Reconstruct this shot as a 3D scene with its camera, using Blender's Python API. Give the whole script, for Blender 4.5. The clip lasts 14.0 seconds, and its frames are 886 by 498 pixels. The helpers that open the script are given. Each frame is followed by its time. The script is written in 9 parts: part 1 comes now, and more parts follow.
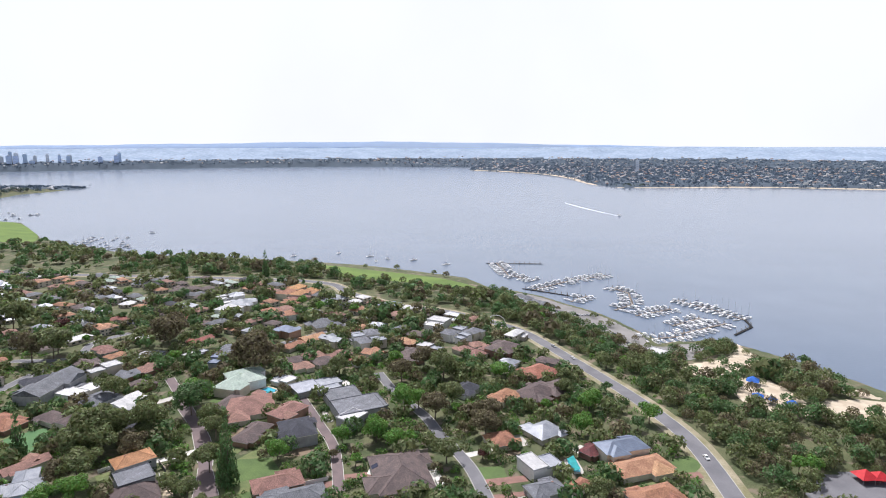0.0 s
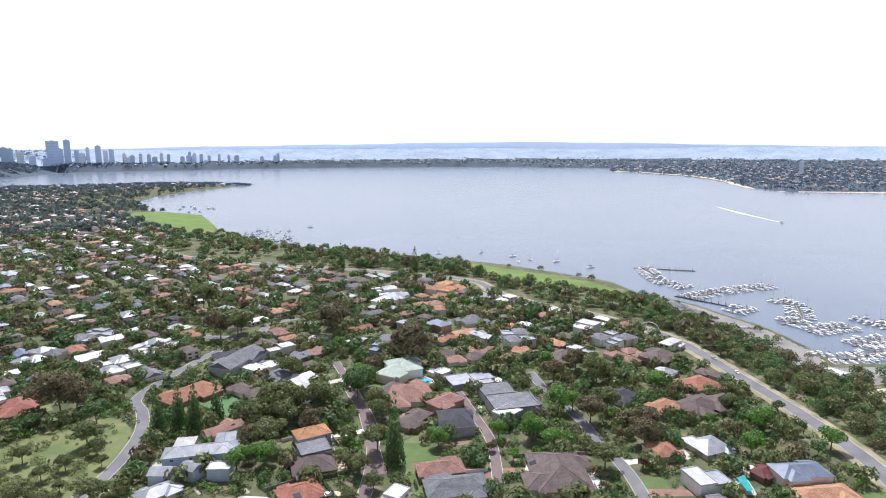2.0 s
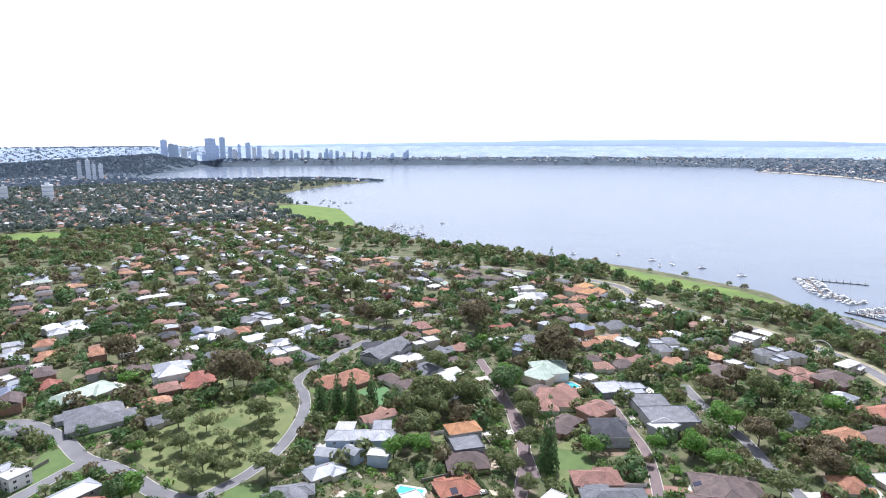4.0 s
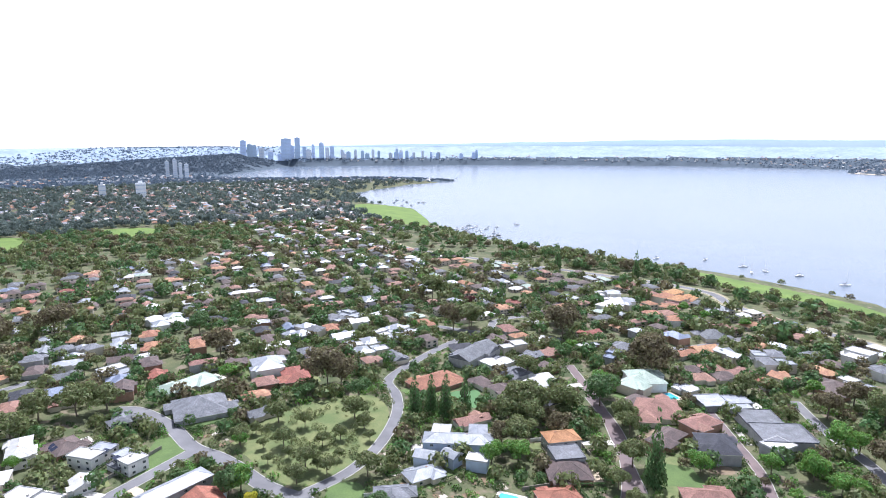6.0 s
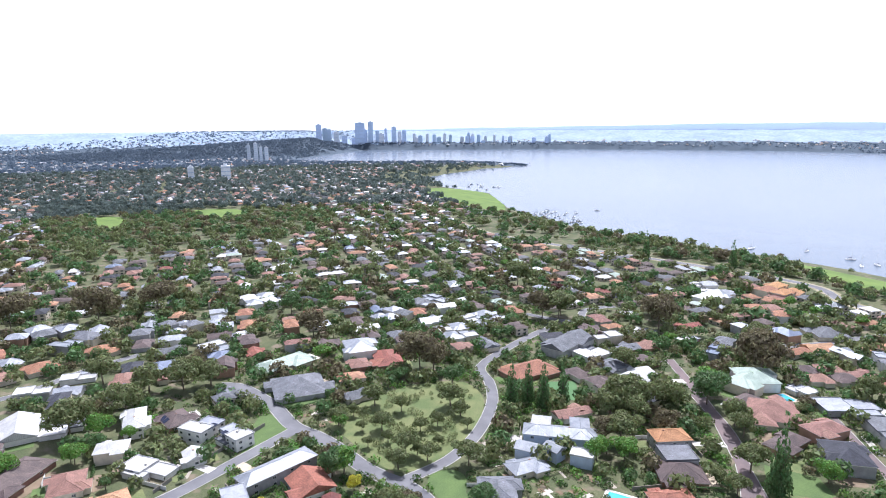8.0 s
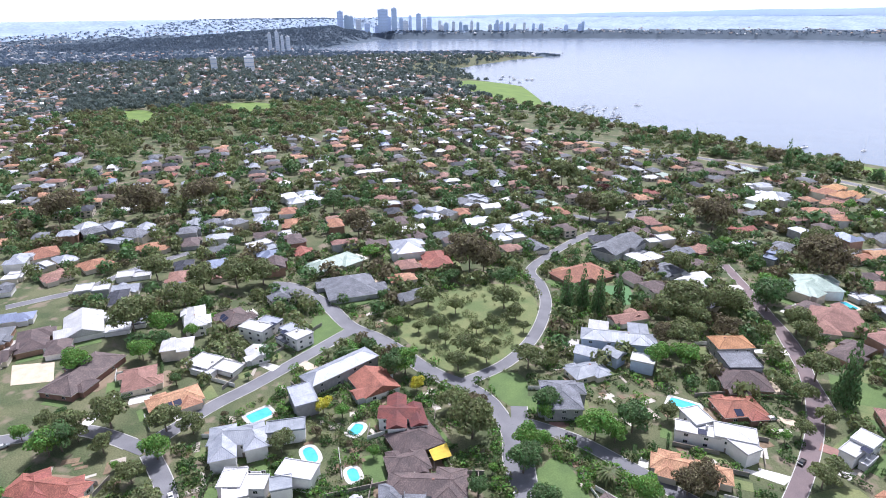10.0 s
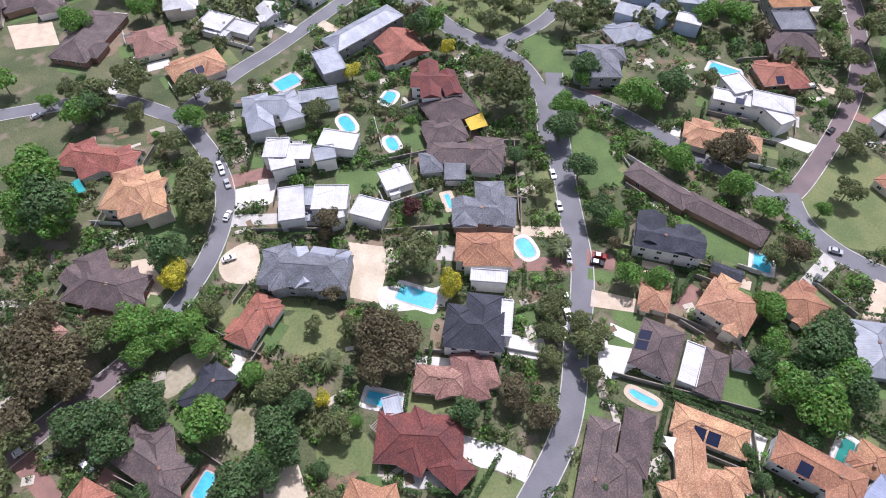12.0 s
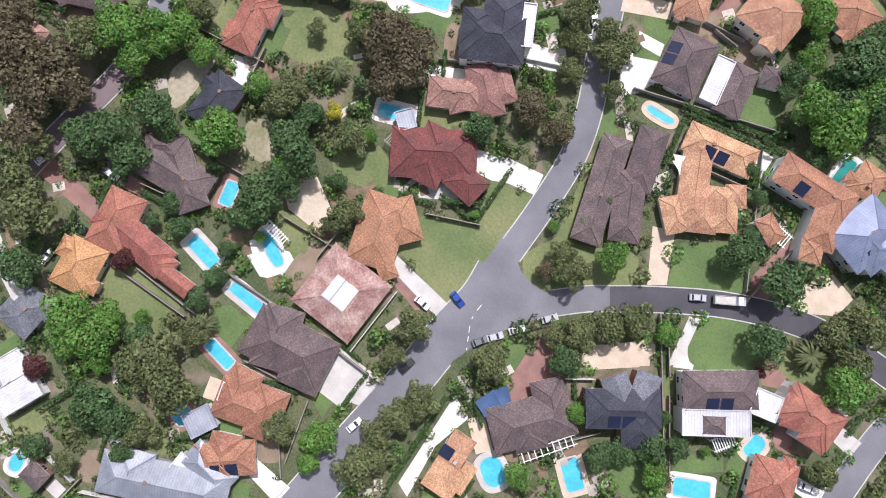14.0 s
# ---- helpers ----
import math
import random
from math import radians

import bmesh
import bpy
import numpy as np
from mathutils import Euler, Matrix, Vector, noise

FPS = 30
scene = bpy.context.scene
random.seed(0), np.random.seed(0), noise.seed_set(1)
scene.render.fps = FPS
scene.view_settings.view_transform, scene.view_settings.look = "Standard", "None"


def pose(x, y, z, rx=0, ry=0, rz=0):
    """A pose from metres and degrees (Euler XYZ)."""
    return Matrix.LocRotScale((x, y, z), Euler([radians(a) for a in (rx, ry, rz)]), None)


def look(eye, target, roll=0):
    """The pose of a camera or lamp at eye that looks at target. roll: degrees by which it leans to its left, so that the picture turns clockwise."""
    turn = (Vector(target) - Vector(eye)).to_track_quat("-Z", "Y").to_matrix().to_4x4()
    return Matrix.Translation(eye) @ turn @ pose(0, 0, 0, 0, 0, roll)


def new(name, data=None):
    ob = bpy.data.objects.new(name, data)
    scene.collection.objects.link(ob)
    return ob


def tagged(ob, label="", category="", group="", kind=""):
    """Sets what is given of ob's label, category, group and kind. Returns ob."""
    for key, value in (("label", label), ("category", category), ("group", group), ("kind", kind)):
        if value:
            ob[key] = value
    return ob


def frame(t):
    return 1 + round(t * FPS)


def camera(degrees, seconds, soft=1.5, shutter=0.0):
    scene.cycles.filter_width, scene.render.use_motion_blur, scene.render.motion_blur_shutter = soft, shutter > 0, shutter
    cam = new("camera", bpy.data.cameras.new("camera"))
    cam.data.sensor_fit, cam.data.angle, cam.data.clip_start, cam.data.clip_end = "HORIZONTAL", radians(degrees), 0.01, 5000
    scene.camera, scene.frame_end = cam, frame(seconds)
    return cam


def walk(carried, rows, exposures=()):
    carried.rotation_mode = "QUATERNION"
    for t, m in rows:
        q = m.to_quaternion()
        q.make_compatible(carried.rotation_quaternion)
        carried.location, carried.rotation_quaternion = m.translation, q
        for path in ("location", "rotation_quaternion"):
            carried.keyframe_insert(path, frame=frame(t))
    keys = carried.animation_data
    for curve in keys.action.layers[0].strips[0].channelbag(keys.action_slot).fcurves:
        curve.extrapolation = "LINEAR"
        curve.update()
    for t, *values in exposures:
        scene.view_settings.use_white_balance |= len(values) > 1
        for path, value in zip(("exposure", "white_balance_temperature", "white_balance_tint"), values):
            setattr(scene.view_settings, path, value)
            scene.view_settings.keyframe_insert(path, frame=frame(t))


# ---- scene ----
# ---- camera ----
cam = camera(72.59, 14.0, soft=1.0)
PATH = [
    (0.0, -6.54, -14.44, 151.65, 80.035, 0.079, 1.349),
    (0.5, -9.75, -16.08, 151.89, 80.034, 0.220, 3.927),
    (1.0, -13.21, -18.11, 152.01, 80.071, 0.331, 6.871),
    (1.5, -17.19, -20.39, 152.22, 80.094, 0.304, 10.247),
    (2.0, -21.62, -21.95, 152.33, 80.097, 0.257, 13.948),
    (2.5, -26.42, -22.80, 152.50, 80.052, 0.193, 17.579),
    (3.0, -31.36, -23.72, 152.90, 79.979, 0.268, 20.726),
    (3.2, -33.19, -24.23, 153.01, 79.968, 0.256, 21.900),
    (5.5, -54.27, -30.05, 154.33, 79.839, 0.123, 29.992),
    (6.0, -58.56, -31.18, 154.11, 79.919, 0.212, 31.725),
    (6.5, -62.87, -32.28, 153.69, 80.078, 0.275, 33.680),
    (7.0, -67.91, -33.19, 153.56, 80.144, 0.216, 35.610),
    (7.2, -69.96, -33.40, 153.48, 79.643, 0.249, 36.300),
    (9.3, -91.45, -35.63, 152.58, 75.400, 0.598, 40.250),
    (9.5, -93.50, -35.84, 152.50, 73.879, 0.631, 40.422),
    (10.0, -99.13, -36.86, 153.71, 68.608, 0.427, 40.361),
    (10.5, -105.11, -37.37, 154.91, 61.487, 0.172, 40.303),
    (11.0, -110.64, -37.24, 155.66, 52.914, 0.203, 40.103),
    (11.5, -114.84, -37.86, 156.89, 44.148, 0.206, 39.794),
    (12.0, -118.08, -37.69, 158.20, 35.362, 0.216, 39.991),
    (12.5, -120.63, -36.41, 159.22, 26.811, 0.320, 40.433),
    (13.0, -123.42, -34.79, 159.50, 18.558, 0.193, 40.719),
    (13.5, -126.79, -32.91, 159.31, 10.723, -0.081, 40.792),
    (14.0, -130.28, -31.01, 158.75, 4.423, -0.469, 40.684),
]
walk(cam, [(t, pose(x, y, z, rx, ry, rz)) for t, x, y, z, rx, ry, rz in PATH], [(t, e, k, w) for t, e, k, w in ((0.0, -0.14, 6070, 14), (3.0, 0.14, 5920, 14), (6.5, 0.38, 5680, 14), (9.5, 0.2, 5700, 17), (11.0, 0.33, 5560, 19), (12.5, -0.23, 5830, 22), (13.5, -0.19, 5870, 20), (14.0, -0.06, 5900, 19))])

# ---- light: bright hazy midday, high sun ----
SUN_EL, SUN_AZ = radians(60), radians(-22)   # azimuth from +y, positive to +x
world = bpy.data.worlds.new("sky")
scene.world = world
world.use_nodes = True
wn = world.node_tree.nodes
wl = world.node_tree.links
sky = wn.new("ShaderNodeTexSky")
sky.sky_type, sky.sun_disc = "NISHITA", False
sky.sun_elevation, sky.sun_rotation = SUN_EL, SUN_AZ
sky.air_density, sky.dust_density, sky.ozone_density = 1.0, 5.0, 1.0
# bright white haze and thin cloud low in the sky, thinning to blue overhead
wtc = wn.new("ShaderNodeTexCoord")
wns = wn.new("ShaderNodeTexNoise")
wns.inputs["Scale"].default_value, wns.inputs["Detail"].default_value = 2.2, 5.0
wsep = wn.new("ShaderNodeSeparateXYZ")
wel = wn.new("ShaderNodeMapRange")
wel.inputs["From Min"].default_value, wel.inputs["From Max"].default_value = 0.22, 0.40
wel.inputs["To Min"].default_value, wel.inputs["To Max"].default_value = 1.0, 0.12
wcl = wn.new("ShaderNodeMapRange")
wcl.inputs["From Min"].default_value, wcl.inputs["From Max"].default_value = 0.30, 0.50
wcl.inputs["To Min"].default_value, wcl.inputs["To Max"].default_value = 0.93, 1.0
wmul = wn.new("ShaderNodeMath")
wmul.operation = "MULTIPLY"
wmix = wn.new("ShaderNodeMix")
wmix.data_type = "RGBA"
wmix.inputs[7].default_value = (12.3, 12.4, 12.5, 1)
wl.new(wtc.outputs["Generated"], wns.inputs["Vector"]), wl.new(wtc.outputs["Generated"], wsep.inputs["Vector"])
wl.new(wsep.outputs["Z"], wel.inputs["Value"]), wl.new(wns.outputs["Fac"], wcl.inputs["Value"])
wl.new(wel.outputs["Result"], wmul.inputs[0]), wl.new(wcl.outputs["Result"], wmul.inputs[1])
wl.new(wmul.outputs["Value"], wmix.inputs[0])
wl.new(sky.outputs["Color"], wmix.inputs[6])
wl.new(wmix.outputs[2], wn["Background"].inputs["Color"])
wn["Background"].inputs["Strength"].default_value = 0.09
sun_data = bpy.data.lights.new("sun", "SUN")
sun_data.energy, sun_data.angle, sun_data.color = 5.0, radians(0.6), (1.0, 0.95, 0.88)
sun = new("sun", sun_data)
sun.matrix_world = look((0, 0, 300), (-math.sin(SUN_AZ) * math.cos(SUN_EL) * 100, -math.cos(SUN_AZ) * math.cos(SUN_EL) * 100, 300 - math.sin(SUN_EL) * 100))


# ---- materials ----
def mat(name, c1, c2=None, rough=0.8, scale=0.4, fine=6.0, spread=0.12, bump=0.2, metal=0.0, tint=0.0, spec=0.4, island=0.0):
    """A surface with patches at one scale, grain at a finer one, and a little relief."""
    m = bpy.data.materials.new(name)
    m.use_nodes = True
    n, l = m.node_tree.nodes, m.node_tree.links
    bs = n["Principled BSDF"]
    bs.inputs["Roughness"].default_value, bs.inputs["Metallic"].default_value = rough, metal
    bs.inputs["Specular IOR Level"].default_value = spec
    c2 = c2 or tuple(min(1, v * (1 - spread * 2)) for v in c1)
    geo = n.new("ShaderNodeNewGeometry")
    big, small = n.new("ShaderNodeTexNoise"), n.new("ShaderNodeTexNoise")
    for t, s in ((big, scale), (small, fine)):
        t.inputs["Scale"].default_value, t.inputs["Detail"].default_value = s, 4.0
        l.new(geo.outputs["Position"], t.inputs["Vector"])
    ramp = n.new("ShaderNodeValToRGB")
    ramp.color_ramp.elements[0].position, ramp.color_ramp.elements[1].position = 0.35, 0.65
    ramp.color_ramp.elements[0].color, ramp.color_ramp.elements[1].color = (*c2, 1), (*c1, 1)
    l.new(big.outputs["Fac"], ramp.inputs["Fac"])
    hsv = n.new("ShaderNodeHueSaturation")
    l.new(ramp.outputs["Color"], hsv.inputs["Color"])
    grain = n.new("ShaderNodeMapRange")
    grain.inputs["From Min"].default_value, grain.inputs["From Max"].default_value = 0.25, 0.75
    grain.inputs["To Min"].default_value, grain.inputs["To Max"].default_value = 1 - spread, 1 + spread
    l.new(small.outputs["Fac"], grain.inputs["Value"])
    val = grain.outputs["Result"]
    if tint or island:
        src = n.new("ShaderNodeObjectInfo").outputs["Random"] if tint else geo.outputs["Random Per Island"]
        rng = n.new("ShaderNodeMapRange")
        amount = tint or island
        rng.inputs["To Min"].default_value, rng.inputs["To Max"].default_value = 1 - amount, 1 + amount
        l.new(src, rng.inputs["Value"])
        mul = n.new("ShaderNodeMath")
        mul.operation = "MULTIPLY"
        l.new(val, mul.inputs[0]), l.new(rng.outputs["Result"], mul.inputs[1])
        val = mul.outputs["Value"]
        hue = n.new("ShaderNodeMapRange")
        hue.inputs["To Min"].default_value, hue.inputs["To Max"].default_value = 0.5 - amount * 0.07, 0.5 + amount * 0.07
        l.new(src, hue.inputs["Value"]), l.new(hue.outputs["Result"], hsv.inputs["Hue"])
    l.new(val, hsv.inputs["Value"])
    l.new(hsv.outputs["Color"], bs.inputs["Base Color"])
    if bump:
        b = n.new("ShaderNodeBump")
        b.inputs["Strength"].default_value, b.inputs["Distance"].default_value = bump, 0.05
        l.new(small.outputs["Fac"], b.inputs["Height"]), l.new(b.outputs["Normal"], bs.inputs["Normal"])
    return m


def roof_mat(name, c1, c2, course=0.35, rib=0.0, rough=0.75, metal=0.0):
    """Roofing on (u along the eave, v up the slope) in metres: courses of tiles, or ribs of sheet metal, with weather stains."""
    m = mat(name, c1, c2, rough, scale=0.25, fine=3.0, spread=0.14, bump=0.0, metal=metal, tint=0.13)
    n, l = m.node_tree.nodes, m.node_tree.links
    uv = n.new("ShaderNodeUVMap")
    brick = n.new("ShaderNodeTexBrick")
    brick.inputs["Scale"].default_value = 1.0
    brick.inputs["Brick Width"].default_value = rib or 0.3
    brick.inputs["Row Height"].default_value = 12.0 if rib else course
    brick.inputs["Mortar Size"].default_value = 0.03
    brick.inputs["Color1"].default_value, brick.inputs["Color2"].default_value = (0.60, 0.60, 0.60, 1), (1.25, 1.25, 1.25, 1)
    brick.inputs["Mortar"].default_value = (0.55, 0.55, 0.55, 1)
    if rib:
        brick.inputs["Color1"].default_value, brick.inputs["Color2"].default_value = (0.95, 0.95, 0.95, 1), (1.04, 1.04, 1.04, 1)
    l.new(uv.outputs["UV"], brick.inputs["Vector"])
    bs = n["Principled BSDF"]
    hsv = bs.inputs["Base Color"].links[0].from_socket
    mx = n.new("ShaderNodeMix")
    mx.data_type, mx.blend_type = "RGBA", "MULTIPLY"
    mx.inputs[0].default_value = 0.95
    l.new(hsv, mx.inputs[6]), l.new(brick.outputs["Color"], mx.inputs[7])
    l.new(mx.outputs[2], bs.inputs["Base Color"])
    b = n.new("ShaderNodeBump")
    b.inputs["Strength"].default_value, b.inputs["Distance"].default_value = 0.5, 0.04
    l.new(brick.outputs["Fac"], b.inputs["Height"]), l.new(b.outputs["Normal"], bs.inputs["Normal"])
    b.invert = True
    return m


ROOF = {
    "terracotta": roof_mat("terracotta_tiles", (0.44, 0.22, 0.13), (0.32, 0.155, 0.095)),
    "orange": roof_mat("orange_tiles", (0.55, 0.29, 0.14), (0.43, 0.22, 0.10)),
    "tan": roof_mat("sandy_terracotta_tiles", (0.58, 0.34, 0.20), (0.42, 0.22, 0.13)),
    "rose": roof_mat("faded_rose_tiles", (0.38, 0.21, 0.17), (0.27, 0.15, 0.12)),
    "red": roof_mat("faded_red_tiles", (0.40, 0.15, 0.11), (0.28, 0.11, 0.08)),
    "maroon": roof_mat("maroon_tiles", (0.20, 0.055, 0.05), (0.13, 0.045, 0.045)),
    "brown": roof_mat("brown_tiles", (0.17, 0.125, 0.12), (0.11, 0.085, 0.085)),
    "charcoal": roof_mat("charcoal_tiles", (0.058, 0.062, 0.082), (0.036, 0.04, 0.054)),
    "slate": roof_mat("grey_roofing", (0.22, 0.23, 0.26), (0.15, 0.16, 0.18)),
    "metal": roof_mat("pale_grey_sheet_roofing", (0.34, 0.36, 0.40), (0.24, 0.26, 0.30), rib=0.75, rough=0.5, metal=0.15),
    "blue": roof_mat("blue_grey_sheet_roofing", (0.20, 0.24, 0.33), (0.15, 0.18, 0.26), rib=0.75, rough=0.5, metal=0.15),
    "green": roof_mat("pale_green_sheet_roofing", (0.36, 0.44, 0.38), (0.27, 0.34, 0.29), rib=0.75, rough=0.55),
    "white": roof_mat("white_sheet_roofing", (0.60, 0.60, 0.60), (0.47, 0.47, 0.48), rib=0.75, rough=0.55),
    "mottled": roof_mat("mottled_pink_tiles", (0.58, 0.42, 0.35), (0.33, 0.17, 0.14), course=0.4),
}
WALL = {
    "cream": mat("cream_render", (0.66, 0.60, 0.50), rough=0.9, tint=0.12, spread=0.08),
    "white": mat("white_render", (0.78, 0.77, 0.75), rough=0.9, tint=0.06, spread=0.06),
    "brick": mat("brown_brickwork", (0.33, 0.20, 0.15), rough=0.9, fine=14, tint=0.2),
    "grey": mat("grey_render", (0.40, 0.40, 0.41), rough=0.9, tint=0.15),
    "paleblue": mat("pale_blue_cladding", (0.50, 0.58, 0.72), rough=0.8, spread=0.06),
}
GLASS = mat("dark_window_glass", (0.03, 0.04, 0.05), rough=0.08, spread=0.05, bump=0, spec=0.8)
FRAME = mat("white_window_frames", (0.75, 0.75, 0.73), rough=0.5, spread=0.04, bump=0)
PANEL = mat("solar_cells", (0.015, 0.02, 0.05), rough=0.15, bump=0, spec=0.7)
GUTTER = mat("painted_gutters", (0.62, 0.60, 0.56), rough=0.5, spread=0.06, bump=0, tint=0.3)
ASPHALT = mat("asphalt", (0.20, 0.20, 0.215), (0.15, 0.15, 0.165), 0.9, scale=0.09, fine=2.5, spread=0.10)
NEWASPHALT = mat("dark_new_asphalt", (0.085, 0.08, 0.09), (0.06, 0.06, 0.068), 0.85, scale=0.12, fine=2.5)
REDROAD = mat("red_brown_asphalt", (0.21, 0.16, 0.16), (0.15, 0.12, 0.125), 0.9, scale=0.1, fine=2.5)
KERB = mat("concrete_kerb", (0.52, 0.51, 0.48), rough=0.9, scale=0.3, fine=5)
HARDSTAND = mat("worn_grey_hardstand", (0.27, 0.26, 0.25), (0.20, 0.195, 0.19), 0.9, scale=0.05, fine=1.0, spread=0.12)
PAINT = mat("road_paint", (0.75, 0.75, 0.73), rough=0.7, fine=8)
CONCRETE = mat("concrete", (0.55, 0.53, 0.49), (0.44, 0.42, 0.39), 0.9, scale=0.25, fine=3)
WHITEPAVE = mat("white_paving", (0.70, 0.68, 0.64), (0.56, 0.54, 0.50), 0.85, scale=0.3, fine=2)
SANDPAVE = mat("sandy_paving", (0.60, 0.50, 0.38), (0.50, 0.41, 0.31), 0.9, scale=0.3, fine=3)
REDPAVE = mat("red_brick_paving", (0.30, 0.17, 0.14), (0.22, 0.13, 0.11), 0.9, scale=0.3, fine=4)
SAND = mat("sand", (0.62, 0.54, 0.42), (0.48, 0.40, 0.30), 0.95, scale=0.15, fine=1.5)
SANDVERGE = mat("dry_sandy_verge", (0.36, 0.32, 0.23), (0.21, 0.20, 0.11), 0.95, scale=0.08, fine=0.9, spread=0.2)
LAWN = mat("watered_lawn", (0.12, 0.18, 0.06), (0.09, 0.14, 0.05), 0.95, scale=0.12, fine=1.6, spread=0.2)
DRYLAWN = mat("dry_lawn", (0.19, 0.205, 0.09), (0.115, 0.155, 0.06), 0.95, scale=0.09, fine=1.4, spread=0.2)
PARKGRASS = mat("park_grass", (0.15, 0.225, 0.05), (0.11, 0.175, 0.042), 0.95, scale=0.03, fine=0.5, spread=0.14)
TURF = mat("green_sports_turf", (0.10, 0.20, 0.08), (0.08, 0.17, 0.07), 0.9, scale=0.1, fine=2)
SOIL = mat("bare_soil", (0.27, 0.21, 0.15), (0.20, 0.15, 0.10), 0.95, scale=0.2, fine=2)
WOOD = mat("weathered_timber", (0.30, 0.26, 0.22), rough=0.85, fine=5)
FENCE = mat("grey_fence_sheet", (0.28, 0.27, 0.25), rough=0.8, fine=3)
HEDGE = mat("hedge_leaves", (0.085, 0.155, 0.045), (0.05, 0.095, 0.03), 0.8, scale=1.5, fine=8, spread=0.3, bump=0.6, island=0.35)
BARK = mat("bark", (0.20, 0.16, 0.125), rough=0.95, fine=8)
LEAF = {
    "green": mat("bright_green_leaves", (0.19, 0.345, 0.07), (0.12, 0.24, 0.05), 0.6, scale=0.3, fine=3, spread=0.2, bump=0, island=0.4),
    "dark": mat("dark_green_leaves", (0.13, 0.22, 0.08), (0.085, 0.15, 0.056), 0.65, scale=0.3, fine=3, spread=0.2, bump=0, island=0.4),
    "gum": mat("olive_leaves", (0.215, 0.245, 0.10), (0.135, 0.165, 0.068), 0.65, scale=0.3, fine=3, spread=0.2, bump=0, island=0.45),
    "brown": mat("brown_olive_leaves", (0.20, 0.175, 0.10), (0.135, 0.115, 0.065), 0.7, scale=0.3, fine=3, spread=0.2, bump=0, island=0.45),
    "yellow": mat("yellow_green_leaves", (0.62, 0.55, 0.05), (0.42, 0.42, 0.05), 0.6, scale=0.4, fine=3, spread=0.2, bump=0, island=0.3),
    "purple": mat("plum_leaves", (0.16, 0.055, 0.05), (0.10, 0.04, 0.04), 0.6, scale=0.4, fine=3, spread=0.2, bump=0, island=0.3),
    "palm": mat("palm_fronds", (0.16, 0.19, 0.075), (0.10, 0.13, 0.05), 0.6, scale=0.6, fine=3, spread=0.2, bump=0, island=0.3),
}
def let_light_through(m, share=0.42):
    n, l = m.node_tree.nodes, m.node_tree.links
    bs, out = n["Principled BSDF"], n["Material Output"]
    tr, mx = n.new("ShaderNodeBsdfTranslucent"), n.new("ShaderNodeMixShader")
    mx.inputs[0].default_value = share
    l.new(bs.inputs["Base Color"].links[0].from_socket, tr.inputs["Color"])
    l.new(bs.outputs["BSDF"], mx.inputs[1]), l.new(tr.outputs["BSDF"], mx.inputs[2])
    l.new(mx.outputs["Shader"], out.inputs["Surface"])


for leaf in list(LEAF.values()) + [HEDGE]:
    let_light_through(leaf)
SAILS = {"blue": mat("blue_shade_cloth", (0.06, 0.11, 0.22), rough=0.8), "white": mat("white_shade_cloth", (0.75, 0.75, 0.73), rough=0.8), "turquoise": mat("turquoise_shade_cloth", (0.03, 0.35, 0.36), rough=0.8), "yellow": mat("yellow_shade_cloth", (0.6, 0.42, 0.05), rough=0.8)}
POOL = mat("pool_water", (0.10, 0.50, 0.62), (0.07, 0.42, 0.58), 0.06, scale=0.3, fine=1.2, spread=0.08, bump=0.08, spec=0.5)
POOLDARK = mat("deep_green_pool_water", (0.03, 0.24, 0.20), (0.025, 0.20, 0.17), 0.06, scale=0.3, fine=1.2, spread=0.08, bump=0.08)
CARS = {"white": (0.8, 0.8, 0.8), "silver": (0.45, 0.46, 0.48), "blue": (0.02, 0.06, 0.3), "black": (0.02, 0.02, 0.022), "grey": (0.16, 0.17, 0.18), "red": (0.3, 0.02, 0.02)}
CARPAINT = {k: mat(k + "_car_paint", v, v, 0.25, spread=0.03, bump=0, spec=0.6) for k, v in CARS.items()}
TYRE = mat("black_rubber", (0.02, 0.02, 0.02), rough=0.9, bump=0)
HULL = mat("white_gelcoat", (0.8, 0.8, 0.8), rough=0.3, spread=0.04, bump=0, tint=0.08)
ALLOY = mat("grey_alloy", (0.5, 0.5, 0.52), rough=0.4, bump=0, metal=0.5)


# ---- helpers ----
def link(name, bm, material, parent=None, smooth=False):
    me = bpy.data.meshes.new(name)
    bm.to_mesh(me)
    bm.free()
    me.materials.append(material)
    if smooth:
        me.shade_smooth()
    ob = new(name, me)
    if parent:
        ob.parent = parent
    return ob


def part(name, bm, material, parent, label=""):
    ob = link(name, bm, material, parent)
    if label:
        tagged(ob, label)
    return ob


def shared(name, me, parent, m=None):
    ob = new(name, me)
    ob.parent = parent
    if m is not None:
        ob.matrix_local = m
    return ob


def mesh_of(name, bm, material):
    me = bpy.data.meshes.new(name)
    bm.to_mesh(me)
    bm.free()
    me.materials.append(material)
    return me


def box(bm, x0, y0, z0, x1, y1, z1, m=None):
    vs = [bm.verts.new(Vector(p)) for p in ((x0, y0, z0), (x1, y0, z0), (x1, y1, z0), (x0, y1, z0), (x0, y0, z1), (x1, y0, z1), (x1, y1, z1), (x0, y1, z1))]
    if m is not None:
        for v in vs:
            v.co = m @ v.co
    return [bm.faces.new([vs[i] for i in f]) for f in ((3, 2, 1, 0), (4, 5, 6, 7), (0, 1, 5, 4), (1, 2, 6, 5), (2, 3, 7, 6), (3, 0, 4, 7))]


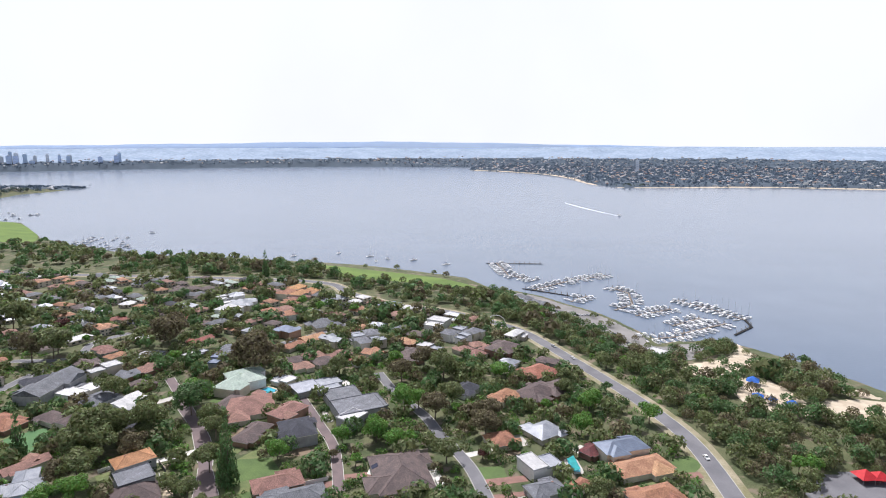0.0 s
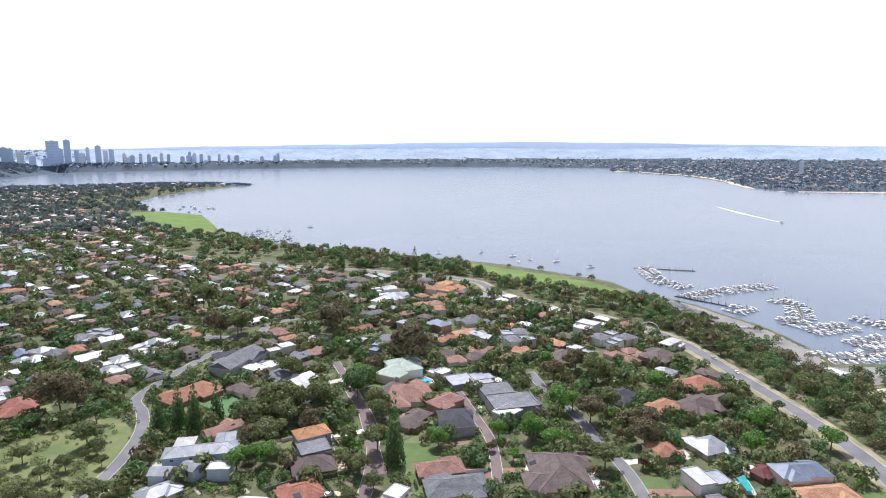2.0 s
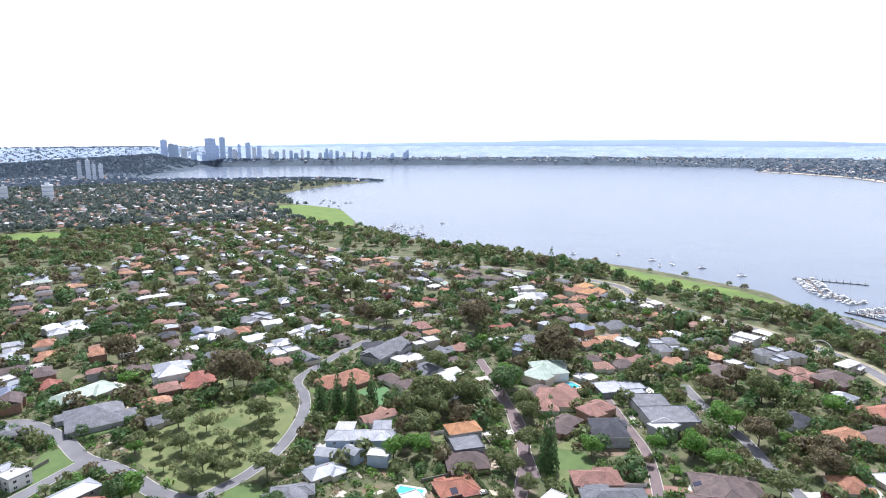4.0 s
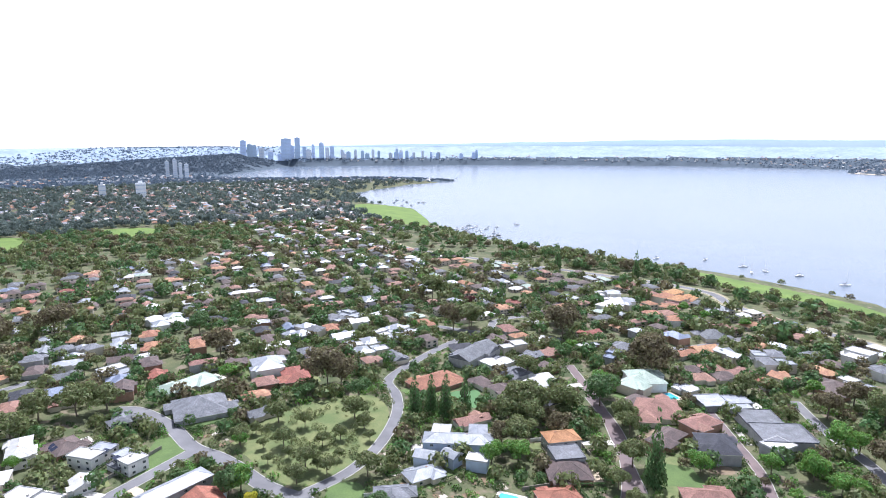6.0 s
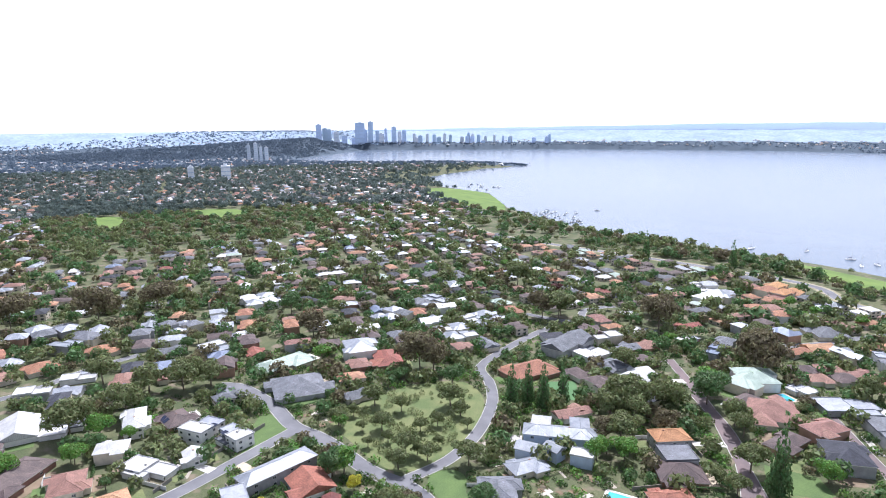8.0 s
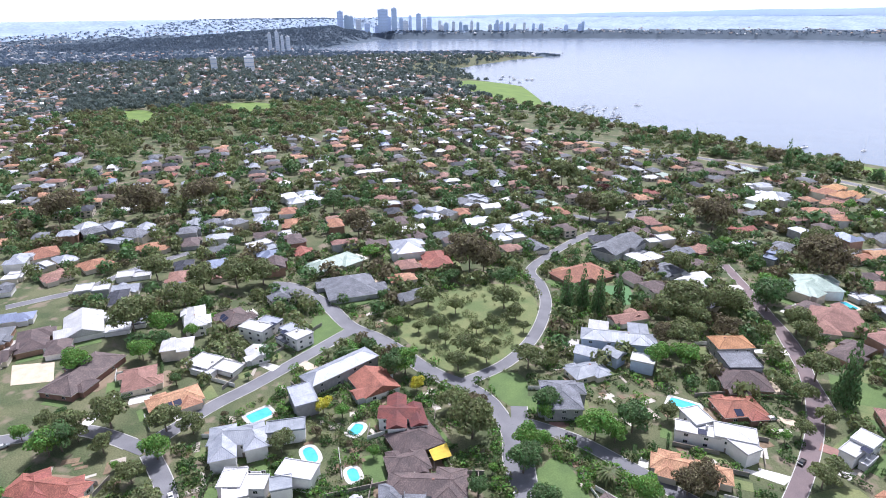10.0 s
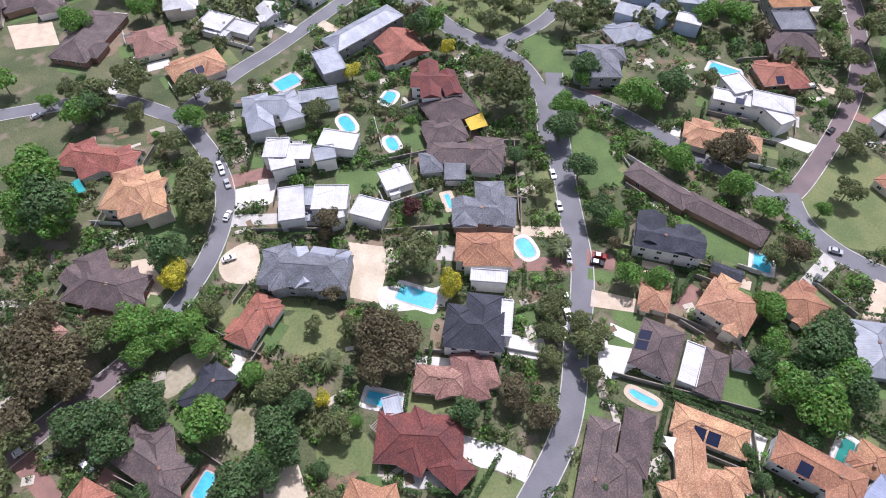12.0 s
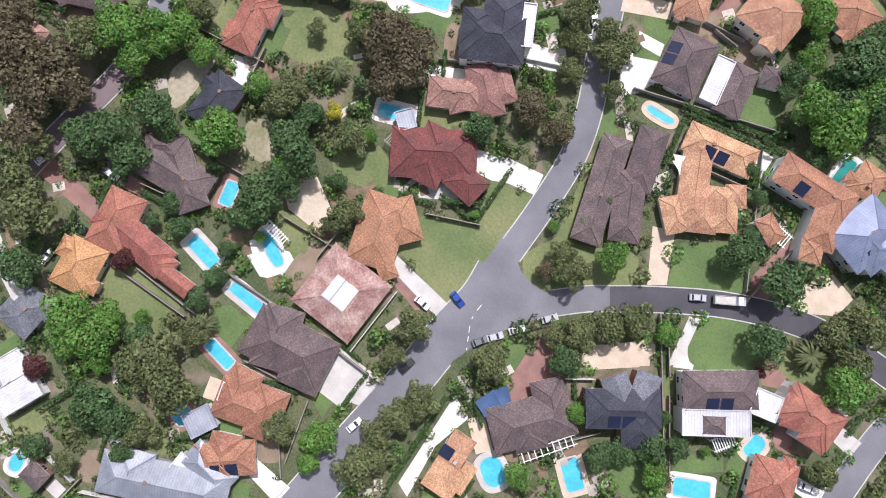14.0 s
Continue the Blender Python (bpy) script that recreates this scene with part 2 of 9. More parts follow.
def at(x, y, rot=0.0, z=None):
    return pose(x, y, ground_z(x, y) if z is None else z, 0, 0, rot)


# ---- terrain: a low plateau that falls to the river ----
WATER_Z = -10.0
RIDGE = [(-3420, 1560), (-3104, 2488)]
SHORE = [(3000, -600), (900, -300), (290, 325), (274, 364), (254, 411), (226, 451), (207, 473), (190, 464), (176, 467), (156, 455), (156, 478), (147, 500), (138, 527), (126, 554), (103, 583), (82, 614), (54, 639), (33, 644), (1, 703), (-64, 741), (-135, 777), (-200, 795), (-311, 822), (-470, 846), (-589, 902), (-731, 1003), (-913, 1206), (-1100, 1260), (-1346, 1479), (-1412, 1896), (-1362, 2202), (-1781, 2153), (-2041, 1912), (-2481, 1764), (-3116, 2768), (-3194, 2923), (-5000, 3600)]
FAR_SHORE = [(5500, 1700), (1750, 2023), (1464, 2094), (1057, 2198), (590, 2196), (513, 2410), (499, 2846), (362, 3276), (63, 3619), (90, 4039), (-838, 4248), (-1879, 3901), (-2230, 3712), (-2719, 3370), (-3094, 3029), (-3160, 2960), (-5200, 3750)]


def seg_dist(px, py, ax, ay, bx, by):
    dx, dy = bx - ax, by - ay
    k = np.clip(((px - ax) * dx + (py - ay) * dy) / (dx * dx + dy * dy), 0, 1)
    return np.hypot(px - ax - k * dx, py - ay - k * dy)


def inside(px, py, poly):
    r = np.zeros(np.shape(px), bool)
    for (ax, ay), (bx, by) in zip(poly, poly[1:] + poly[:1]):
        c = (ay > py) != (by > py)
        r ^= c & (px < (bx - ax) * (py - ay) / ((by - ay) or 1e-9) + ax)
    return r


def shore_distance(px, py):
    """Metres inland of the water's edge; negative out in the water."""
    px, py = np.asarray(px, float), np.asarray(py, float)
    d = np.full(px.shape, 1e9)
    for (ax, ay), (bx, by) in zip(SHORE, SHORE[1:]):
        d = np.minimum(d, seg_dist(px, py, ax, ay, bx, by))
    near = np.where(inside(px, py, SHORE + [(-5000, -4000), (3500, -4000)]), d, -d)
    e = np.full(px.shape, 1e9)
    for (ax, ay), (bx, by) in zip(FAR_SHORE, FAR_SHORE[1:]):
        e = np.minimum(e, seg_dist(px, py, ax, ay, bx, by))
    far = np.where(inside(px, py, FAR_SHORE + [(-6000, 6000), (6000, 6000)]), e, -e)
    return np.maximum(near, far)


def ground_height(px, py):
    d = shore_distance(px, py)
    z = np.where(d > 0, np.minimum(0.0, WATER_Z + 0.7 + d * 0.11), np.maximum(WATER_Z - 3, WATER_Z + 0.7 + d * 0.25))
    r = np.hypot(px, py)
    z = z + np.clip((r - 4150) / 700, 0, 1) ** 1.2 * np.where(d > 0, 118, 0)
    # wooded ridge beside the city
    (ax, ay), (bx, by) = RIDGE
    k = np.clip(((px - ax) * (bx - ax) + (py - ay) * (by - ay)) / ((bx - ax) ** 2 + (by - ay) ** 2), 0, 1)
    e = seg_dist(px, py, ax, ay, bx, by)
    return z + np.where(d > 0, (22 + 60 * k ** 0.7) * np.exp(-(e / 330) ** 2) * np.clip(d / 150, 0, 1), 0)


def steps(*spans):
    out = []
    for a, b, s in spans:
        out += list(np.arange(a, b, s))
    return np.array(out + [spans[-1][1]])


gx = steps((-4900, -2600, 100), (-2600, -1300, 40), (-1300, 420, 8), (420, 1400, 40), (1400, 4900, 100))
gy = steps((-900, -200, 50), (-200, 1000, 8), (1000, 2400, 20), (2400, 4800, 60))
GX, GY = np.meshgrid(gx, gy)
GZ = ground_height(GX, GY)
nx, ny = len(gx), len(gy)
idx = np.arange(nx * ny).reshape(ny, nx)
quads = np.stack([idx[:-1, :-1], idx[:-1, 1:], idx[1:, 1:], idx[1:, :-1]], -1).reshape(-1, 4)


def ground_z(x, y):
    """The sheet's height under a point."""
    i = min(max(int(np.searchsorted(gx, x)) - 1, 0), nx - 2)
    j = min(max(int(np.searchsorted(gy, y)) - 1, 0), ny - 2)
    u, v = (x - gx[i]) / (gx[i + 1] - gx[i]), (y - gy[j]) / (gy[j + 1] - gy[j])
    return float((GZ[j, i] * (1 - u) + GZ[j, i + 1] * u) * (1 - v) + (GZ[j + 1, i] * (1 - u) + GZ[j + 1, i + 1] * u) * v)


me = bpy.data.meshes.new("ground")
me.from_pydata(np.stack([GX, GY, GZ], -1).reshape(-1, 3).tolist(), [], quads.tolist())
me.shade_smooth()


def ground_material():
    """Garden ground: dry grass, leaf litter and green patches."""
    m = mat("garden_ground", (0.13, 0.135, 0.07), (0.065, 0.088, 0.038), 0.95, scale=0.06, fine=1.7, spread=0.42, bump=0.5)
    n, l = m.node_tree.nodes, m.node_tree.links
    bs = n["Principled BSDF"]
    src = bs.inputs["Base Color"].links[0].from_socket
    geo = n.new("ShaderNodeNewGeometry")
    no = n.new("ShaderNodeTexNoise")
    no.inputs["Scale"].default_value, no.inputs["Detail"].default_value = 0.11, 3
    l.new(geo.outputs["Position"], no.inputs["Vector"])
    rp = n.new("ShaderNodeValToRGB")
    rp.color_ramp.elements[0].position, rp.color_ramp.elements[1].position = 0.55, 0.66
    mx = n.new("ShaderNodeMix")
    mx.data_type = "RGBA"
    l.new(no.outputs["Fac"], rp.inputs["Fac"]), l.new(rp.outputs["Color"], mx.inputs[0])
    l.new(src, mx.inputs[6])
    mx.inputs[7].default_value = (0.20, 0.165, 0.12, 1)
    l.new(mx.outputs[2], bs.inputs["Base Color"])
    return m


me.materials.append(ground_material())
# distance haze is mixed into both far ground colours, paler on the outer plain
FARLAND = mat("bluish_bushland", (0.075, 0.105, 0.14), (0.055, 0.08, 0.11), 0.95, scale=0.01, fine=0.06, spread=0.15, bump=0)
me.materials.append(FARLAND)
me.materials.append(mat("haze_paled_plain", (0.33, 0.41, 0.52), (0.25, 0.325, 0.43), 0.95, scale=0.008, fine=0.05, spread=0.2, bump=0))
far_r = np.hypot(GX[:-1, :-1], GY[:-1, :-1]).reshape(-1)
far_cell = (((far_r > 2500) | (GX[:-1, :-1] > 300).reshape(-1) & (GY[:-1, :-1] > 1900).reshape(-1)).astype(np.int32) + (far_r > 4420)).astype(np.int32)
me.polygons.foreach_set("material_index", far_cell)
tagged(new("ground", me), "dry grass and leaf litter of a garden suburb", "ground", kind="structure")


def water_material():
    m = mat("river_water", (0.15, 0.19, 0.255), (0.13, 0.17, 0.235), 0.2, scale=0.004, fine=0.02, spread=0.05, bump=0, spec=0.5)
    n, l = m.node_tree.nodes, m.node_tree.links
    geo = n.new("ShaderNodeNewGeometry")
    mp = n.new("ShaderNodeMapping")
    mp.inputs["Scale"].default_value = (0.16, 0.5, 0.3)
    mp.inputs["Rotation"].default_value = (0, 0, radians(25))
    no = n.new("ShaderNodeTexNoise")
    no.inputs["Scale"].default_value, no.inputs["Detail"].default_value = 1.0, 6
    l.new(geo.outputs["Position"], mp.inputs["Vector"]), l.new(mp.outputs["Vector"], no.inputs["Vector"])
    b = n.new("ShaderNodeBump")
    b.inputs["Strength"].default_value, b.inputs["Distance"].default_value = 0.26, 0.4
    l.new(no.outputs["Fac"], b.inputs["Height"]), l.new(b.outputs["Normal"], n["Principled BSDF"].inputs["Normal"])
    return m


bm = bmesh.new()
vs = [bm.verts.new(p) for p in ((-4900, 100, WATER_Z), (4900, 100, WATER_Z), (4900, 4800, WATER_Z), (-4900, 4800, WATER_Z))]
bm.faces.new(vs)
tagged(link("water", bm, water_material()), "pale grey-blue rippled water of a wide river", "water", kind="structure")

# ---- roads, kerbs, paving ----
ROADS, TAKEN, CLEAR = [], [], []   # road strips, discs under things, open ground


def smooth_line(pts, closed=False, per=6):
    out, n = [], len(pts)
    for i in range(n if closed else n - 1):
        q = [Vector(pts[j % n] if closed else pts[min(max(j, 0), n - 1)]) for j in (i - 1, i, i + 1, i + 2)]
        for k in range(per):
            t = k / per
            out.append(0.5 * (2 * q[1] + (q[2] - q[0]) * t + (2 * q[0] - 5 * q[1] + 4 * q[2] - q[3]) * t * t + (3 * q[1] - q[0] - 3 * q[2] + q[3]) * t ** 3))
    return out if closed else out + [Vector(pts[-1])]


def strip(bm, line, off0, off1, z0, z1=None, drop=0.0):
    """A ribbon beside a line, from off0 to off1 metres to its left, with skirts drop metres deep."""
    z1 = z0 if z1 is None else z1
    rows = []
    for i, p in enumerate(line):
        d = (line[min(i + 1, len(line) - 1)] - line[max(i - 1, 0)]).normalized()
        s = Vector((-d.y, d.x))
        a, b = p + s * off0, p + s * off1
        ga, gb = ground_z(*a), ground_z(*b)
        r = [bm.verts.new((*a, ga + z0)), bm.verts.new((*b, gb + z1))]
        if drop:
            r = [bm.verts.new((*a, ga + z0 - drop))] + r + [bm.verts.new((*b, gb + z1 - drop))]
        rows.append(r)
    for r, q in zip(rows, rows[1:]):
        for i in range(len(r) - 1):
            bm.faces.new((r[i], q[i], q[i + 1], r[i + 1]))


road_count = 0


def road(pts, width, material=None, kerbs=True, label="grey asphalt suburban street"):
    global road_count
    road_count += 1
    line = smooth_line(pts)
    bm = bmesh.new()
    strip(bm, line, width / 2, -width / 2, 0.05 + 0.004 * road_count, drop=0.3)
    tagged(link("road", bm, material or ASPHALT), label, "road", kind="structure")
    ROADS.append((line, width))


JUNCTION = [(-127.1, -4.9), (-117.9, -11.9), (-106.2, -11.2), (-101.2, -5.7), (-98.7, -8.6), (-106.7, -18.8), (-113.5, -31.4), (-116.4, -41.6), (-120.4, -50.4), (-127.4, -43.4), (-126.9, -29.3), (-126.9, -15.6)]


def kerbs_along_roads():
    """Kerbs on both sides of each street, left open where another street joins."""
    for n, (line, width) in enumerate(ROADS):
        others = [r for k, r in enumerate(ROADS) if k != n]
        for s in (1, -1):
            run = []
            for i, p in enumerate(line + [None]):
                hit = True
                if p is not None:
                    d = (line[min(i + 1, len(line) - 1)] - line[max(i - 1, 0)]).normalized()
                    e = p + Vector((-d.y, d.x)) * s * (width / 2 + 0.15)
                    hit = bool(inside(e.x, e.y, JUNCTION)) or any((q - e).length < 60 and float(seg_dist(e.x, e.y, q.x, q.y, r.x, r.y)) < w / 2 + 0.1 for l, w in others for q, r in zip(l, l[1:]))
                if not hit:
                    run.append(p)
                    continue
                if len(run) > 2:
                    bm = bmesh.new()
                    o = (width / 2 + 0.3, width / 2 - 0.02) if s > 0 else (-width / 2 + 0.02, -width / 2 - 0.3)
                    strip(bm, run, *o, 0.15, drop=0.3)
                    tagged(link("kerb", bm, KERB), "pale concrete street kerb", "kerb", kind="structure")
                run = []


def verge(pts, width, material, label):
    bm = bmesh.new()
    strip(bm, smooth_line(pts), width / 2, -width / 2, 0.035, drop=0.3)
    tagged(link("verge", bm, material), label, "verge", kind="structure")
    ROADS.append((smooth_line(pts), width))


patch_count = 0


def drape(name, pts, material, label, cell=2.5):
    """A wide piece of open ground laid over sloping land."""
    line = [tuple(p) for p in smooth_line(pts, True, 5)]
    x0, x1 = min(p[0] for p in line), max(p[0] for p in line)
    y0, y1 = min(p[1] for p in line), max(p[1] for p in line)
    xs, ys = np.arange(x0, x1 + cell, cell), np.arange(y0, y1 + cell, cell)
    X, Y = np.meshgrid(xs, ys)
    keep = inside(X + cell / 2, Y + cell / 2, line)
    bm = bmesh.new()
    at_grid = {}

    def vert(i, j):
        if (i, j) not in at_grid:
            at_grid[i, j] = bm.verts.new((xs[j], ys[i], ground_z(xs[j], ys[i]) + 0.16))
        return at_grid[i, j]
    for i in range(len(ys) - 1):
        for j in range(len(xs) - 1):
            if keep[i, j]:
                bm.faces.new((vert(i, j), vert(i, j + 1), vert(i + 1, j + 1), vert(i + 1, j)))
    tagged(link(name, bm, material, smooth=True), label, name.replace("_", " "), kind="structure")
    CLEAR.append(line)


def patch(name, pts, material, label, rounded=False, lift=0.03, clear=True):
    """A piece of open ground: lawn, drive or paving, following the land."""
    global patch_count
    patch_count += 1
    line = smooth_line(pts, True, 5) if rounded else [Vector(p) for p in pts]
    bm = bmesh.new()
    lift += 0.00035 * (patch_count % 300)
    lo = [bm.verts.new((p.x, p.y, ground_z(p.x, p.y) - 0.3)) for p in line]
    hi = [bm.verts.new((p.x, p.y, ground_z(p.x, p.y) + lift)) for p in line]
    bm.faces.new(hi)
    for i in range(len(line)):
        j = (i + 1) % len(line)
        bm.faces.new((lo[i], lo[j], hi[j], hi[i]))
    bmesh.ops.triangulate(bm, faces=[f for f in bm.faces if len(f.verts) > 4])
    bmesh.ops.recalc_face_normals(bm, faces=bm.faces)
    tagged(link(name, bm, material), label, name.replace("_", " "), kind="structure")
    if clear:
        CLEAR.append([tuple(p) for p in line])


ROAD_CELLS = {}


def near_road(x, y, gap=1.0):
    if not ROAD_CELLS:
        ROAD_CELLS[None] = []
        for line, width in ROADS:
            for a, q in zip(line, line[1:]):
                n = max(1, int((q - a).length / 2))
                for i in range(n):
                    p = a + (q - a) * (i / n)
                    ROAD_CELLS.setdefault((int(p.x // 16), int(p.y // 16)), []).append((p.x, p.y, width / 2))
    i, j = int(x // 16), int(y // 16)
    for u in (i - 1, i, i + 1):
        for v in (j - 1, j, j + 1):
            for px, py, w in ROAD_CELLS.get((u, v), ()):
                if (px - x) ** 2 + (py - y) ** 2 < (w + gap) ** 2:
                    return True
    return False


CELLS = {}


def occupy(x, y, r):
    TAKEN.append((x, y, r))
    for i in range(int((x - r - 12) // 20), int((x + r + 12) // 20) + 1):
        for j in range(int((y - r - 12) // 20), int((y + r + 12) // 20) + 1):
            CELLS.setdefault((i, j), []).append((x, y, r))


def free(x, y, r):
    return all((x - a) ** 2 + (y - b) ** 2 > (r + c) ** 2 for a, b, c in CELLS.get((int(x // 20), int(y // 20)), ()))


CLEAR_BOX = {}


def in_clear(x, y):
    for i, p in enumerate(CLEAR):
        if i not in CLEAR_BOX:
            CLEAR_BOX[i] = (min(q[0] for q in p), max(q[0] for q in p), min(q[1] for q in p), max(q[1] for q in p))
        a, b, c, d = CLEAR_BOX[i]
        if a < x < b and c < y < d and bool(inside(x, y, p)):
            return True
    return False


# ---- houses ----
def hip(bm, uv, cx, cy, L, W, rot, z, pitch, over=0.55, gable=False):
    """One closed roof block over an L by W rectangle, with tiles' coordinates in metres."""
    m = pose(cx, cy, 0, 0, 0, rot)
    if W > L:
        L, W, m = W, L, m @ pose(0, 0, 0, 0, 0, 90)
    a, b = L / 2 + over, W / 2 + over
    h = b * math.tan(radians(pitch))
    e = a if gable else max(a - b, 0.05)
    P = [m @ Vector(p) for p in ((-a, -b, z), (a, -b, z), (a, b, z), (-a, b, z), (-e, 0, z + h), (e, 0, z + h))]
    B = [p - Vector((0, 0, 0.22)) for p in P[:4]]
    v = [bm.verts.new(p) for p in P]
    w = [bm.verts.new(p) for p in B]
    s = math.hypot(b, h)
    for f, us in (((0, 1, 5, 4), ((-a, 0), (a, 0), (e, s), (-e, s))), ((2, 3, 4, 5), ((-a, 0), (a, 0), (e, s), (-e, s))),
                  ((1, 2, 5), ((-b, 0), (b, 0), (0, s))), ((3, 0, 4), ((-b, 0), (b, 0), (0, s)))):
        face = bm.faces.new([v[i] for i in f])
        for lp, q in zip(face.loops, us):
            lp[uv].uv = (q[0] + cx, q[1])
    for i in range(4):
        bm.faces.new((w[i], w[(i + 1) % 4], v[(i + 1) % 4], v[i])).material_index = 1
    bm.faces.new((w[3], w[2], w[1], w[0])).material_index = 1
    return P


def capping(P, material, roof):
    """Raised ridge and hip tiles, one strip joined at the ridge's two ends."""
    bm = bmesh.new()
    up = Vector((0, 0, 0.11))
    node = [bm.verts.new(p + up) for p in P]
    for i, j in ((4, 5), (0, 4), (3, 4), (1, 5), (2, 5)):
        d = P[j] - P[i]
        if d.length < 0.2:
            continue
        s = Vector((-d.y, d.x, 0)).normalized() * 0.2
        drop = Vector((0, 0, -0.1))
        for q in (s, -s):
            va, vb = bm.verts.new(P[i] + q + drop * (0.6 if i < 4 else 1)), bm.verts.new(P[j] + q + drop)
            bm.faces.new((node[i], node[j], vb, va))
    bmesh.ops.recalc_face_normals(bm, faces=bm.faces)
    ob = part("ridge_capping", bm, material, roof)
    ob.data.uv_layers.new(name="UVMap")


def flat_roof(bm, uv, cx, cy, L, W, rot, z):
    """A flat roof as a tray with a low parapet, in one piece."""
    m = pose(cx, cy, z, 0, 0, rot)
    rings = []
    for g, h in ((0.3, -0.3), (0.3, 0.42), (0.05, 0.42), (0.05, 0.1)):
        rings.append([bm.verts.new(m @ Vector((sx * (L / 2 + g), sy * (W / 2 + g), h))) for sx, sy in ((-1, -1), (1, -1), (1, 1), (-1, 1))])
    faces = [bm.faces.new((r[i], r[(i + 1) % 4], q[(i + 1) % 4], q[i])) for r, q in zip(rings, rings[1:]) for i in range(4)]
    faces += [bm.faces.new(rings[-1]), bm.faces.new(rings[0][::-1])]
    inv = m.inverted()
    for f in faces:
        for lp in f.loops:
            q = inv @ lp.vert.co
            lp[uv].uv = (q.x + 40, q.y + 40)


bm = bmesh.new()
box(bm, -0.8, -0.05, -0.65, 0.8, 0.03, 0.65)
for f in box(bm, -0.72, -0.06, -0.57, -0.03, 0.05, 0.57) + box(bm, 0.03, -0.06, -0.57, 0.72, 0.05, 0.57):
    f.material_index = 1
WINDOW = mesh_of("window", bm, FRAME)
WINDOW.materials.append(GLASS)
bm = bmesh.new()
box(bm, -0.45, -0.05, 0, 0.45, 0.05, 2.05)
DOOR = mesh_of("door", bm, WOOD)
bm = bmesh.new()
box(bm, 0, 0, 0, 3.1, 3.3, 0.06)
SOLAR = mesh_of("solar_panel", bm, PANEL)

ROOFWORD = {"terracotta": "terracotta tiled roof", "orange": "bright orange tiled roof", "tan": "sandy terracotta tiled roof", "rose": "faded rose tiled roof", "red": "faded red tiled roof",
            "maroon": "dark maroon tiled roof", "brown": "brown tiled roof", "charcoal": "charcoal tiled roof", "slate": "grey roof", "metal": "pale grey metal roof", "blue": "blue-grey metal roof",
            "green": "pale green metal roof", "white": "flat white roof", "mottled": "mottled pink tiled roof"}
HOUSE_PLAN = {}


NEIGHBOUR = {"terracotta": "rose", "orange": "terracotta", "rose": "brown", "white": "metal", "metal": "slate", "slate": "metal", "brown": "rose", "red": "rose", "green": "metal", "blue": "slate"}


def house(x, y, L, W, rot, roof="brown", storeys=1, wall="cream", form="hip", wings=(), solar=0, detail=True, pitch=23):
    """One house, or close neighbours where a roof would be larger than a house."""
    if wings or math.hypot(x + 110, y + 30) < 400 or (L < 26 and W < 21):
        return one_house(x, y, L, W, rot, roof, storeys, wall, form, wings, solar, detail, pitch)
    pick = random.Random(int(abs(x * 5 + y * 3)))
    nl, nw = max(1, round(L / 17)), max(1, round(W / 15))
    m = pose(x, y, 0, 0, 0, rot)
    for i in range(nl):
        for j in range(nw):
            p = m @ Vector(((i + 0.5) * L / nl - L / 2, (j + 0.5) * W / nw - W / 2, 0))
            c = roof if (i + j) % 2 == 0 or pick.random() < 0.3 else NEIGHBOUR.get(roof, roof)
            one_house(p.x, p.y, L / nl - 1.2, W / nw - 1.2, rot + pick.gauss(0, 3), c, storeys if pick.random() < 0.7 else 1, wall if pick.random() < 0.6 else "cream", form if c == roof else "hip", detail=detail)


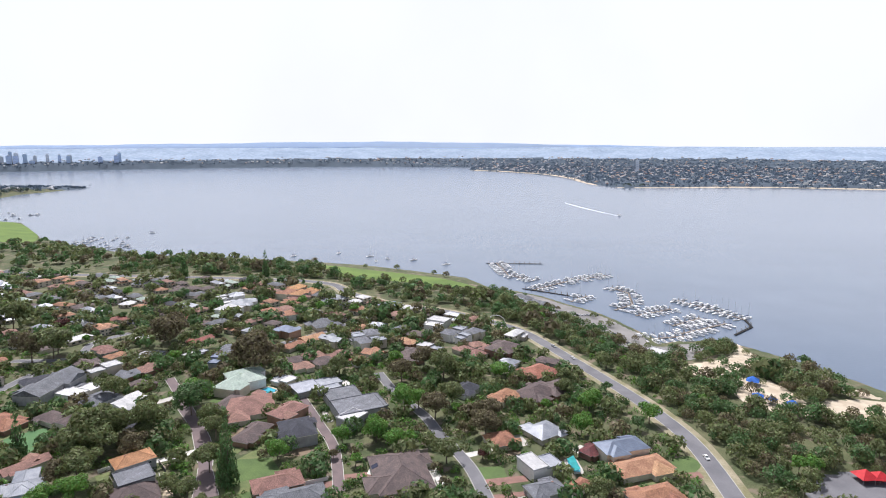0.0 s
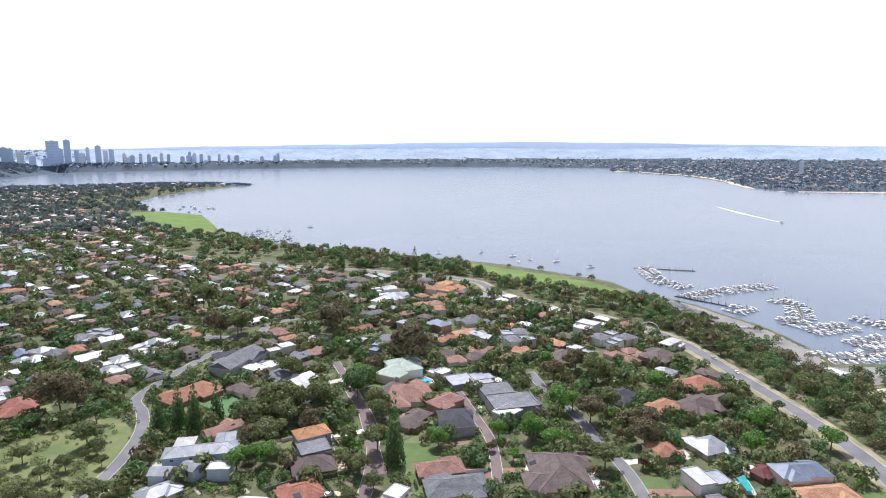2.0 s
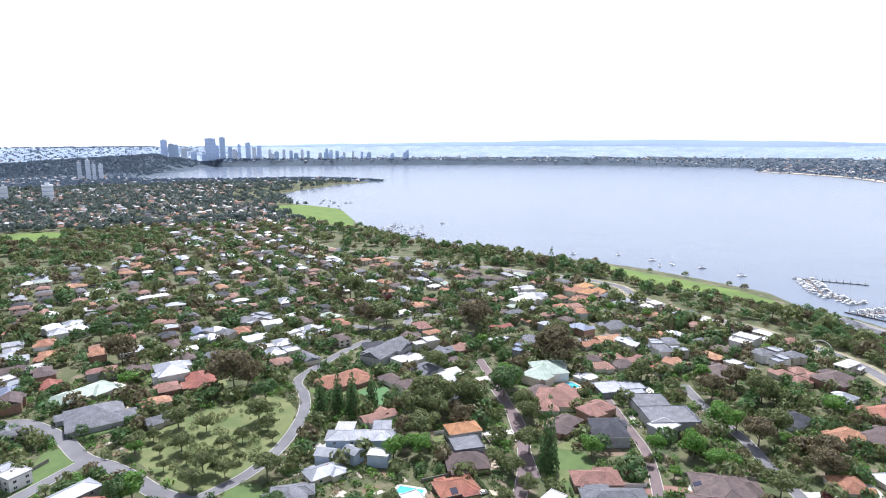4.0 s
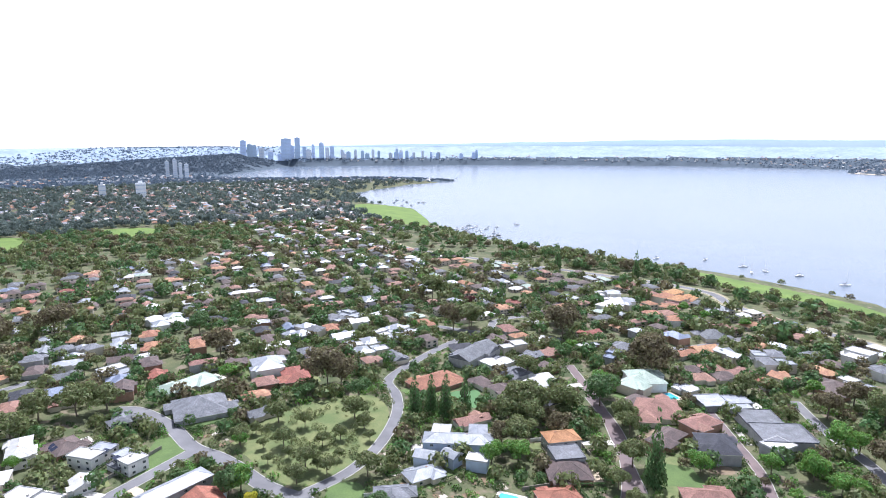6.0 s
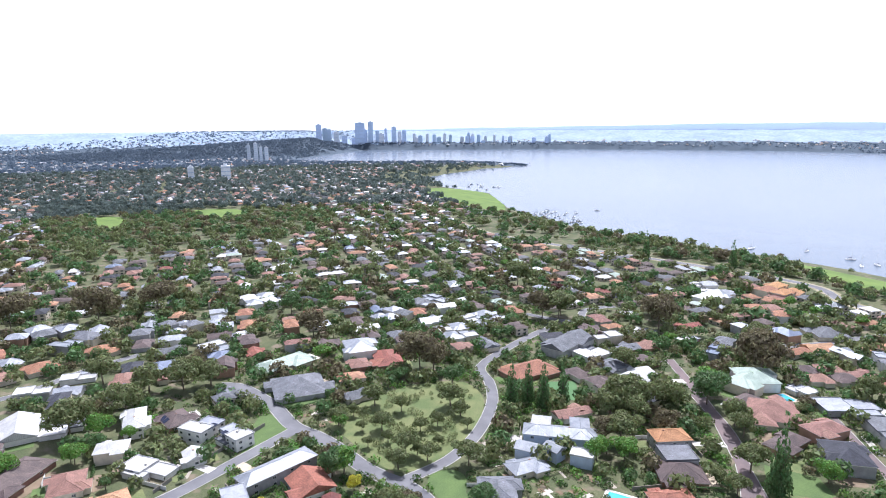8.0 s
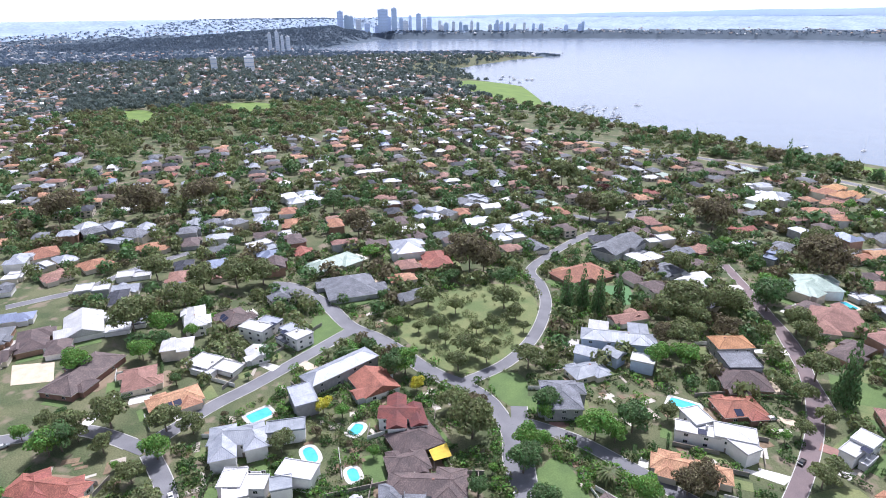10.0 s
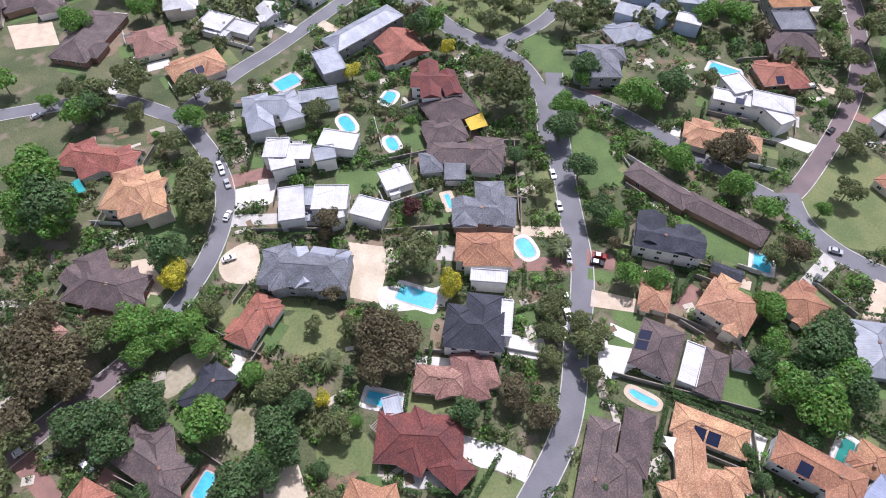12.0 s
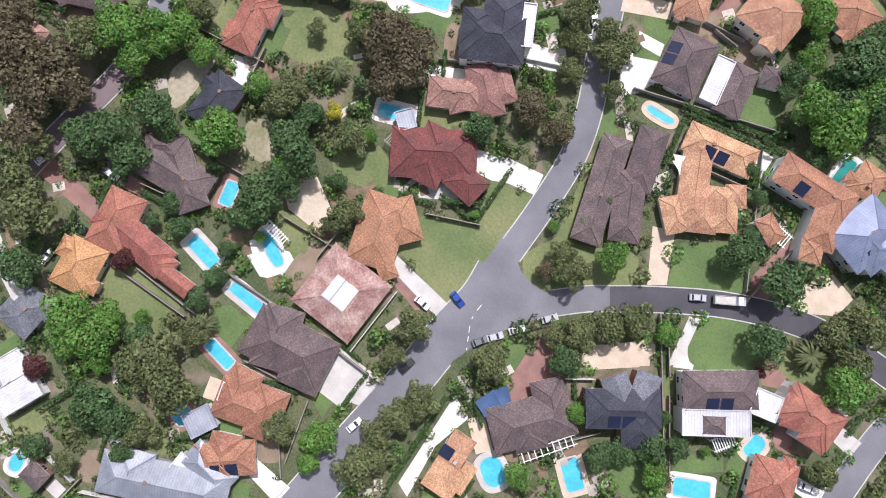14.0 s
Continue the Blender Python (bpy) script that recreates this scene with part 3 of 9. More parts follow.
def one_house(x, y, L, W, rot, roof="brown", storeys=1, wall="cream", form="hip", wings=(), solar=0, detail=True, pitch=23):
    """A house: rectangular blocks under one roof. wings: (x, y, L, W, rot, form, roof) beside the main block, in the same place's metres."""
    detail = detail and math.hypot(x + 110, y + 30) < 300
    base = ground_z(x, y)
    top = new("house")
    HOUSE_PLAN[top.name] = (x, y, L, W, rot)
    top.location = (x, y, base)
    size = "two-storey" if storeys > 1 else "single-storey"
    tagged(top, f"{size} {wall.replace('paleblue', 'pale blue')} house with {ROOFWORD[roof]}", "house", "houses of the suburb")
    z = 2.9 * storeys + 0.2
    pick = random.Random(int(abs(x * 13 + y * 7)))
    blocks = [(0, 0, L, W, rot, form, roof)] + [(a - x, b - y, l, w, r, f, c) for a, b, l, w, r, f, c in wings]
    ca, sa = math.cos(radians(rot)), math.sin(radians(rot))
    if form == "flat" and max(L, W) > 11:
        # stepped flat roofs, with a low wing to one side
        s = pick.choice((-1, 1))
        u, v = -s * L * 0.22, W * 0.10 * pick.choice((-1, 1))
        blocks[0] = (s * L * 0.22 * ca, s * L * 0.22 * sa, L * 0.52, W * 0.92, rot, "flat", roof)
        blocks.insert(1, (u * ca - v * sa, u * sa + v * ca, L * 0.56, W * 0.7, rot, "flat", pick.choice((roof, roof, "metal"))))
        u, v = pick.uniform(-0.15, 0.15) * L, -math.copysign(W * 0.42, v)
        blocks.insert(2, (u * ca - v * sa, u * sa + v * ca, L * 0.5, W * 0.4, rot, "flat", pick.choice((roof, "metal", "slate"))))
    elif not wings and min(L, W) > 6:
        # a cross wing and a small porch
        s, u = pick.choice((-1, 1)), pick.choice((-1, 1)) * L * 0.22
        v = s * W * 0.22
        blocks.append((u * ca - v * sa, u * sa + v * ca, W * 0.95, L * 0.42, rot + 90, form, roof))
        u, v = -u * 1.1, -s * W * 0.42
        blocks.append((u * ca - v * sa, u * sa + v * ca, L * 0.3, W * 0.45, rot, pick.choice((form, "gable")), roof))
    wb = bmesh.new()
    k = 0
    for bx, byy, l, w, r, f, c in blocks:
        k += 1
        zz = z - 0.06 * k - (0.9 if f == "flat" and k == 2 and form == "flat" else 0)
        if f == "flat" and k == 3 and form == "flat":
            zz -= 2.9 * (storeys - 1) + 0.5
        over = 0.55
        il, iw = max(l - 2 * over, 1.5), max(w - 2 * over, 1.5)
        box(wb, -il / 2, -iw / 2, -0.3, il / 2, iw / 2, zz - 0.1, pose(bx, byy, 0, 0, 0, r))
        rb = bmesh.new()
        uv = rb.loops.layers.uv.new("UVMap")
        if f == "flat":
            flat_roof(rb, uv, bx, byy, il, iw, r, zz + 0.35)
            part("roof", rb, ROOF[c], top, ROOFWORD[c] if c != roof else "")
        else:
            nodes = hip(rb, uv, bx, byy, il, iw, r, zz + 0.12, pitch, over, f == "gable")
            ro = part("roof", rb, ROOF[c], top, ROOFWORD[c] if c != roof else "")
            ro.data.materials.append(GUTTER)
            if detail and f == "hip":
                capping(nodes, ROOF[c], ro)
        occupy(x + bx, y + byy, min(l, w) * 0.5)
        if l > 1.4 * w or w > 1.4 * l:
            d = (max(l, w) - min(l, w)) / 2
            a = radians(r if l > w else r + 90)
            for s in (-1, 1):
                occupy(x + bx + s * d * math.cos(a), y + byy + s * d * math.sin(a), min(l, w) * 0.5)
    part("wall", wb, WALL[wall], top)
    if not detail:
        return top
    il, iw = max(L - 1.1, 1.5), max(W - 1.1, 1.5)
    m = pose(0, 0, 0, 0, 0, rot)
    if form == "flat":
        il, iw = il * 0.98, iw * 0.98
    if solar == 0 and pick.random() < 0.22:
        solar = pick.choice((1, 1, 2))
    if pick.random() < 0.6:
        bm = bmesh.new()
        hx = pick.uniform(-0.2, 0.2) * L
        zr = z + (0.4 if form == "flat" else min(L, W) * 0.5 * math.tan(radians(pitch)) * 0.75)
        box(bm, hx - 0.45, -0.4, zr - 0.9, hx + 0.45, 0.4, zr + 0.75, m)
        part("chimney" if form != "flat" else "air_conditioner", bm, WALL["brick"] if form != "flat" else GUTTER, top)

    for s in range(storeys):
        for side, ln, off in ((0, il, iw / 2), (180, il, iw / 2), (90, iw, il / 2), (270, iw, il / 2)):
            n = max(1, min(4 if storeys > 1 else 2, int(ln / 4.4)))
            for i in range(n):
                px = (i + 0.5) * ln / n - ln / 2
                if s == 0 and side == 0 and i == n // 2:
                    shared("door", DOOR, top, m @ pose(0, 0, 0, 0, 0, side) @ pose(px, -off - 0.03, 0.0))
                    continue
                shared("window", WINDOW, top, m @ pose(0, 0, 0, 0, 0, side) @ pose(px, -off - 0.02, 1.55 + 2.9 * s))
    for i in range(solar):
        hh = (min(L, W) / 2) * math.tan(radians(pitch))
        mm = m if L >= W else m @ pose(0, 0, 0, 0, 0, 90)
        shared("solar_panel", SOLAR, top, mm @ pose(-max(L, W) * 0.22 + i * 3.6, -min(L, W) / 2 + 0.4, z + 0.25, pitch if form != "flat" else 0))
    return top


def courtyard_house(x, y, L, W, rot, inner=3.3):
    """A square tiled roof rising from all sides to a white-roofed court in the middle."""
    top = new("house")
    HOUSE_PLAN[top.name] = (x, y, L, W, rot)
    top.matrix_basis = at(x, y, rot)
    tagged(top, "single-storey cream house with mottled pink tiled roof round a white court", "house", "houses of the suburb")
    bm = bmesh.new()
    box(bm, -L / 2 + 0.8, -W / 2 + 0.8, -0.3, L / 2 - 0.8, W / 2 - 0.8, 2.95)
    part("wall", bm, WALL["cream"], top)
    bm = bmesh.new()
    uv = bm.loops.layers.uv.new("UVMap")
    rings = [[bm.verts.new((sx * a, sy * b, z)) for sx, sy in ((-1, -1), (1, -1), (1, 1), (-1, 1))] for a, b, z in ((L / 2, W / 2, 2.95), (L / 2, W / 2, 3.15), (inner, inner, 5.5), (inner, inner, 4.6))]
    for k, (r, q) in enumerate(zip(rings, rings[1:])):
        for i in range(4):
            f = bm.faces.new((r[i], r[(i + 1) % 4], q[(i + 1) % 4], q[i]))
            for lp, u in zip(f.loops, ((-L / 2, 0), (L / 2, 0), (inner, 6.4), (-inner, 6.4))):
                lp[uv].uv = u
    bm.faces.new(rings[0][::-1])
    roof = part("roof", bm, ROOF["mottled"], top)
    bm = bmesh.new()
    box(bm, -inner - 0.1, -inner - 0.1, 5.45, inner + 0.1, inner + 0.1, 5.65)
    part("court_roof", bm, ROOF["white"], top, "flat white roof over the court").data.uv_layers.new(name="UVMap")
    for sx, sy in ((-1, -1), (1, -1), (1, 1), (-1, 1)):
        bm = bmesh.new()
        a, b = Vector((sx * L / 2, sy * W / 2, 3.2)), Vector((sx * inner, sy * inner, 5.55))
        d = b - a
        box(bm, 0, -0.18, -0.05, d.length, 0.18, 0.1, Matrix.Translation(a) @ d.to_track_quat("X", "Z").to_matrix().to_4x4())
        part("ridge_capping", bm, ROOF["mottled"], roof).data.uv_layers.new(name="UVMap")
    for side in (0, 90, 180, 270):
        for px in (-5, 0, 5):
            shared("window", WINDOW, top, pose(0, 0, 0, 0, 0, side) @ pose(px, -L / 2 + 0.78, 1.5))
    occupy(x, y, L * 0.55)


def pergola(x, y, L, W, rot, colour="white", slats=9):
    """Open beams on posts beside a house."""
    top = new("pergola")
    top.matrix_basis = at(x, y, rot)
    tagged(top, f"{colour} slatted garden pergola on square posts", "pergola")
    m = FRAME if colour == "white" else WOOD
    for sx in (-1, 1):
        for sy in (-1, 1):
            bm = bmesh.new()
            box(bm, sx * L / 2 - 0.09, sy * W / 2 - 0.09, -0.2, sx * L / 2 + 0.09, sy * W / 2 + 0.09, 2.6)
            part("post", bm, m, top)
    for sy in (-1, 1):
        bm = bmesh.new()
        box(bm, -L / 2 - 0.3, sy * W / 2 - 0.1, 2.6, L / 2 + 0.3, sy * W / 2 + 0.1, 2.82)
        part("beam", bm, m, top)
    bm = bmesh.new()
    box(bm, -0.12, -W / 2 - 0.4, 2.82, 0.12, W / 2 + 0.4, 2.94)
    me = mesh_of("slat", bm, m)
    for i in range(slats):
        shared("slat", me, top, pose(-L / 2 + L * (i + 0.5) / slats, 0, 0))


garden_rng = random.Random(8)


def garden(x, y, L, W, rot):
    """Lawn, terrace and drive beside a house, where there is room."""
    m = pose(x, y, 0, 0, 0, rot)
    sides = [(0, -1), (0, 1), (1, 0), (-1, 0)]
    garden_rng.shuffle(sides)
    kinds = [("lawn", LAWN, "watered green garden lawn"), ("lawn", DRYLAWN, "dry patchy garden lawn"), ("paving", garden_rng.choice((CONCRETE, SANDPAVE, REDPAVE, WHITEPAVE)), "paved garden terrace"), ("soil_patch", SOIL, "bare brown garden bed")]
    for (sx, sy), (name, material, label) in zip(sides, kinds):
        dep, wid = garden_rng.uniform(3, 6.5), garden_rng.uniform(0.4, 0.85) * (L if sy else W)
        o = garden_rng.uniform(-0.15, 0.15) * (L if sy else W)
        if sy:
            c, hx, hy = (o, sy * (W / 2 + dep / 2 + 0.3)), wid / 2, dep / 2
        else:
            c, hx, hy = (sx * (L / 2 + dep / 2 + 0.3), o), dep / 2, wid / 2
        p = m @ Vector((*c, 0))
        if not free(p.x, p.y, dep * 0.35) or near_road(p.x, p.y, dep * 0.5) or in_clear(p.x, p.y):
            continue
        pts = [tuple((m @ Vector((c[0] + a * hx, c[1] + q * hy, 0)))[:2]) for a, q in ((-1, -1), (1, -1), (1, 1), (-1, 1))]
        patch(name, pts, material, label, rounded=name == "soil_patch", lift=0.015, clear=False)
        occupy(p.x, p.y, min(hx, hy) * 0.8)


def driveway(x, y, L, W, rot):
    """A paved drive from a house to the nearest street."""
    best = None
    for line, width in ROADS:
        for p in line:
            d = math.hypot(p.x - x, p.y - y)
            if best is None or d - width / 2 < best[0]:
                best = (d - width / 2, p)
    gap, p = best
    if not min(L, W) / 2 + 2 < gap < 30:
        return
    d = Vector((p.x - x, p.y - y)).normalized()
    s = Vector((-d.y, d.x))
    a = Vector((x, y)) + s * garden_rng.choice((-1, 1)) * min(L, W) * 0.25
    start, end = a + d * (min(L, W) / 2 - 0.5), a + d * (gap + 0.6)
    for k in (0.35, 0.6, 0.9):
        q = start + (end - start) * k
        if not free(q.x, q.y, 0.8) or in_clear(q.x, q.y):
            return
    w = garden_rng.uniform(1.5, 2.6)
    patch("paving", [tuple(start + s * w), tuple(end + s * (w + 0.6)), tuple(end - s * (w + 0.6)), tuple(start - s * w)],
          garden_rng.choice((CONCRETE, CONCRETE, WHITEPAVE, REDPAVE, SANDPAVE)), "paved drive from the street to a house", lift=0.045, clear=False)
    for k in (0.2, 0.5, 0.8):
        q = start + (end - start) * k
        occupy(q.x, q.y, w)


# ---- trees ----
def leaf_cloud(seed, blobs, count, size, flat=0.75):
    """A crown of small leaf clumps laid over several lobes; unit radius."""
    r = random.Random(seed)
    co, fa = [], []
    for bx, by, bz, br in blobs:
        n = int(count * br * br / sum(b[3] ** 2 for b in blobs))
        for _ in range(n):
            u, a = r.uniform(-0.55, 1), r.uniform(0, 2 * math.pi)
            q = math.sqrt(1 - u * u)
            d = Vector((q * math.cos(a), q * math.sin(a), u))
            p = Vector((bx, by, bz)) + Vector((d.x, d.y, d.z * flat)) * br * r.uniform(0.72, 1.06)
            nn = (d + Vector((r.gauss(0, 0.45), r.gauss(0, 0.45), r.gauss(0, 0.45)))).normalized()
            t = nn.orthogonal().normalized()
            t.rotate(Matrix.Rotation(r.uniform(0, 6.28), 3, nn))
            s = nn.cross(t)
            w = size * r.uniform(0.6, 1.35)
            i = len(co)
            co += [p + t * w, p - t * w * 0.55 + s * w * 0.85 + nn * w * 0.2, p - t * w * 0.55 - s * w * 0.85]
            fa.append((i, i + 1, i + 2))
    return co, fa


def crown_mesh(name, seed, lobes, count, size, material, airy=0.0, cone=False, flat=0.75):
    r = random.Random(seed)
    if cone:
        blobs = []
        for i in range(9):
            k = i / 8
            rad = 0.9 * (1 - k) + 0.1
            for j in range(max(1, int(5 * (1 - k)) + 1)):
                a = j * 6.28 / max(1, int(5 * (1 - k)) + 1) + i
                blobs.append((math.cos(a) * rad * 0.55, math.sin(a) * rad * 0.55, -1 + k * 2.9, 0.32 * (1 - k) + 0.14))
    else:
        blobs = [(0, 0, 0.15, 0.6)]
        for i in range(lobes):
            a, q = i * 2.4 + r.uniform(-0.4, 0.4), math.sqrt((i + 0.6) / lobes) * (0.62 + airy * 0.2)
            blobs.append((math.cos(a) * q, math.sin(a) * q, r.uniform(-0.25, 0.42) * (1.1 - q * 0.6), r.uniform(0.26, 0.44) * (1 - airy * 0.25)))
    co, fa = leaf_cloud(seed, blobs, count, size, flat)
    me = bpy.data.meshes.new(name)
    me.from_pydata([tuple(c) for c in co], [], fa)
    me.materials.append(material)
    return me


def trunk_mesh(seed, forks=4):
    """Tapered trunk with limbs reaching into the crown; unit height to the crown's middle."""
    r = random.Random(seed)
    bm = bmesh.new()

    def limb(p, q, a, b):
        d = q - p
        t = d.to_track_quat("Z", "Y").to_matrix().to_4x4()
        rings = []
        for z, rad in ((0, a), (d.length, b)):
            rings.append([bm.verts.new(Matrix.Translation(p) @ t @ Vector((math.cos(i * 1.257) * rad, math.sin(i * 1.257) * rad, z))) for i in range(5)])
        for i in range(5):
            bm.faces.new((rings[0][i], rings[0][(i + 1) % 5], rings[1][(i + 1) % 5], rings[1][i]))
    f = Vector((r.uniform(-0.04, 0.04), r.uniform(-0.04, 0.04), 0.55))
    limb(Vector((0, 0, -0.03)), f, 0.055, 0.04)
    for i in range(forks):
        a = i * 6.28 / forks + r.uniform(-0.5, 0.5)
        limb(f, Vector((math.cos(a) * 0.3, math.sin(a) * 0.3, r.uniform(0.9, 1.15))), 0.034, 0.012)
    return mesh_of("trunk", bm, BARK)


TRUNKS = [trunk_mesh(i) for i in range(3)]
NEAR, FAR = {}, {}
for kind, lobes, airy, leaf in (("green", 11, 0.0, "green"), ("dark", 11, 0.1, "dark"), ("gum", 13, 0.7, "gum"), ("brown", 12, 0.5, "brown"), ("yellow", 9, 0, "yellow"), ("purple", 8, 0, "purple")):
    NEAR[kind] = [crown_mesh("crown", 10 + i, lobes + i, 2800, 0.062, LEAF[leaf], airy) for i in range(3)]
    FAR[kind] = [crown_mesh("crown", 30 + i, max(6, lobes - 4), 620, 0.115, LEAF[leaf], airy) for i in range(3)]
for store, cnt, sz in ((NEAR, 1900, 0.085), (FAR, 560, 0.14)):
    store["pine"] = [crown_mesh("crown", 50 + i, 0, cnt, sz, LEAF["dark"], cone=True) for i in range(2)]
    store["cypress"] = [crown_mesh("crown", 60 + i, 6, cnt // 2, sz * 1.2, LEAF["dark"], 0, flat=2.6) for i in range(2)]


def palm_mesh():
    r = random.Random(3)
    co, fa = [], []
    for i in range(46):
        a, up = i * 2.4, r.uniform(-0.35, 0.9)
        d = Vector((math.cos(a), math.sin(a), 0))
        s = Vector((-d.y, d.x, 0))
        last = None
        for k in range(5):
            t = k / 4
            p = d * t * (1.0 - 0.25 * abs(up)) + Vector((0, 0, up * t * 0.7 - 0.55 * t * t))
            w = 0.075 * math.sin(0.35 + t * 2.6)
            j = len(co)
            co += [p - s * w + Vector((0, 0, -0.04 * t)), p + s * w]
            if last is not None:
                fa.append((last, last + 1, j + 1, j))
            last = j
    me = bpy.data.meshes.new("fronds")
    me.from_pydata([tuple(c) for c in co], [], fa)
    me.materials.append(LEAF["palm"])
    return me


PALM = palm_mesh()
TREEWORD = {"green": "leafy bright green garden tree", "dark": "dense dark green evergreen tree", "gum": "airy olive-green gum tree", "brown": "brown-tinged olive gum tree with sparse leaves",
            "yellow": "golden yellow-green flowering tree", "purple": "small plum-coloured leafy tree", "pine": "tall dark conical pine tree", "cypress": "slim dark green cypress", "palm": "stout date palm with arching fronds"}
TREENAME = {"green": "garden_tree", "dark": "evergreen_tree", "gum": "gum_tree", "brown": "sparse_gum_tree", "yellow": "golden_tree", "purple": "plum_tree", "pine": "pine_tree", "cypress": "cypress", "palm": "palm_tree"}
tree_rng = random.Random(11)


def tree(x, y, r, kind="green", near=True, height=None):
    """A tree: trunk with limbs, and a crown r metres in radius."""
    g = ground_z(x, y)
    t = new(TREENAME[kind])
    t.location = (x, y, g)
    t.rotation_euler = (0, 0, tree_rng.uniform(0, 6.28))
    tagged(t, TREEWORD[kind], TREENAME[kind].replace("_", " "), TREENAME[kind].replace("_", " ") + "s of the suburb")
    h = height or {"pine": r * 3.4, "cypress": r * 2.0, "palm": 4.5}.get(kind, 0.8 + r * 0.9)
    tr = shared("trunk", tree_rng.choice(TRUNKS), t)
    w = min(max(h, 3) * 0.9, 9)
    tr.scale = (w, w, h) if kind != "palm" else (5, 5, h)
    if kind == "palm":
        cr = shared("fronds", PALM, t)
        cr.location, cr.scale = (0, 0, h), (r, r, r)
    else:
        cr = shared("crown", tree_rng.choice((NEAR if near else FAR)[kind]), t)
        k = tree_rng.uniform(0.85, 1.1)
        zs = {"pine": r * 1.7, "cypress": r * 1.0}.get(kind, r * k)
        if kind == "pine":
            cr.location, cr.scale = (0, 0, r * 2.6), (r, r, r * 2.1)
        elif kind == "cypress":
            cr.location, cr.scale = (0, 0, r * 2.2), (r, r, r)
        else:
            cr.location, cr.scale = (0, 0, h), (r * tree_rng.uniform(0.92, 1.08), r, zs)
    occupy(x, y, r * 0.7)
    return t


# ---- pools, cars, hedges ----
def pool(x, y, L, W, rot, deck="white", shape="rect", water="pool"):
    top = new("swimming_pool")
    top.matrix_basis = at(x, y, rot)
    deckm = {"white": WHITEPAVE, "sand": SANDPAVE, "red": REDPAVE, "grey": CONCRETE}[deck]
    word = {"white": "white", "sand": "sandy", "red": "red brick", "grey": "grey"}[deck]
    tagged(top, f"turquoise garden swimming pool with {word} paved surround" if water == "pool" else f"deep green garden pool with {word} paved surround", "swimming pool")
    n = 28

    def ring(grow):
        out = []
        for i in range(n):
            a = 2 * math.pi * i / n
            c, s = math.cos(a), math.sin(a)
            e = 0.22 if shape == "rect" else 0.75
            k = 1.0 if shape != "kidney" else 1 - 0.28 * max(0, math.sin(a)) ** 4
            out.append((math.copysign(abs(c) ** e, c) * (L / 2) + math.copysign(grow, c) * abs(c) ** e, math.copysign(abs(s) ** e, s) * (W / 2) * k + math.copysign(grow, s) * abs(s) ** e))
        return out
    for name, g0, g1, z, material in (("deck", 0.35, 1.5, 0.10, deckm), ("coping", 0.0, 0.40, 0.17, KERB)):
        bm = bmesh.new()
        a = [bm.verts.new((*p, z)) for p in ring(g0)]
        b = [bm.verts.new((*p, z)) for p in ring(g1)]
        c = [bm.verts.new((*p, -0.2)) for p in ring(g1)]
        d = [bm.verts.new((*p, -0.2)) for p in ring(g0)]
        for i in range(n):
            j = (i + 1) % n
            bm.faces.new((a[i], b[i], b[j], a[j])), bm.faces.new((b[i], c[i], c[j], b[j])), bm.faces.new((d[i], a[i], a[j], d[j]))
        bmesh.ops.recalc_face_normals(bm, faces=bm.faces)
        part(name, bm, material, top)
    bm = bmesh.new()
    bm.faces.new([bm.verts.new((*p, 0.09)) for p in ring(0.05)])
    part("pool_water", bm, POOL if water == "pool" else POOLDARK, top)
    occupy(x, y, max(L, W) / 2 + 1.0)


def car_mesh(col):
    bm = bmesh.new()
    prof = ((-2.2, 0.35), (-2.25, 0.75), (-2.05, 0.95), (-1.75, 1.0), (-1.35, 1.45), (0.25, 1.47), (0.95, 1.0), (1.95, 0.85), (2.2, 0.65), (2.2, 0.35))
    rows = [[bm.verts.new((x, s * (0.88 if z < 1.1 else 0.72), z)) for x, z in prof] for s in (-1, 1)]
    n = len(prof)
    for i in range(n):
        bm.faces.new((rows[0][i], rows[1][i], rows[1][(i + 1) % n], rows[0][(i + 1) % n]))
    bm.faces.new(rows[0]), bm.faces.new(rows[1][::-1])
    bmesh.ops.recalc_face_normals(bm, faces=bm.faces)
    return mesh_of("body", bm, CARPAINT[col])


CARBODY = {k: car_mesh(k) for k in CARS}
bm = bmesh.new()
bmesh.ops.create_cone(bm, cap_ends=True, segments=14, radius1=0.33, radius2=0.33, depth=0.22, matrix=pose(0, 0, 0, 90))
WHEEL = mesh_of("wheel", bm, TYRE)
bm = bmesh.new()
for q in (((0.30, -0.66, 1.455), (0.30, 0.66, 1.455), (0.94, 0.76, 1.03), (0.94, -0.76, 1.03)),):
    bm.faces.new([bm.verts.new(Vector(p) + Vector((0.03, 0, 0.02))) for p in q][::-1])
    b2 = [bm.verts.new(Vector(p) + Vector((-0.02, 0, -0.03))) for p in q]
    bm.faces.new(b2)
WINDSCREEN = mesh_of("windscreen", bm, GLASS)
bm = bmesh.new()
box(bm, -1.2, -0.80, 1.02, 0.55, -0.775, 1.38), box(bm, -1.2, 0.775, 1.02, 0.55, 0.80, 1.38)
SIDEGLASS = mesh_of("side_window", bm, GLASS)
bm = bmesh.new()
bm.faces.new([bm.verts.new(p) for p in ((-1.40, -0.66, 1.44), (-1.40, 0.66, 1.44), (-1.76, 0.76, 1.05), (-1.76, -0.76, 1.05))])
REARGLASS = mesh_of("rear_window", bm, GLASS)


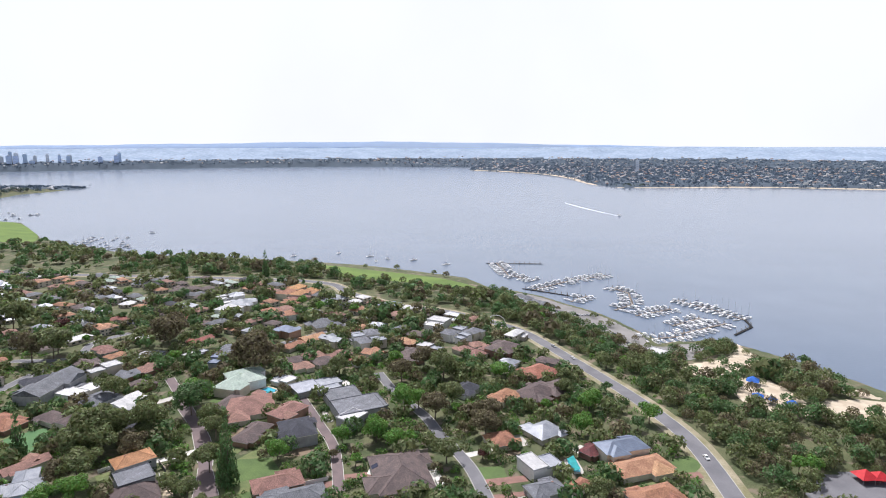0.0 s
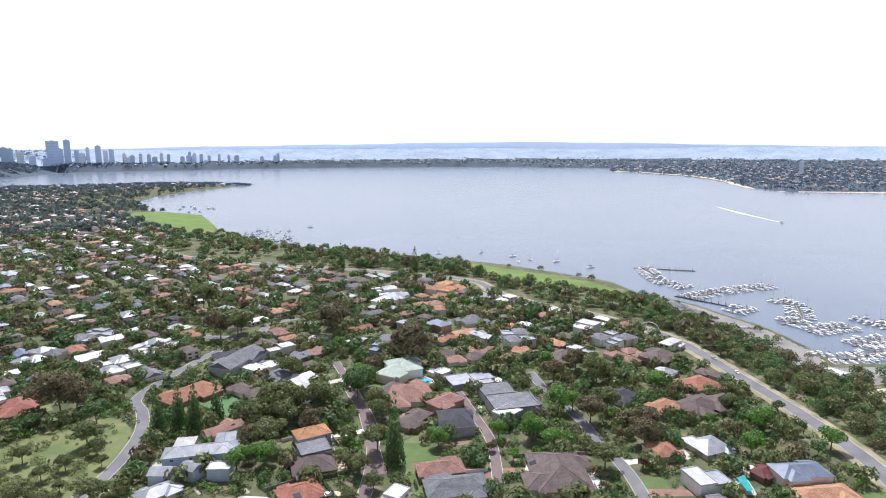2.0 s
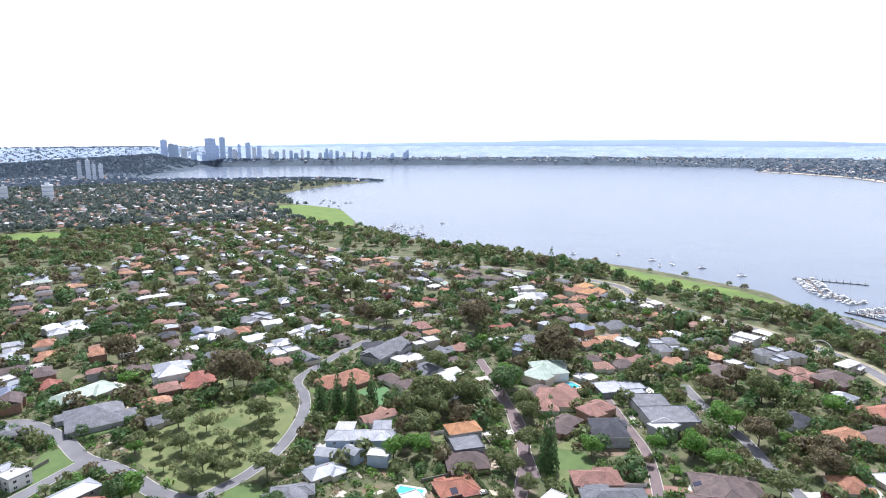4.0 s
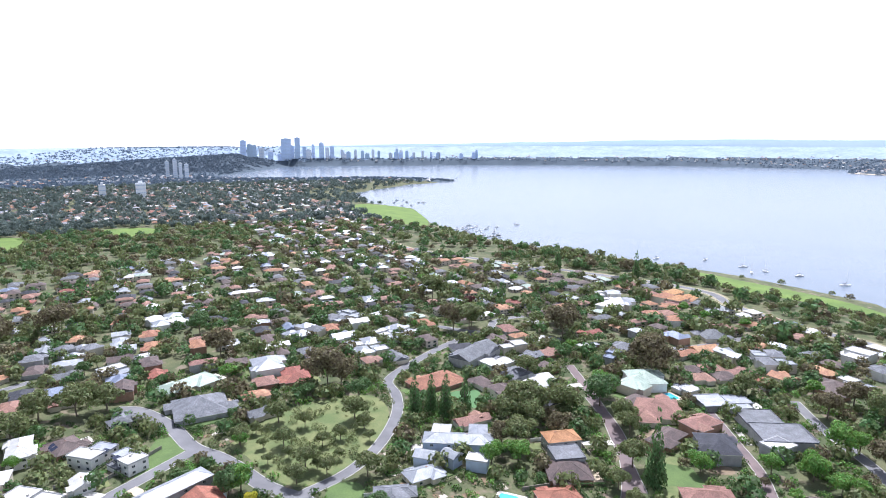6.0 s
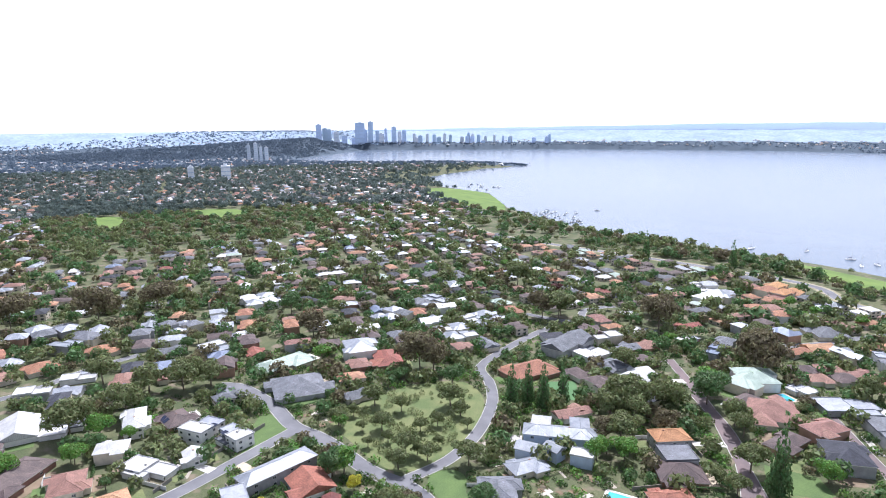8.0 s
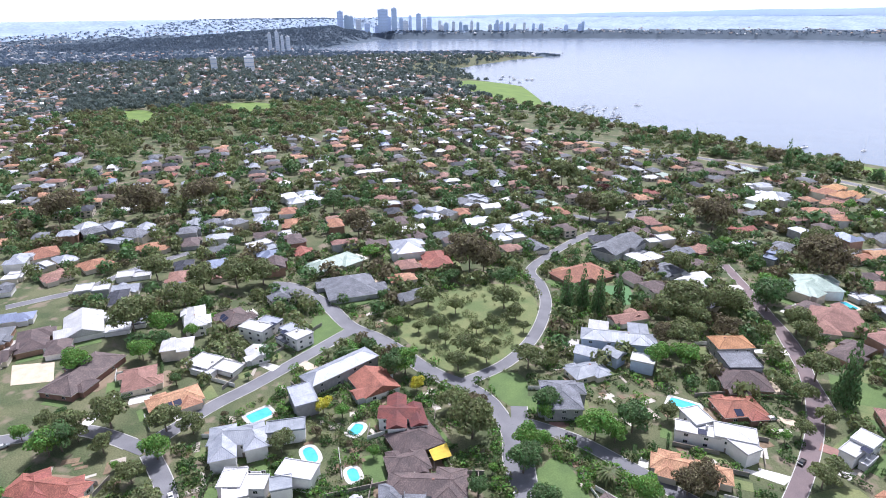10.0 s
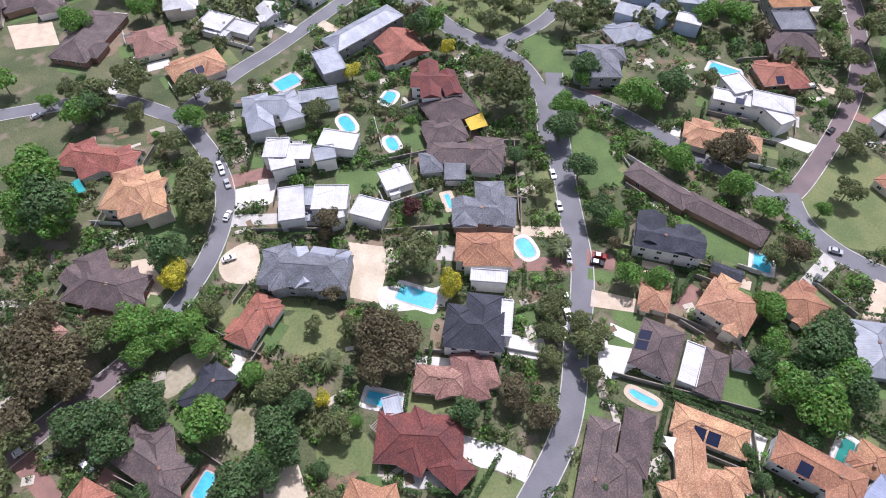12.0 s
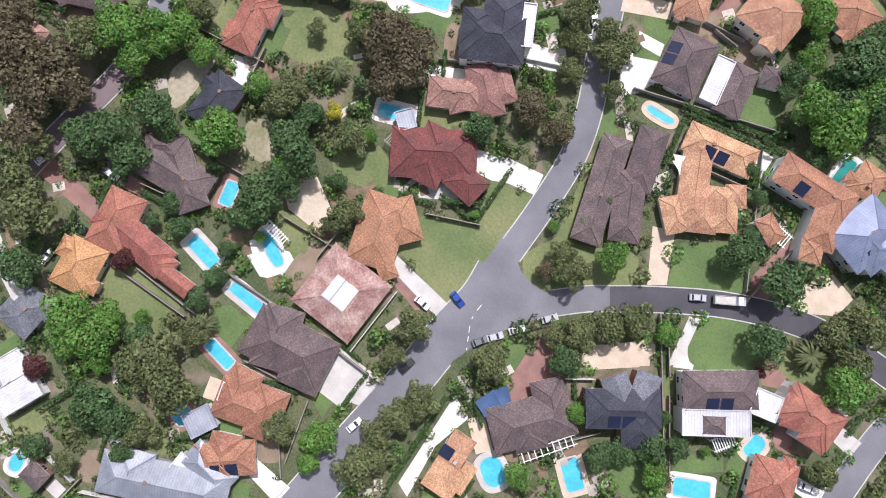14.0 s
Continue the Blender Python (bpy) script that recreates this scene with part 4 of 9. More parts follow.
def car(x, y, rot, colour="white", s=1.0):
    top = new("car")
    top.matrix_basis = at(x, y, rot) @ pose(0, 0, 0.12)
    top.scale = (s, s, s)
    tagged(top, f"{colour} car parked on the street or a drive", "car", "parked cars")
    shared("body", CARBODY[colour], top)
    shared("windscreen", WINDSCREEN, top), shared("side_window", SIDEGLASS, top), shared("rear_window", REARGLASS, top)
    for wx in (-1.35, 1.35):
        for wy in (-0.82, 0.82):
            shared("wheel", WHEEL, top, pose(wx, wy, 0.33))


def fence(pts, height=1.8, colour="grey"):
    line = [Vector(p) for p in pts]
    top = new("fence")
    top.location = (*line[0], ground_z(*line[0]))
    tagged(top, "thin grey garden boundary fence" if colour == "grey" else "low white garden boundary wall", "fence", "garden fences")
    for a, q in zip(line, line[1:]):
        d = q - a
        m = pose(a.x - line[0].x, a.y - line[0].y, 0, 0, 0, math.degrees(math.atan2(d.y, d.x)))
        bm = bmesh.new()
        box(bm, 0, -0.06, -0.3, d.length, 0.06, height, m)
        part("panel", bm, FENCE if colour == "grey" else WALL["white"], top)
        bm = bmesh.new()
        box(bm, -0.1, -0.12, height, d.length + 0.1, 0.12, height + 0.1, m)
        part("capping", bm, WOOD if colour == "grey" else KERB, top)


def shade_sail(pts, height, colour):
    """A stretched cloth on posts."""
    c = sum((Vector(p) for p in pts), Vector((0, 0))) / len(pts)
    top = new("shade_sail")
    top.location = (*c, ground_z(*c))
    tagged(top, f"{colour} stretched shade sail on steel posts", "shade sail")
    bm = bmesh.new()
    n = 6
    P = [Vector((p[0] - c.x, p[1] - c.y, height + 0.5 * (i % 2))) for i, p in enumerate(pts)]
    if len(P) == 3:
        P.append(P[2])
    grid = [[bm.verts.new((P[0] * (1 - u) + P[1] * u) * (1 - v) + (P[3] * (1 - u) + P[2] * u) * v - Vector((0, 0, 0.9 * u * (1 - u) * 4 * v * (1 - v)))) for u in (i / n for i in range(n + 1))] for v in (j / n for j in range(n + 1))]
    for j in range(n):
        for i in range(n):
            bm.faces.new((grid[j][i], grid[j][i + 1], grid[j + 1][i + 1], grid[j + 1][i]))
    part("cloth", bm, SAILS[colour], top)
    for p in P[:len(pts)]:
        bm = bmesh.new()
        box(bm, p.x - 0.07, p.y - 0.07, -0.2, p.x + 0.07, p.y + 0.07, p.z)
        part("post", bm, ALLOY, top)


def water_tank(x, y, r=1.3):
    top = new("water_tank")
    top.matrix_basis = at(x, y)
    tagged(top, "round white garden water tank", "tank")
    bm = bmesh.new()
    bmesh.ops.create_cone(bm, cap_ends=True, segments=24, radius1=r, radius2=r, depth=2.2, matrix=pose(0, 0, 1.0))
    part("tank_wall", bm, HULL, top)
    bm = bmesh.new()
    bmesh.ops.create_cone(bm, cap_ends=True, segments=24, radius1=r + 0.05, radius2=0.25, depth=0.4, matrix=pose(0, 0, 2.3))
    part("lid", bm, FRAME, top)


def tipper_truck(x, y, rot):
    top = new("truck")
    top.matrix_basis = at(x, y, rot) @ pose(0, 0, 0.12)
    tagged(top, "white tipper truck with a load of gravel", "truck")
    for name, dims, material, label in (("cab", (2.0, -1.15, 0.5, 3.9, 1.15, 2.7), CARPAINT["white"], ""), ("chassis", (-3.9, -0.6, 0.45, 2.2, 0.6, 0.8), TYRE, ""), ("load", (-3.6, -1.0, 1.0, 1.6, 1.0, 1.75), CONCRETE, "heap of grey gravel")):
        bm = bmesh.new()
        f = box(bm, *dims)
        if name == "cab":
            bmesh.ops.bevel(bm, geom=list(bm.edges), offset=0.18, segments=2, affect="EDGES")
        part(name, bm, material, top, label)
    bm = bmesh.new()
    for d in ((-3.8, -1.2, 0.8, 1.8, -1.08, 2.0), (-3.8, 1.08, 0.8, 1.8, 1.2, 2.0), (-3.9, -1.2, 0.8, -3.78, 1.2, 2.0), (1.68, -1.2, 0.8, 1.8, 1.2, 2.0), (-3.8, -1.2, 0.75, 1.8, 1.2, 0.85)):
        box(bm, *d)
    part("tray", bm, CARPAINT["silver"], top)
    for wx in (-2.8, -1.6, 2.9):
        for wy in (-1.0, 1.0):
            shared("wheel", WHEEL, top, pose(wx, wy, 0.42) @ Matrix.Scale(1.35, 4))


def dashes(pts, length=1.4, gap=1.6, width=0.18):
    """Painted dashes on the road."""
    line = smooth_line(pts)
    bm = bmesh.new()
    run = 0.0
    for a, q in zip(line, line[1:]):
        d = q - a
        n = max(1, int(d.length / 0.5))
        for i in range(n):
            p = a + d * (i / n)
            if run % (length + gap) < length:
                ang = math.degrees(math.atan2(d.y, d.x))
                box(bm, 0, -width / 2, 0.0, d.length / n, width / 2, 0.01, pose(p.x, p.y, ground_z(p.x, p.y) + 0.16, 0, 0, ang))
            run += d.length / n
    tagged(link("road_marking", bm, PAINT), "white painted road dashes", "road marking", kind="structure")


def hedge(pts, width=1.2, height=1.6):
    """A clipped hedge: a rough leafy bank along a line."""
    r = random.Random(int(abs(pts[0][0]) * 10))
    line = [Vector(p) for p in pts]
    co, fa = [], []
    for a, b in zip(line, line[1:]):
        d = (b - a)
        ln = d.length
        d.normalize()
        s = Vector((-d.y, d.x))
        for _ in range(int(ln * 26)):
            t, o, z = r.uniform(0, ln), r.uniform(-0.5, 0.5), r.uniform(0.15, 1)
            if abs(o) < 0.36 and z < 0.85:
                z = r.uniform(0.88, 1.03)
            p2 = a + d * t + s * o * width
            p = Vector((p2.x, p2.y, ground_z(p2.x, p2.y) + z * height))
            n = Vector((s.x * o * 2, s.y * o * 2, z)) + Vector((r.gauss(0, 0.4), r.gauss(0, 0.4), r.gauss(0, 0.4)))
            n.normalize()
            u = n.orthogonal().normalized()
            w = n.cross(u)
            k = r.uniform(0.16, 0.32)
            i = len(co)
            co += [p + u * k, p + w * k, p - u * k, p - w * k]
            fa.append((i, i + 1, i + 2, i + 3))
        occupy(*((a + b) / 2), 1.0)
    me = bpy.data.meshes.new("hedge")
    me.from_pydata([tuple(c) for c in co], [], fa)
    me.materials.append(HEDGE)
    tagged(new("hedge", me), "clipped dark green garden hedge", "hedge")


# ---- streets ----
road([(-212.6, 143.8), (-194.8, 120.2), (-171.8, 92.3), (-152.6, 70.6), (-141.6, 51.5), (-139.4, 46.5), (-132.2, 34.1), (-127.2, 21.0), (-124.7, 5.1), (-123.3, -10.6), (-121.7, -23.9)], 6.8, ASPHALT, label='grey asphalt suburban street')
road([(-122.7, -15.9), (-121.3, -24.5), (-121.8, -37.6), (-121.5, -53.6), (-121.9, -70.9), (-122.2, -88.0), (-122.3, -101.0)], 11, ASPHALT, label='grey asphalt suburban street')
road([(-117.9, -28.4), (-110.8, -18.5), (-101.0, -7.1), (-95.5, -2.2)], 6.6, ASPHALT, label='grey asphalt suburban street')
road([(-95.5, -2.2), (-87.4, 4.6), (-71.8, 16.1), (-55.6, 24.5), (-40.1, 28.7), (-19.0, 30.5)], 6.6, NEWASPHALT, label='freshly laid dark asphalt street')
road([(-16.7, 32.4), (-19.6, 16.7), (-18.9, -3.4), (-17.6, -17.0)], 7, ASPHALT, label='grey asphalt suburban street')
road([(-234.6, -30.9), (-233.9, -44.5), (-234.7, -61.9), (-234.9, -77.7), (-234.0, -91.5)], 6.4, REDROAD, label='reddish-brown asphalt street')
road([(-162.1, 79.8), (-178.0, 98.3), (-195.5, 114.1), (-205.9, 127.4), (-224.5, 139.1), (-243.4, 141.6), (-257.2, 138.3)], 6.6, ASPHALT, label='grey asphalt suburban street')
road([(-245.3, 140.0), (-262.2, 140.2), (-283.3, 143.9), (-300.3, 145.7), (-320.3, 145.3), (-345.7, 152.6), (-368.5, 155.9), (-385.9, 155.7), (-396.6, 149.7)], 8, ASPHALT, label='grey asphalt suburban street')
road([(-241.2, 142.9), (-235.7, 168.5), (-239.4, 197.7), (-252.2, 230.2), (-268.9, 252.7), (-286.7, 268.6), (-291.0, 299.1), (-290.9, 344.2), (-285.4, 384.9)], 6.2, ASPHALT, label='grey asphalt suburban street')
road([(-316.0, 145.1), (-313.3, 108.9), (-311.6, 81.3), (-311.8, 63.6), (-309.5, 43.2), (-307.1, 29.3)], 7, ASPHALT, label='grey asphalt suburban street')
road([(-305.4, 30.7), (-335.4, 20.7), (-349.3, 4.4), (-361.1, -12.3), (-368.4, -21.8)], 6.4, ASPHALT, label='grey asphalt suburban street')
road([(-303.1, 30.6), (-281.9, 26.0), (-264.8, 18.8), (-254.8, 10.0), (-245.8, -2.7), (-239.5, -17.5), (-235.1, -32.6)], 6.4, ASPHALT, label='grey asphalt suburban street')
road([(-165.1, 311.2), (-138.3, 274.8), (-124.1, 242.2), (-115.8, 212.1), (-112.8, 183.2), (-112.6, 153.0), (-114.0, 139.6)], 6.2, REDROAD, label='reddish-brown asphalt street')
road([(-115.0, 141.8), (-105.4, 131.8), (-90.3, 127.4), (-69.6, 128.9)], 7, ASPHALT, label='grey asphalt suburban street')
road([(-209.0, 135.3), (-185.3, 140.0), (-163.1, 139.1), (-136.3, 136.7), (-116.9, 136.0)], 6.2, ASPHALT, label='grey asphalt suburban street')
road([(-487.0, 35.1), (-482.3, 54.0), (-478.1, 74.3), (-485.5, 109.3), (-485.4, 144.4)], 6, ASPHALT, label='grey asphalt suburban street')
road([(113.4, 215.7), (115.0, 266.9), (109.8, 300.9), (96.2, 343.3), (71.7, 403.7), (48.9, 455.9), (23.3, 486.7), (-21.4, 521.4), (-65.0, 540.3), (-115.7, 583.1), (-183.0, 641.1), (-498.8, 671.7), (-599.6, 703.3), (-722.4, 787.8)], 9, ASPHALT, label='grey asphalt suburban street')
road([(-99.8, 326.6), (-82.0, 293.5), (-68.0, 265.8), (-58.5, 228.5)], 5, REDROAD, label='reddish-brown asphalt street')
road([(-59.0, 368.4), (-44.3, 336.1), (-25.2, 305.1), (-16.5, 285.0), (-0.6, 251.1), (7.3, 221.4)], 6, ASPHALT, label='grey asphalt suburban street')
road([(-113.0, 223.0), (-136.7, 267.3), (-150.3, 292.1), (-172.6, 325.2), (-194.7, 355.8)], 5.5, REDROAD, label='reddish-brown asphalt street')
road([(-140.7, 427.0), (-119.7, 449.7), (-97.8, 481.1), (-81.2, 502.0)], 6, ASPHALT, label='grey asphalt suburban street')
road([(-321.4, 384.4), (-280.9, 390.9), (-286.6, 424.2), (-271.8, 449.7)], 6, ASPHALT, label='grey asphalt suburban street')

# ---- lawns, drives and paving ----
kerbs_along_roads()
verge([(113.4, 215.7), (115.0, 266.9), (109.8, 300.9), (96.2, 343.3), (71.7, 403.7), (48.9, 455.9), (23.3, 486.7), (-21.4, 521.4), (-65.0, 540.3), (-115.7, 583.1), (-183.0, 641.1), (-498.8, 671.7), (-599.6, 703.3), (-722.4, 787.8)], 17, SANDVERGE, 'dry sandy grass verge beside the shore road')
patch('lawn', [(-305.7, 157.5), (-310.6, 187.7), (-304.3, 220.4), (-284.1, 243.0), (-264.9, 237.2), (-252.3, 221.7), (-242.0, 195.6), (-239.4, 169.2), (-245.2, 148.2), (-264.2, 146.7), (-288.3, 153.5)], DRYLAWN, 'dry patchy garden lawn', True)
patch('lawn', [(-341.9, 139.1), (-338.5, 146.0), (-322.1, 143.8), (-316.5, 130.0), (-317.2, 112.3)], LAWN, 'watered green garden lawn', True)
patch('lawn', [(-234.5, 153.1), (-230.1, 162.6), (-220.5, 161.8), (-210.0, 143.4), (-225.0, 144.0)], LAWN, 'watered green garden lawn', True)
patch('lawn', [(-109.9, 141.5), (-111.8, 158.9), (-96.2, 178.8), (-79.5, 155.1), (-80.8, 139.7), (-93.9, 131.4)], DRYLAWN, 'dry patchy garden lawn', True)
patch('lawn', [(-139.5, -29.5), (-146.9, -28.9), (-147.7, -17.7), (-135.4, -10.1), (-139.4, 1.5), (-128.4, 5.9), (-125.6, -6.7), (-126.4, -29.9), (-129.8, -33.8)], DRYLAWN, 'dry patchy garden lawn')
patch('lawn', [(-86.4, 10.4), (-90.6, 21.5), (-80.9, 29.9), (-69.1, 22.3), (-77.8, 16.4)], LAWN, 'watered green garden lawn')
patch('lawn', [(-116.6, 1.2), (-119.1, 8.9), (-123.7, 25.1), (-121.2, 26.3), (-112.8, 2.5), (-106.1, 6.2), (-98.2, 13.0), (-92.0, 5.5), (-101.7, -3.8), (-109.3, -13.3), (-115.7, -13.8), (-120.5, -8.1)], DRYLAWN, 'dry patchy garden lawn')
patch('lawn', [(-71.7, 0.6), (-74.5, 9.9), (-62.2, 18.4), (-52.7, 20.8), (-57.0, 9.4), (-56.3, 6.1), (-67.4, -2.4)], LAWN, 'watered green garden lawn')
patch('lawn', [(-101.0, 60.0), (-98.4, 65.4), (-89.9, 64.5), (-89.8, 59.4), (-98.1, 56.4)], LAWN, 'watered green garden lawn')
patch('lawn', [(-126.8, 40.8), (-123.7, 32.2), (-127.2, 28.2), (-132.0, 36.3)], LAWN, 'watered green garden lawn')
patch('lawn', [(-109.5, -28.0), (-105.1, -24.2), (-101.9, -29.1), (-103.5, -36.3)], LAWN, 'watered green garden lawn')
patch('lawn', [(-194.8, -91.6), (-199.1, -81.7), (-180.8, -77.6), (-177.9, -82.9), (-183.7, -91.7)], DRYLAWN, 'dry patchy garden lawn')
patch('lawn', [(-168.7, -71.1), (-173.0, -70.9), (-166.9, -75.3), (-162.6, -73.6), (-162.6, -65.9)], LAWN, 'watered green garden lawn')
patch('lawn', [(-211.5, -1.3), (-200.5, 8.2), (-189.1, 5.6), (-196.2, -4.7), (-204.1, -7.4)], DRYLAWN, 'dry patchy garden lawn')
patch('lawn', [(-174.4, -42.7), (-163.7, -41.4), (-162.1, -49.9), (-166.8, -49.0)], LAWN, 'watered green garden lawn')
patch('paving', [(-147.7, 5.4), (-139.9, 9.1), (-129.9, 11.7), (-128.4, 5.9), (-135.5, 3.8), (-139.4, 1.5), (-144.3, 0.2), (-147.5, 0.5)], WHITEPAVE, 'white paved drive and terrace')
patch('paving', [(-177.3, -55.1), (-177.5, -49.3), (-174.6, -44.8), (-165.2, -48.6), (-162.0, -47.8), (-165.1, -55.4), (-169.0, -57.7)], WHITEPAVE, 'white paved drive and terrace')
patch('paving', [(-90.3, 7.0), (-99.1, 20.1), (-93.6, 22.9), (-91.3, 18.9), (-86.4, 10.4)], SANDPAVE, 'sandy paved drive')
patch('paving', [(-141.1, -58.0), (-125.4, -56.9), (-126.0, -65.1), (-140.5, -71.8), (-140.5, -64.2)], CONCRETE, 'grey concrete drive')
patch('paving', [(-71.8, -5.2), (-74.7, 7.7), (-72.8, 11.3), (-67.4, -2.4)], CONCRETE, 'grey concrete drive')
patch('paving', [(-106.8, -73.9), (-110.2, -47.7), (-103.7, -49.7), (-105.6, -60.8), (-102.8, -75.1)], WHITEPAVE, 'white paved drive and terrace')
patch('paving', [(-103.2, -26.4), (-94.5, -27.6), (-96.1, -39.4), (-101.6, -38.5)], REDPAVE, 'red brick paved drive')
patch('paving', [(-94.3, -19.7), (-91.9, -15.7), (-79.8, -2.5), (-77.5, -5.3), (-78.5, -11.0), (-88.1, -20.2)], SANDPAVE, 'sandy paved drive')
patch('paving', [(-143.7, -36.0), (-141.3, -32.0), (-129.9, -34.9), (-132.3, -37.8)], REDPAVE, 'red brick paved drive')
patch('paving', [(-70.7, 26.8), (-69.4, 40.8), (-66.3, 40.5), (-63.6, 25.0), (-68.1, 22.2)], REDPAVE, 'red brick paved drive')
patch('paving', [(-53.9, 13.9), (-49.1, 16.2), (-46.3, 9.0), (-52.2, 5.8)], REDPAVE, 'red brick paved drive')
patch('paving', [(-59.9, 31.2), (-55.7, 41.6), (-46.6, 39.7), (-47.3, 33.2), (-54.6, 27.9)], SANDPAVE, 'sandy paved drive')
patch('sand_bank', [(-181.5, -34.9), (-175.7, -27.8), (-165.3, -32.8), (-165.7, -39.1), (-175.3, -39.5)], SAND, 'bare pale sand')
patch('paving', [(-156.1, 34.2), (-147.9, 42.3), (-143.8, 38.6), (-156.4, 29.7)], WHITEPAVE, 'white paved drive and terrace')
patch('paving', [(-128.4, 41.5), (-135.3, 51.1), (-132.9, 60.5), (-128.9, 64.0), (-122.7, 52.7), (-124.8, 45.6)], WHITEPAVE, 'white paved drive and terrace')
patch('lawn', [(-135.9, 57.9), (-128.7, 66.3), (-125.6, 56.3), (-132.4, 52.5)], LAWN, 'watered green garden lawn')
patch('lawn', [(-186.3, 23.7), (-177.8, 30.9), (-172.8, 26.3), (-179.2, 19.6)], LAWN, 'watered green garden lawn')
patch('paving', [(-191.5, 20.6), (-181.6, 38.1), (-176.5, 32.0), (-185.2, 25.1)], WHITEPAVE, 'white paved drive and terrace')
patch('paving', [(-262.6, 20.4), (-253.9, 34.2), (-247.2, 25.6), (-255.3, 14.1)], WHITEPAVE, 'white paved drive and terrace')
patch('lawn', [(-187.0, 116.0), (-183.9, 123.9), (-172.0, 118.3), (-163.6, 108.8), (-168.2, 98.6), (-180.2, 107.9)], LAWN, 'watered green garden lawn')
patch('lawn', [(-238.5, 48.8), (-230.8, 60.3), (-222.4, 52.7), (-231.0, 43.9)], LAWN, 'watered green garden lawn')
patch('lawn', [(-277.0, -11.7), (-275.1, 5.2), (-259.0, -5.2), (-260.0, -9.0)], LAWN, 'watered green garden lawn')
patch('soil_patch', [(-246.5, 5.3), (-236.5, 10.9), (-229.8, 1.3), (-238.9, -2.3)], SOIL, 'bare brown soil')
patch('soil_patch', [(-215.2, 30.3), (-208.4, 38.9), (-194.8, 21.6), (-198.0, 15.1)], SOIL, 'bare brown soil')
patch('paving', [(-130.3, 167.3), (-115.2, 171.2), (-116.6, 164.9), (-131.4, 162.8)], WHITEPAVE, 'white paved drive and terrace')
patch('paving', [(-414.0, 17.4), (-402.2, 31.7), (-384.3, 25.2), (-395.4, 11.5)], SANDPAVE, 'sandy paved drive')
patch('lawn', [(-139.9, 107.3), (-129.9, 112.7), (-114.3, 111.4), (-113.5, 104.1), (-124.4, 98.9)], LAWN, 'watered green garden lawn')
patch('lawn', [(-117.3, 247.9), (-103.9, 270.8), (-96.5, 228.1), (-109.5, 222.2)], DRYLAWN, 'dry patchy garden lawn')
patch('paving', [(-226.3, 65.0), (-224.9, 53.9), (-215.9, 61.4)], WHITEPAVE, 'white paved drive and terrace')
patch('lawn', [(-112.7, 231.8), (-118.5, 253.8), (-97.3, 256.9), (-87.4, 241.8), (-101.5, 236.7)], LAWN, 'watered green garden lawn')
patch('lawn', [(98.1, 258.3), (107.7, 262.3), (109.7, 253.4), (101.5, 245.8), (95.8, 248.1)], LAWN, 'watered green garden lawn', True)
patch('lawn', [(2.0, 249.6), (15.5, 251.4), (17.2, 239.2), (4.2, 236.6)], LAWN, 'watered green garden lawn')
patch('sports_court', [(-244.1, 274.0), (-231.9, 282.4), (-217.2, 265.6), (-229.7, 256.8)], TURF, 'green turf of a tennis court')
patch('sports_court', [(-235.8, 280.8), (-228.4, 285.6), (-214.2, 265.7), (-221.4, 258.3)], TURF, 'green turf of a tennis court')
drape('lawn', [(-186.5, 753.6), (-126.7, 726.3), (-53.4, 695.0), (0.7, 660.3), (31.6, 613.4), (17.5, 589.5), (-24.1, 617.4), (-81.8, 642.3), (-143.1, 663.5)], PARKGRASS, 'mown green park grass')
drape('lawn', [(-1018.1, 1081.0), (-1031.0, 1197.1), (-974.4, 1231.2), (-823.3, 1116.7), (-692.5, 932.7), (-753.0, 914.2), (-879.3, 983.9)], PARKGRASS, 'mown green park grass')
patch('lawn', [(-1137.3, 538.7), (-1131.2, 593.8), (-1078.8, 617.3), (-992.2, 558.7), (-1026.3, 522.9)], PARKGRASS, 'mown green park grass', True)
patch('lawn', [(-1194.4, 404.0), (-1163.0, 437.8), (-1044.3, 382.9), (-1067.6, 356.9)], PARKGRASS, 'mown green park grass', True)
drape('paving', [(40, 586), (58, 622), (80, 606), (100, 577), (121, 548), (134, 522), (143, 496), (151, 476), (150, 450), (186, 456), (190, 446), (168, 410), (135, 410), (114, 461), (78, 525)], HARDSTAND, 'worn grey hardstand and parking area')
drape('sand_bank', [(148.3, 390.3), (193.7, 413.4), (221.3, 466.0), (219.0, 432.1), (236.2, 386.8), (260.9, 349.8), (235.2, 353.6), (219.4, 391.7), (195.7, 391.2), (159.8, 361.0)], SAND, 'bare pale sand')
drape('sand_bank', [(189.8, 310.8), (224.4, 336.5), (258.6, 343.0), (268.5, 323.4), (236.5, 288.6), (221.2, 301.1)], SAND, 'bare pale sand')
patch('paving', JUNCTION, ASPHALT, 'asphalt apron of a street junction', True, 0.105)
drape('paving', [(154.7, 239.2), (176.6, 250.0), (190.5, 244.6), (187.8, 222.8), (142.5, 217.8)], ASPHALT, 'asphalt parking area')
drape('sand_bank', [(175.1, 359.2), (195.2, 367.2), (201.6, 332.2), (189.5, 315.2), (167.6, 317.7), (163.8, 339.6)], SAND, 'bare pale sand')

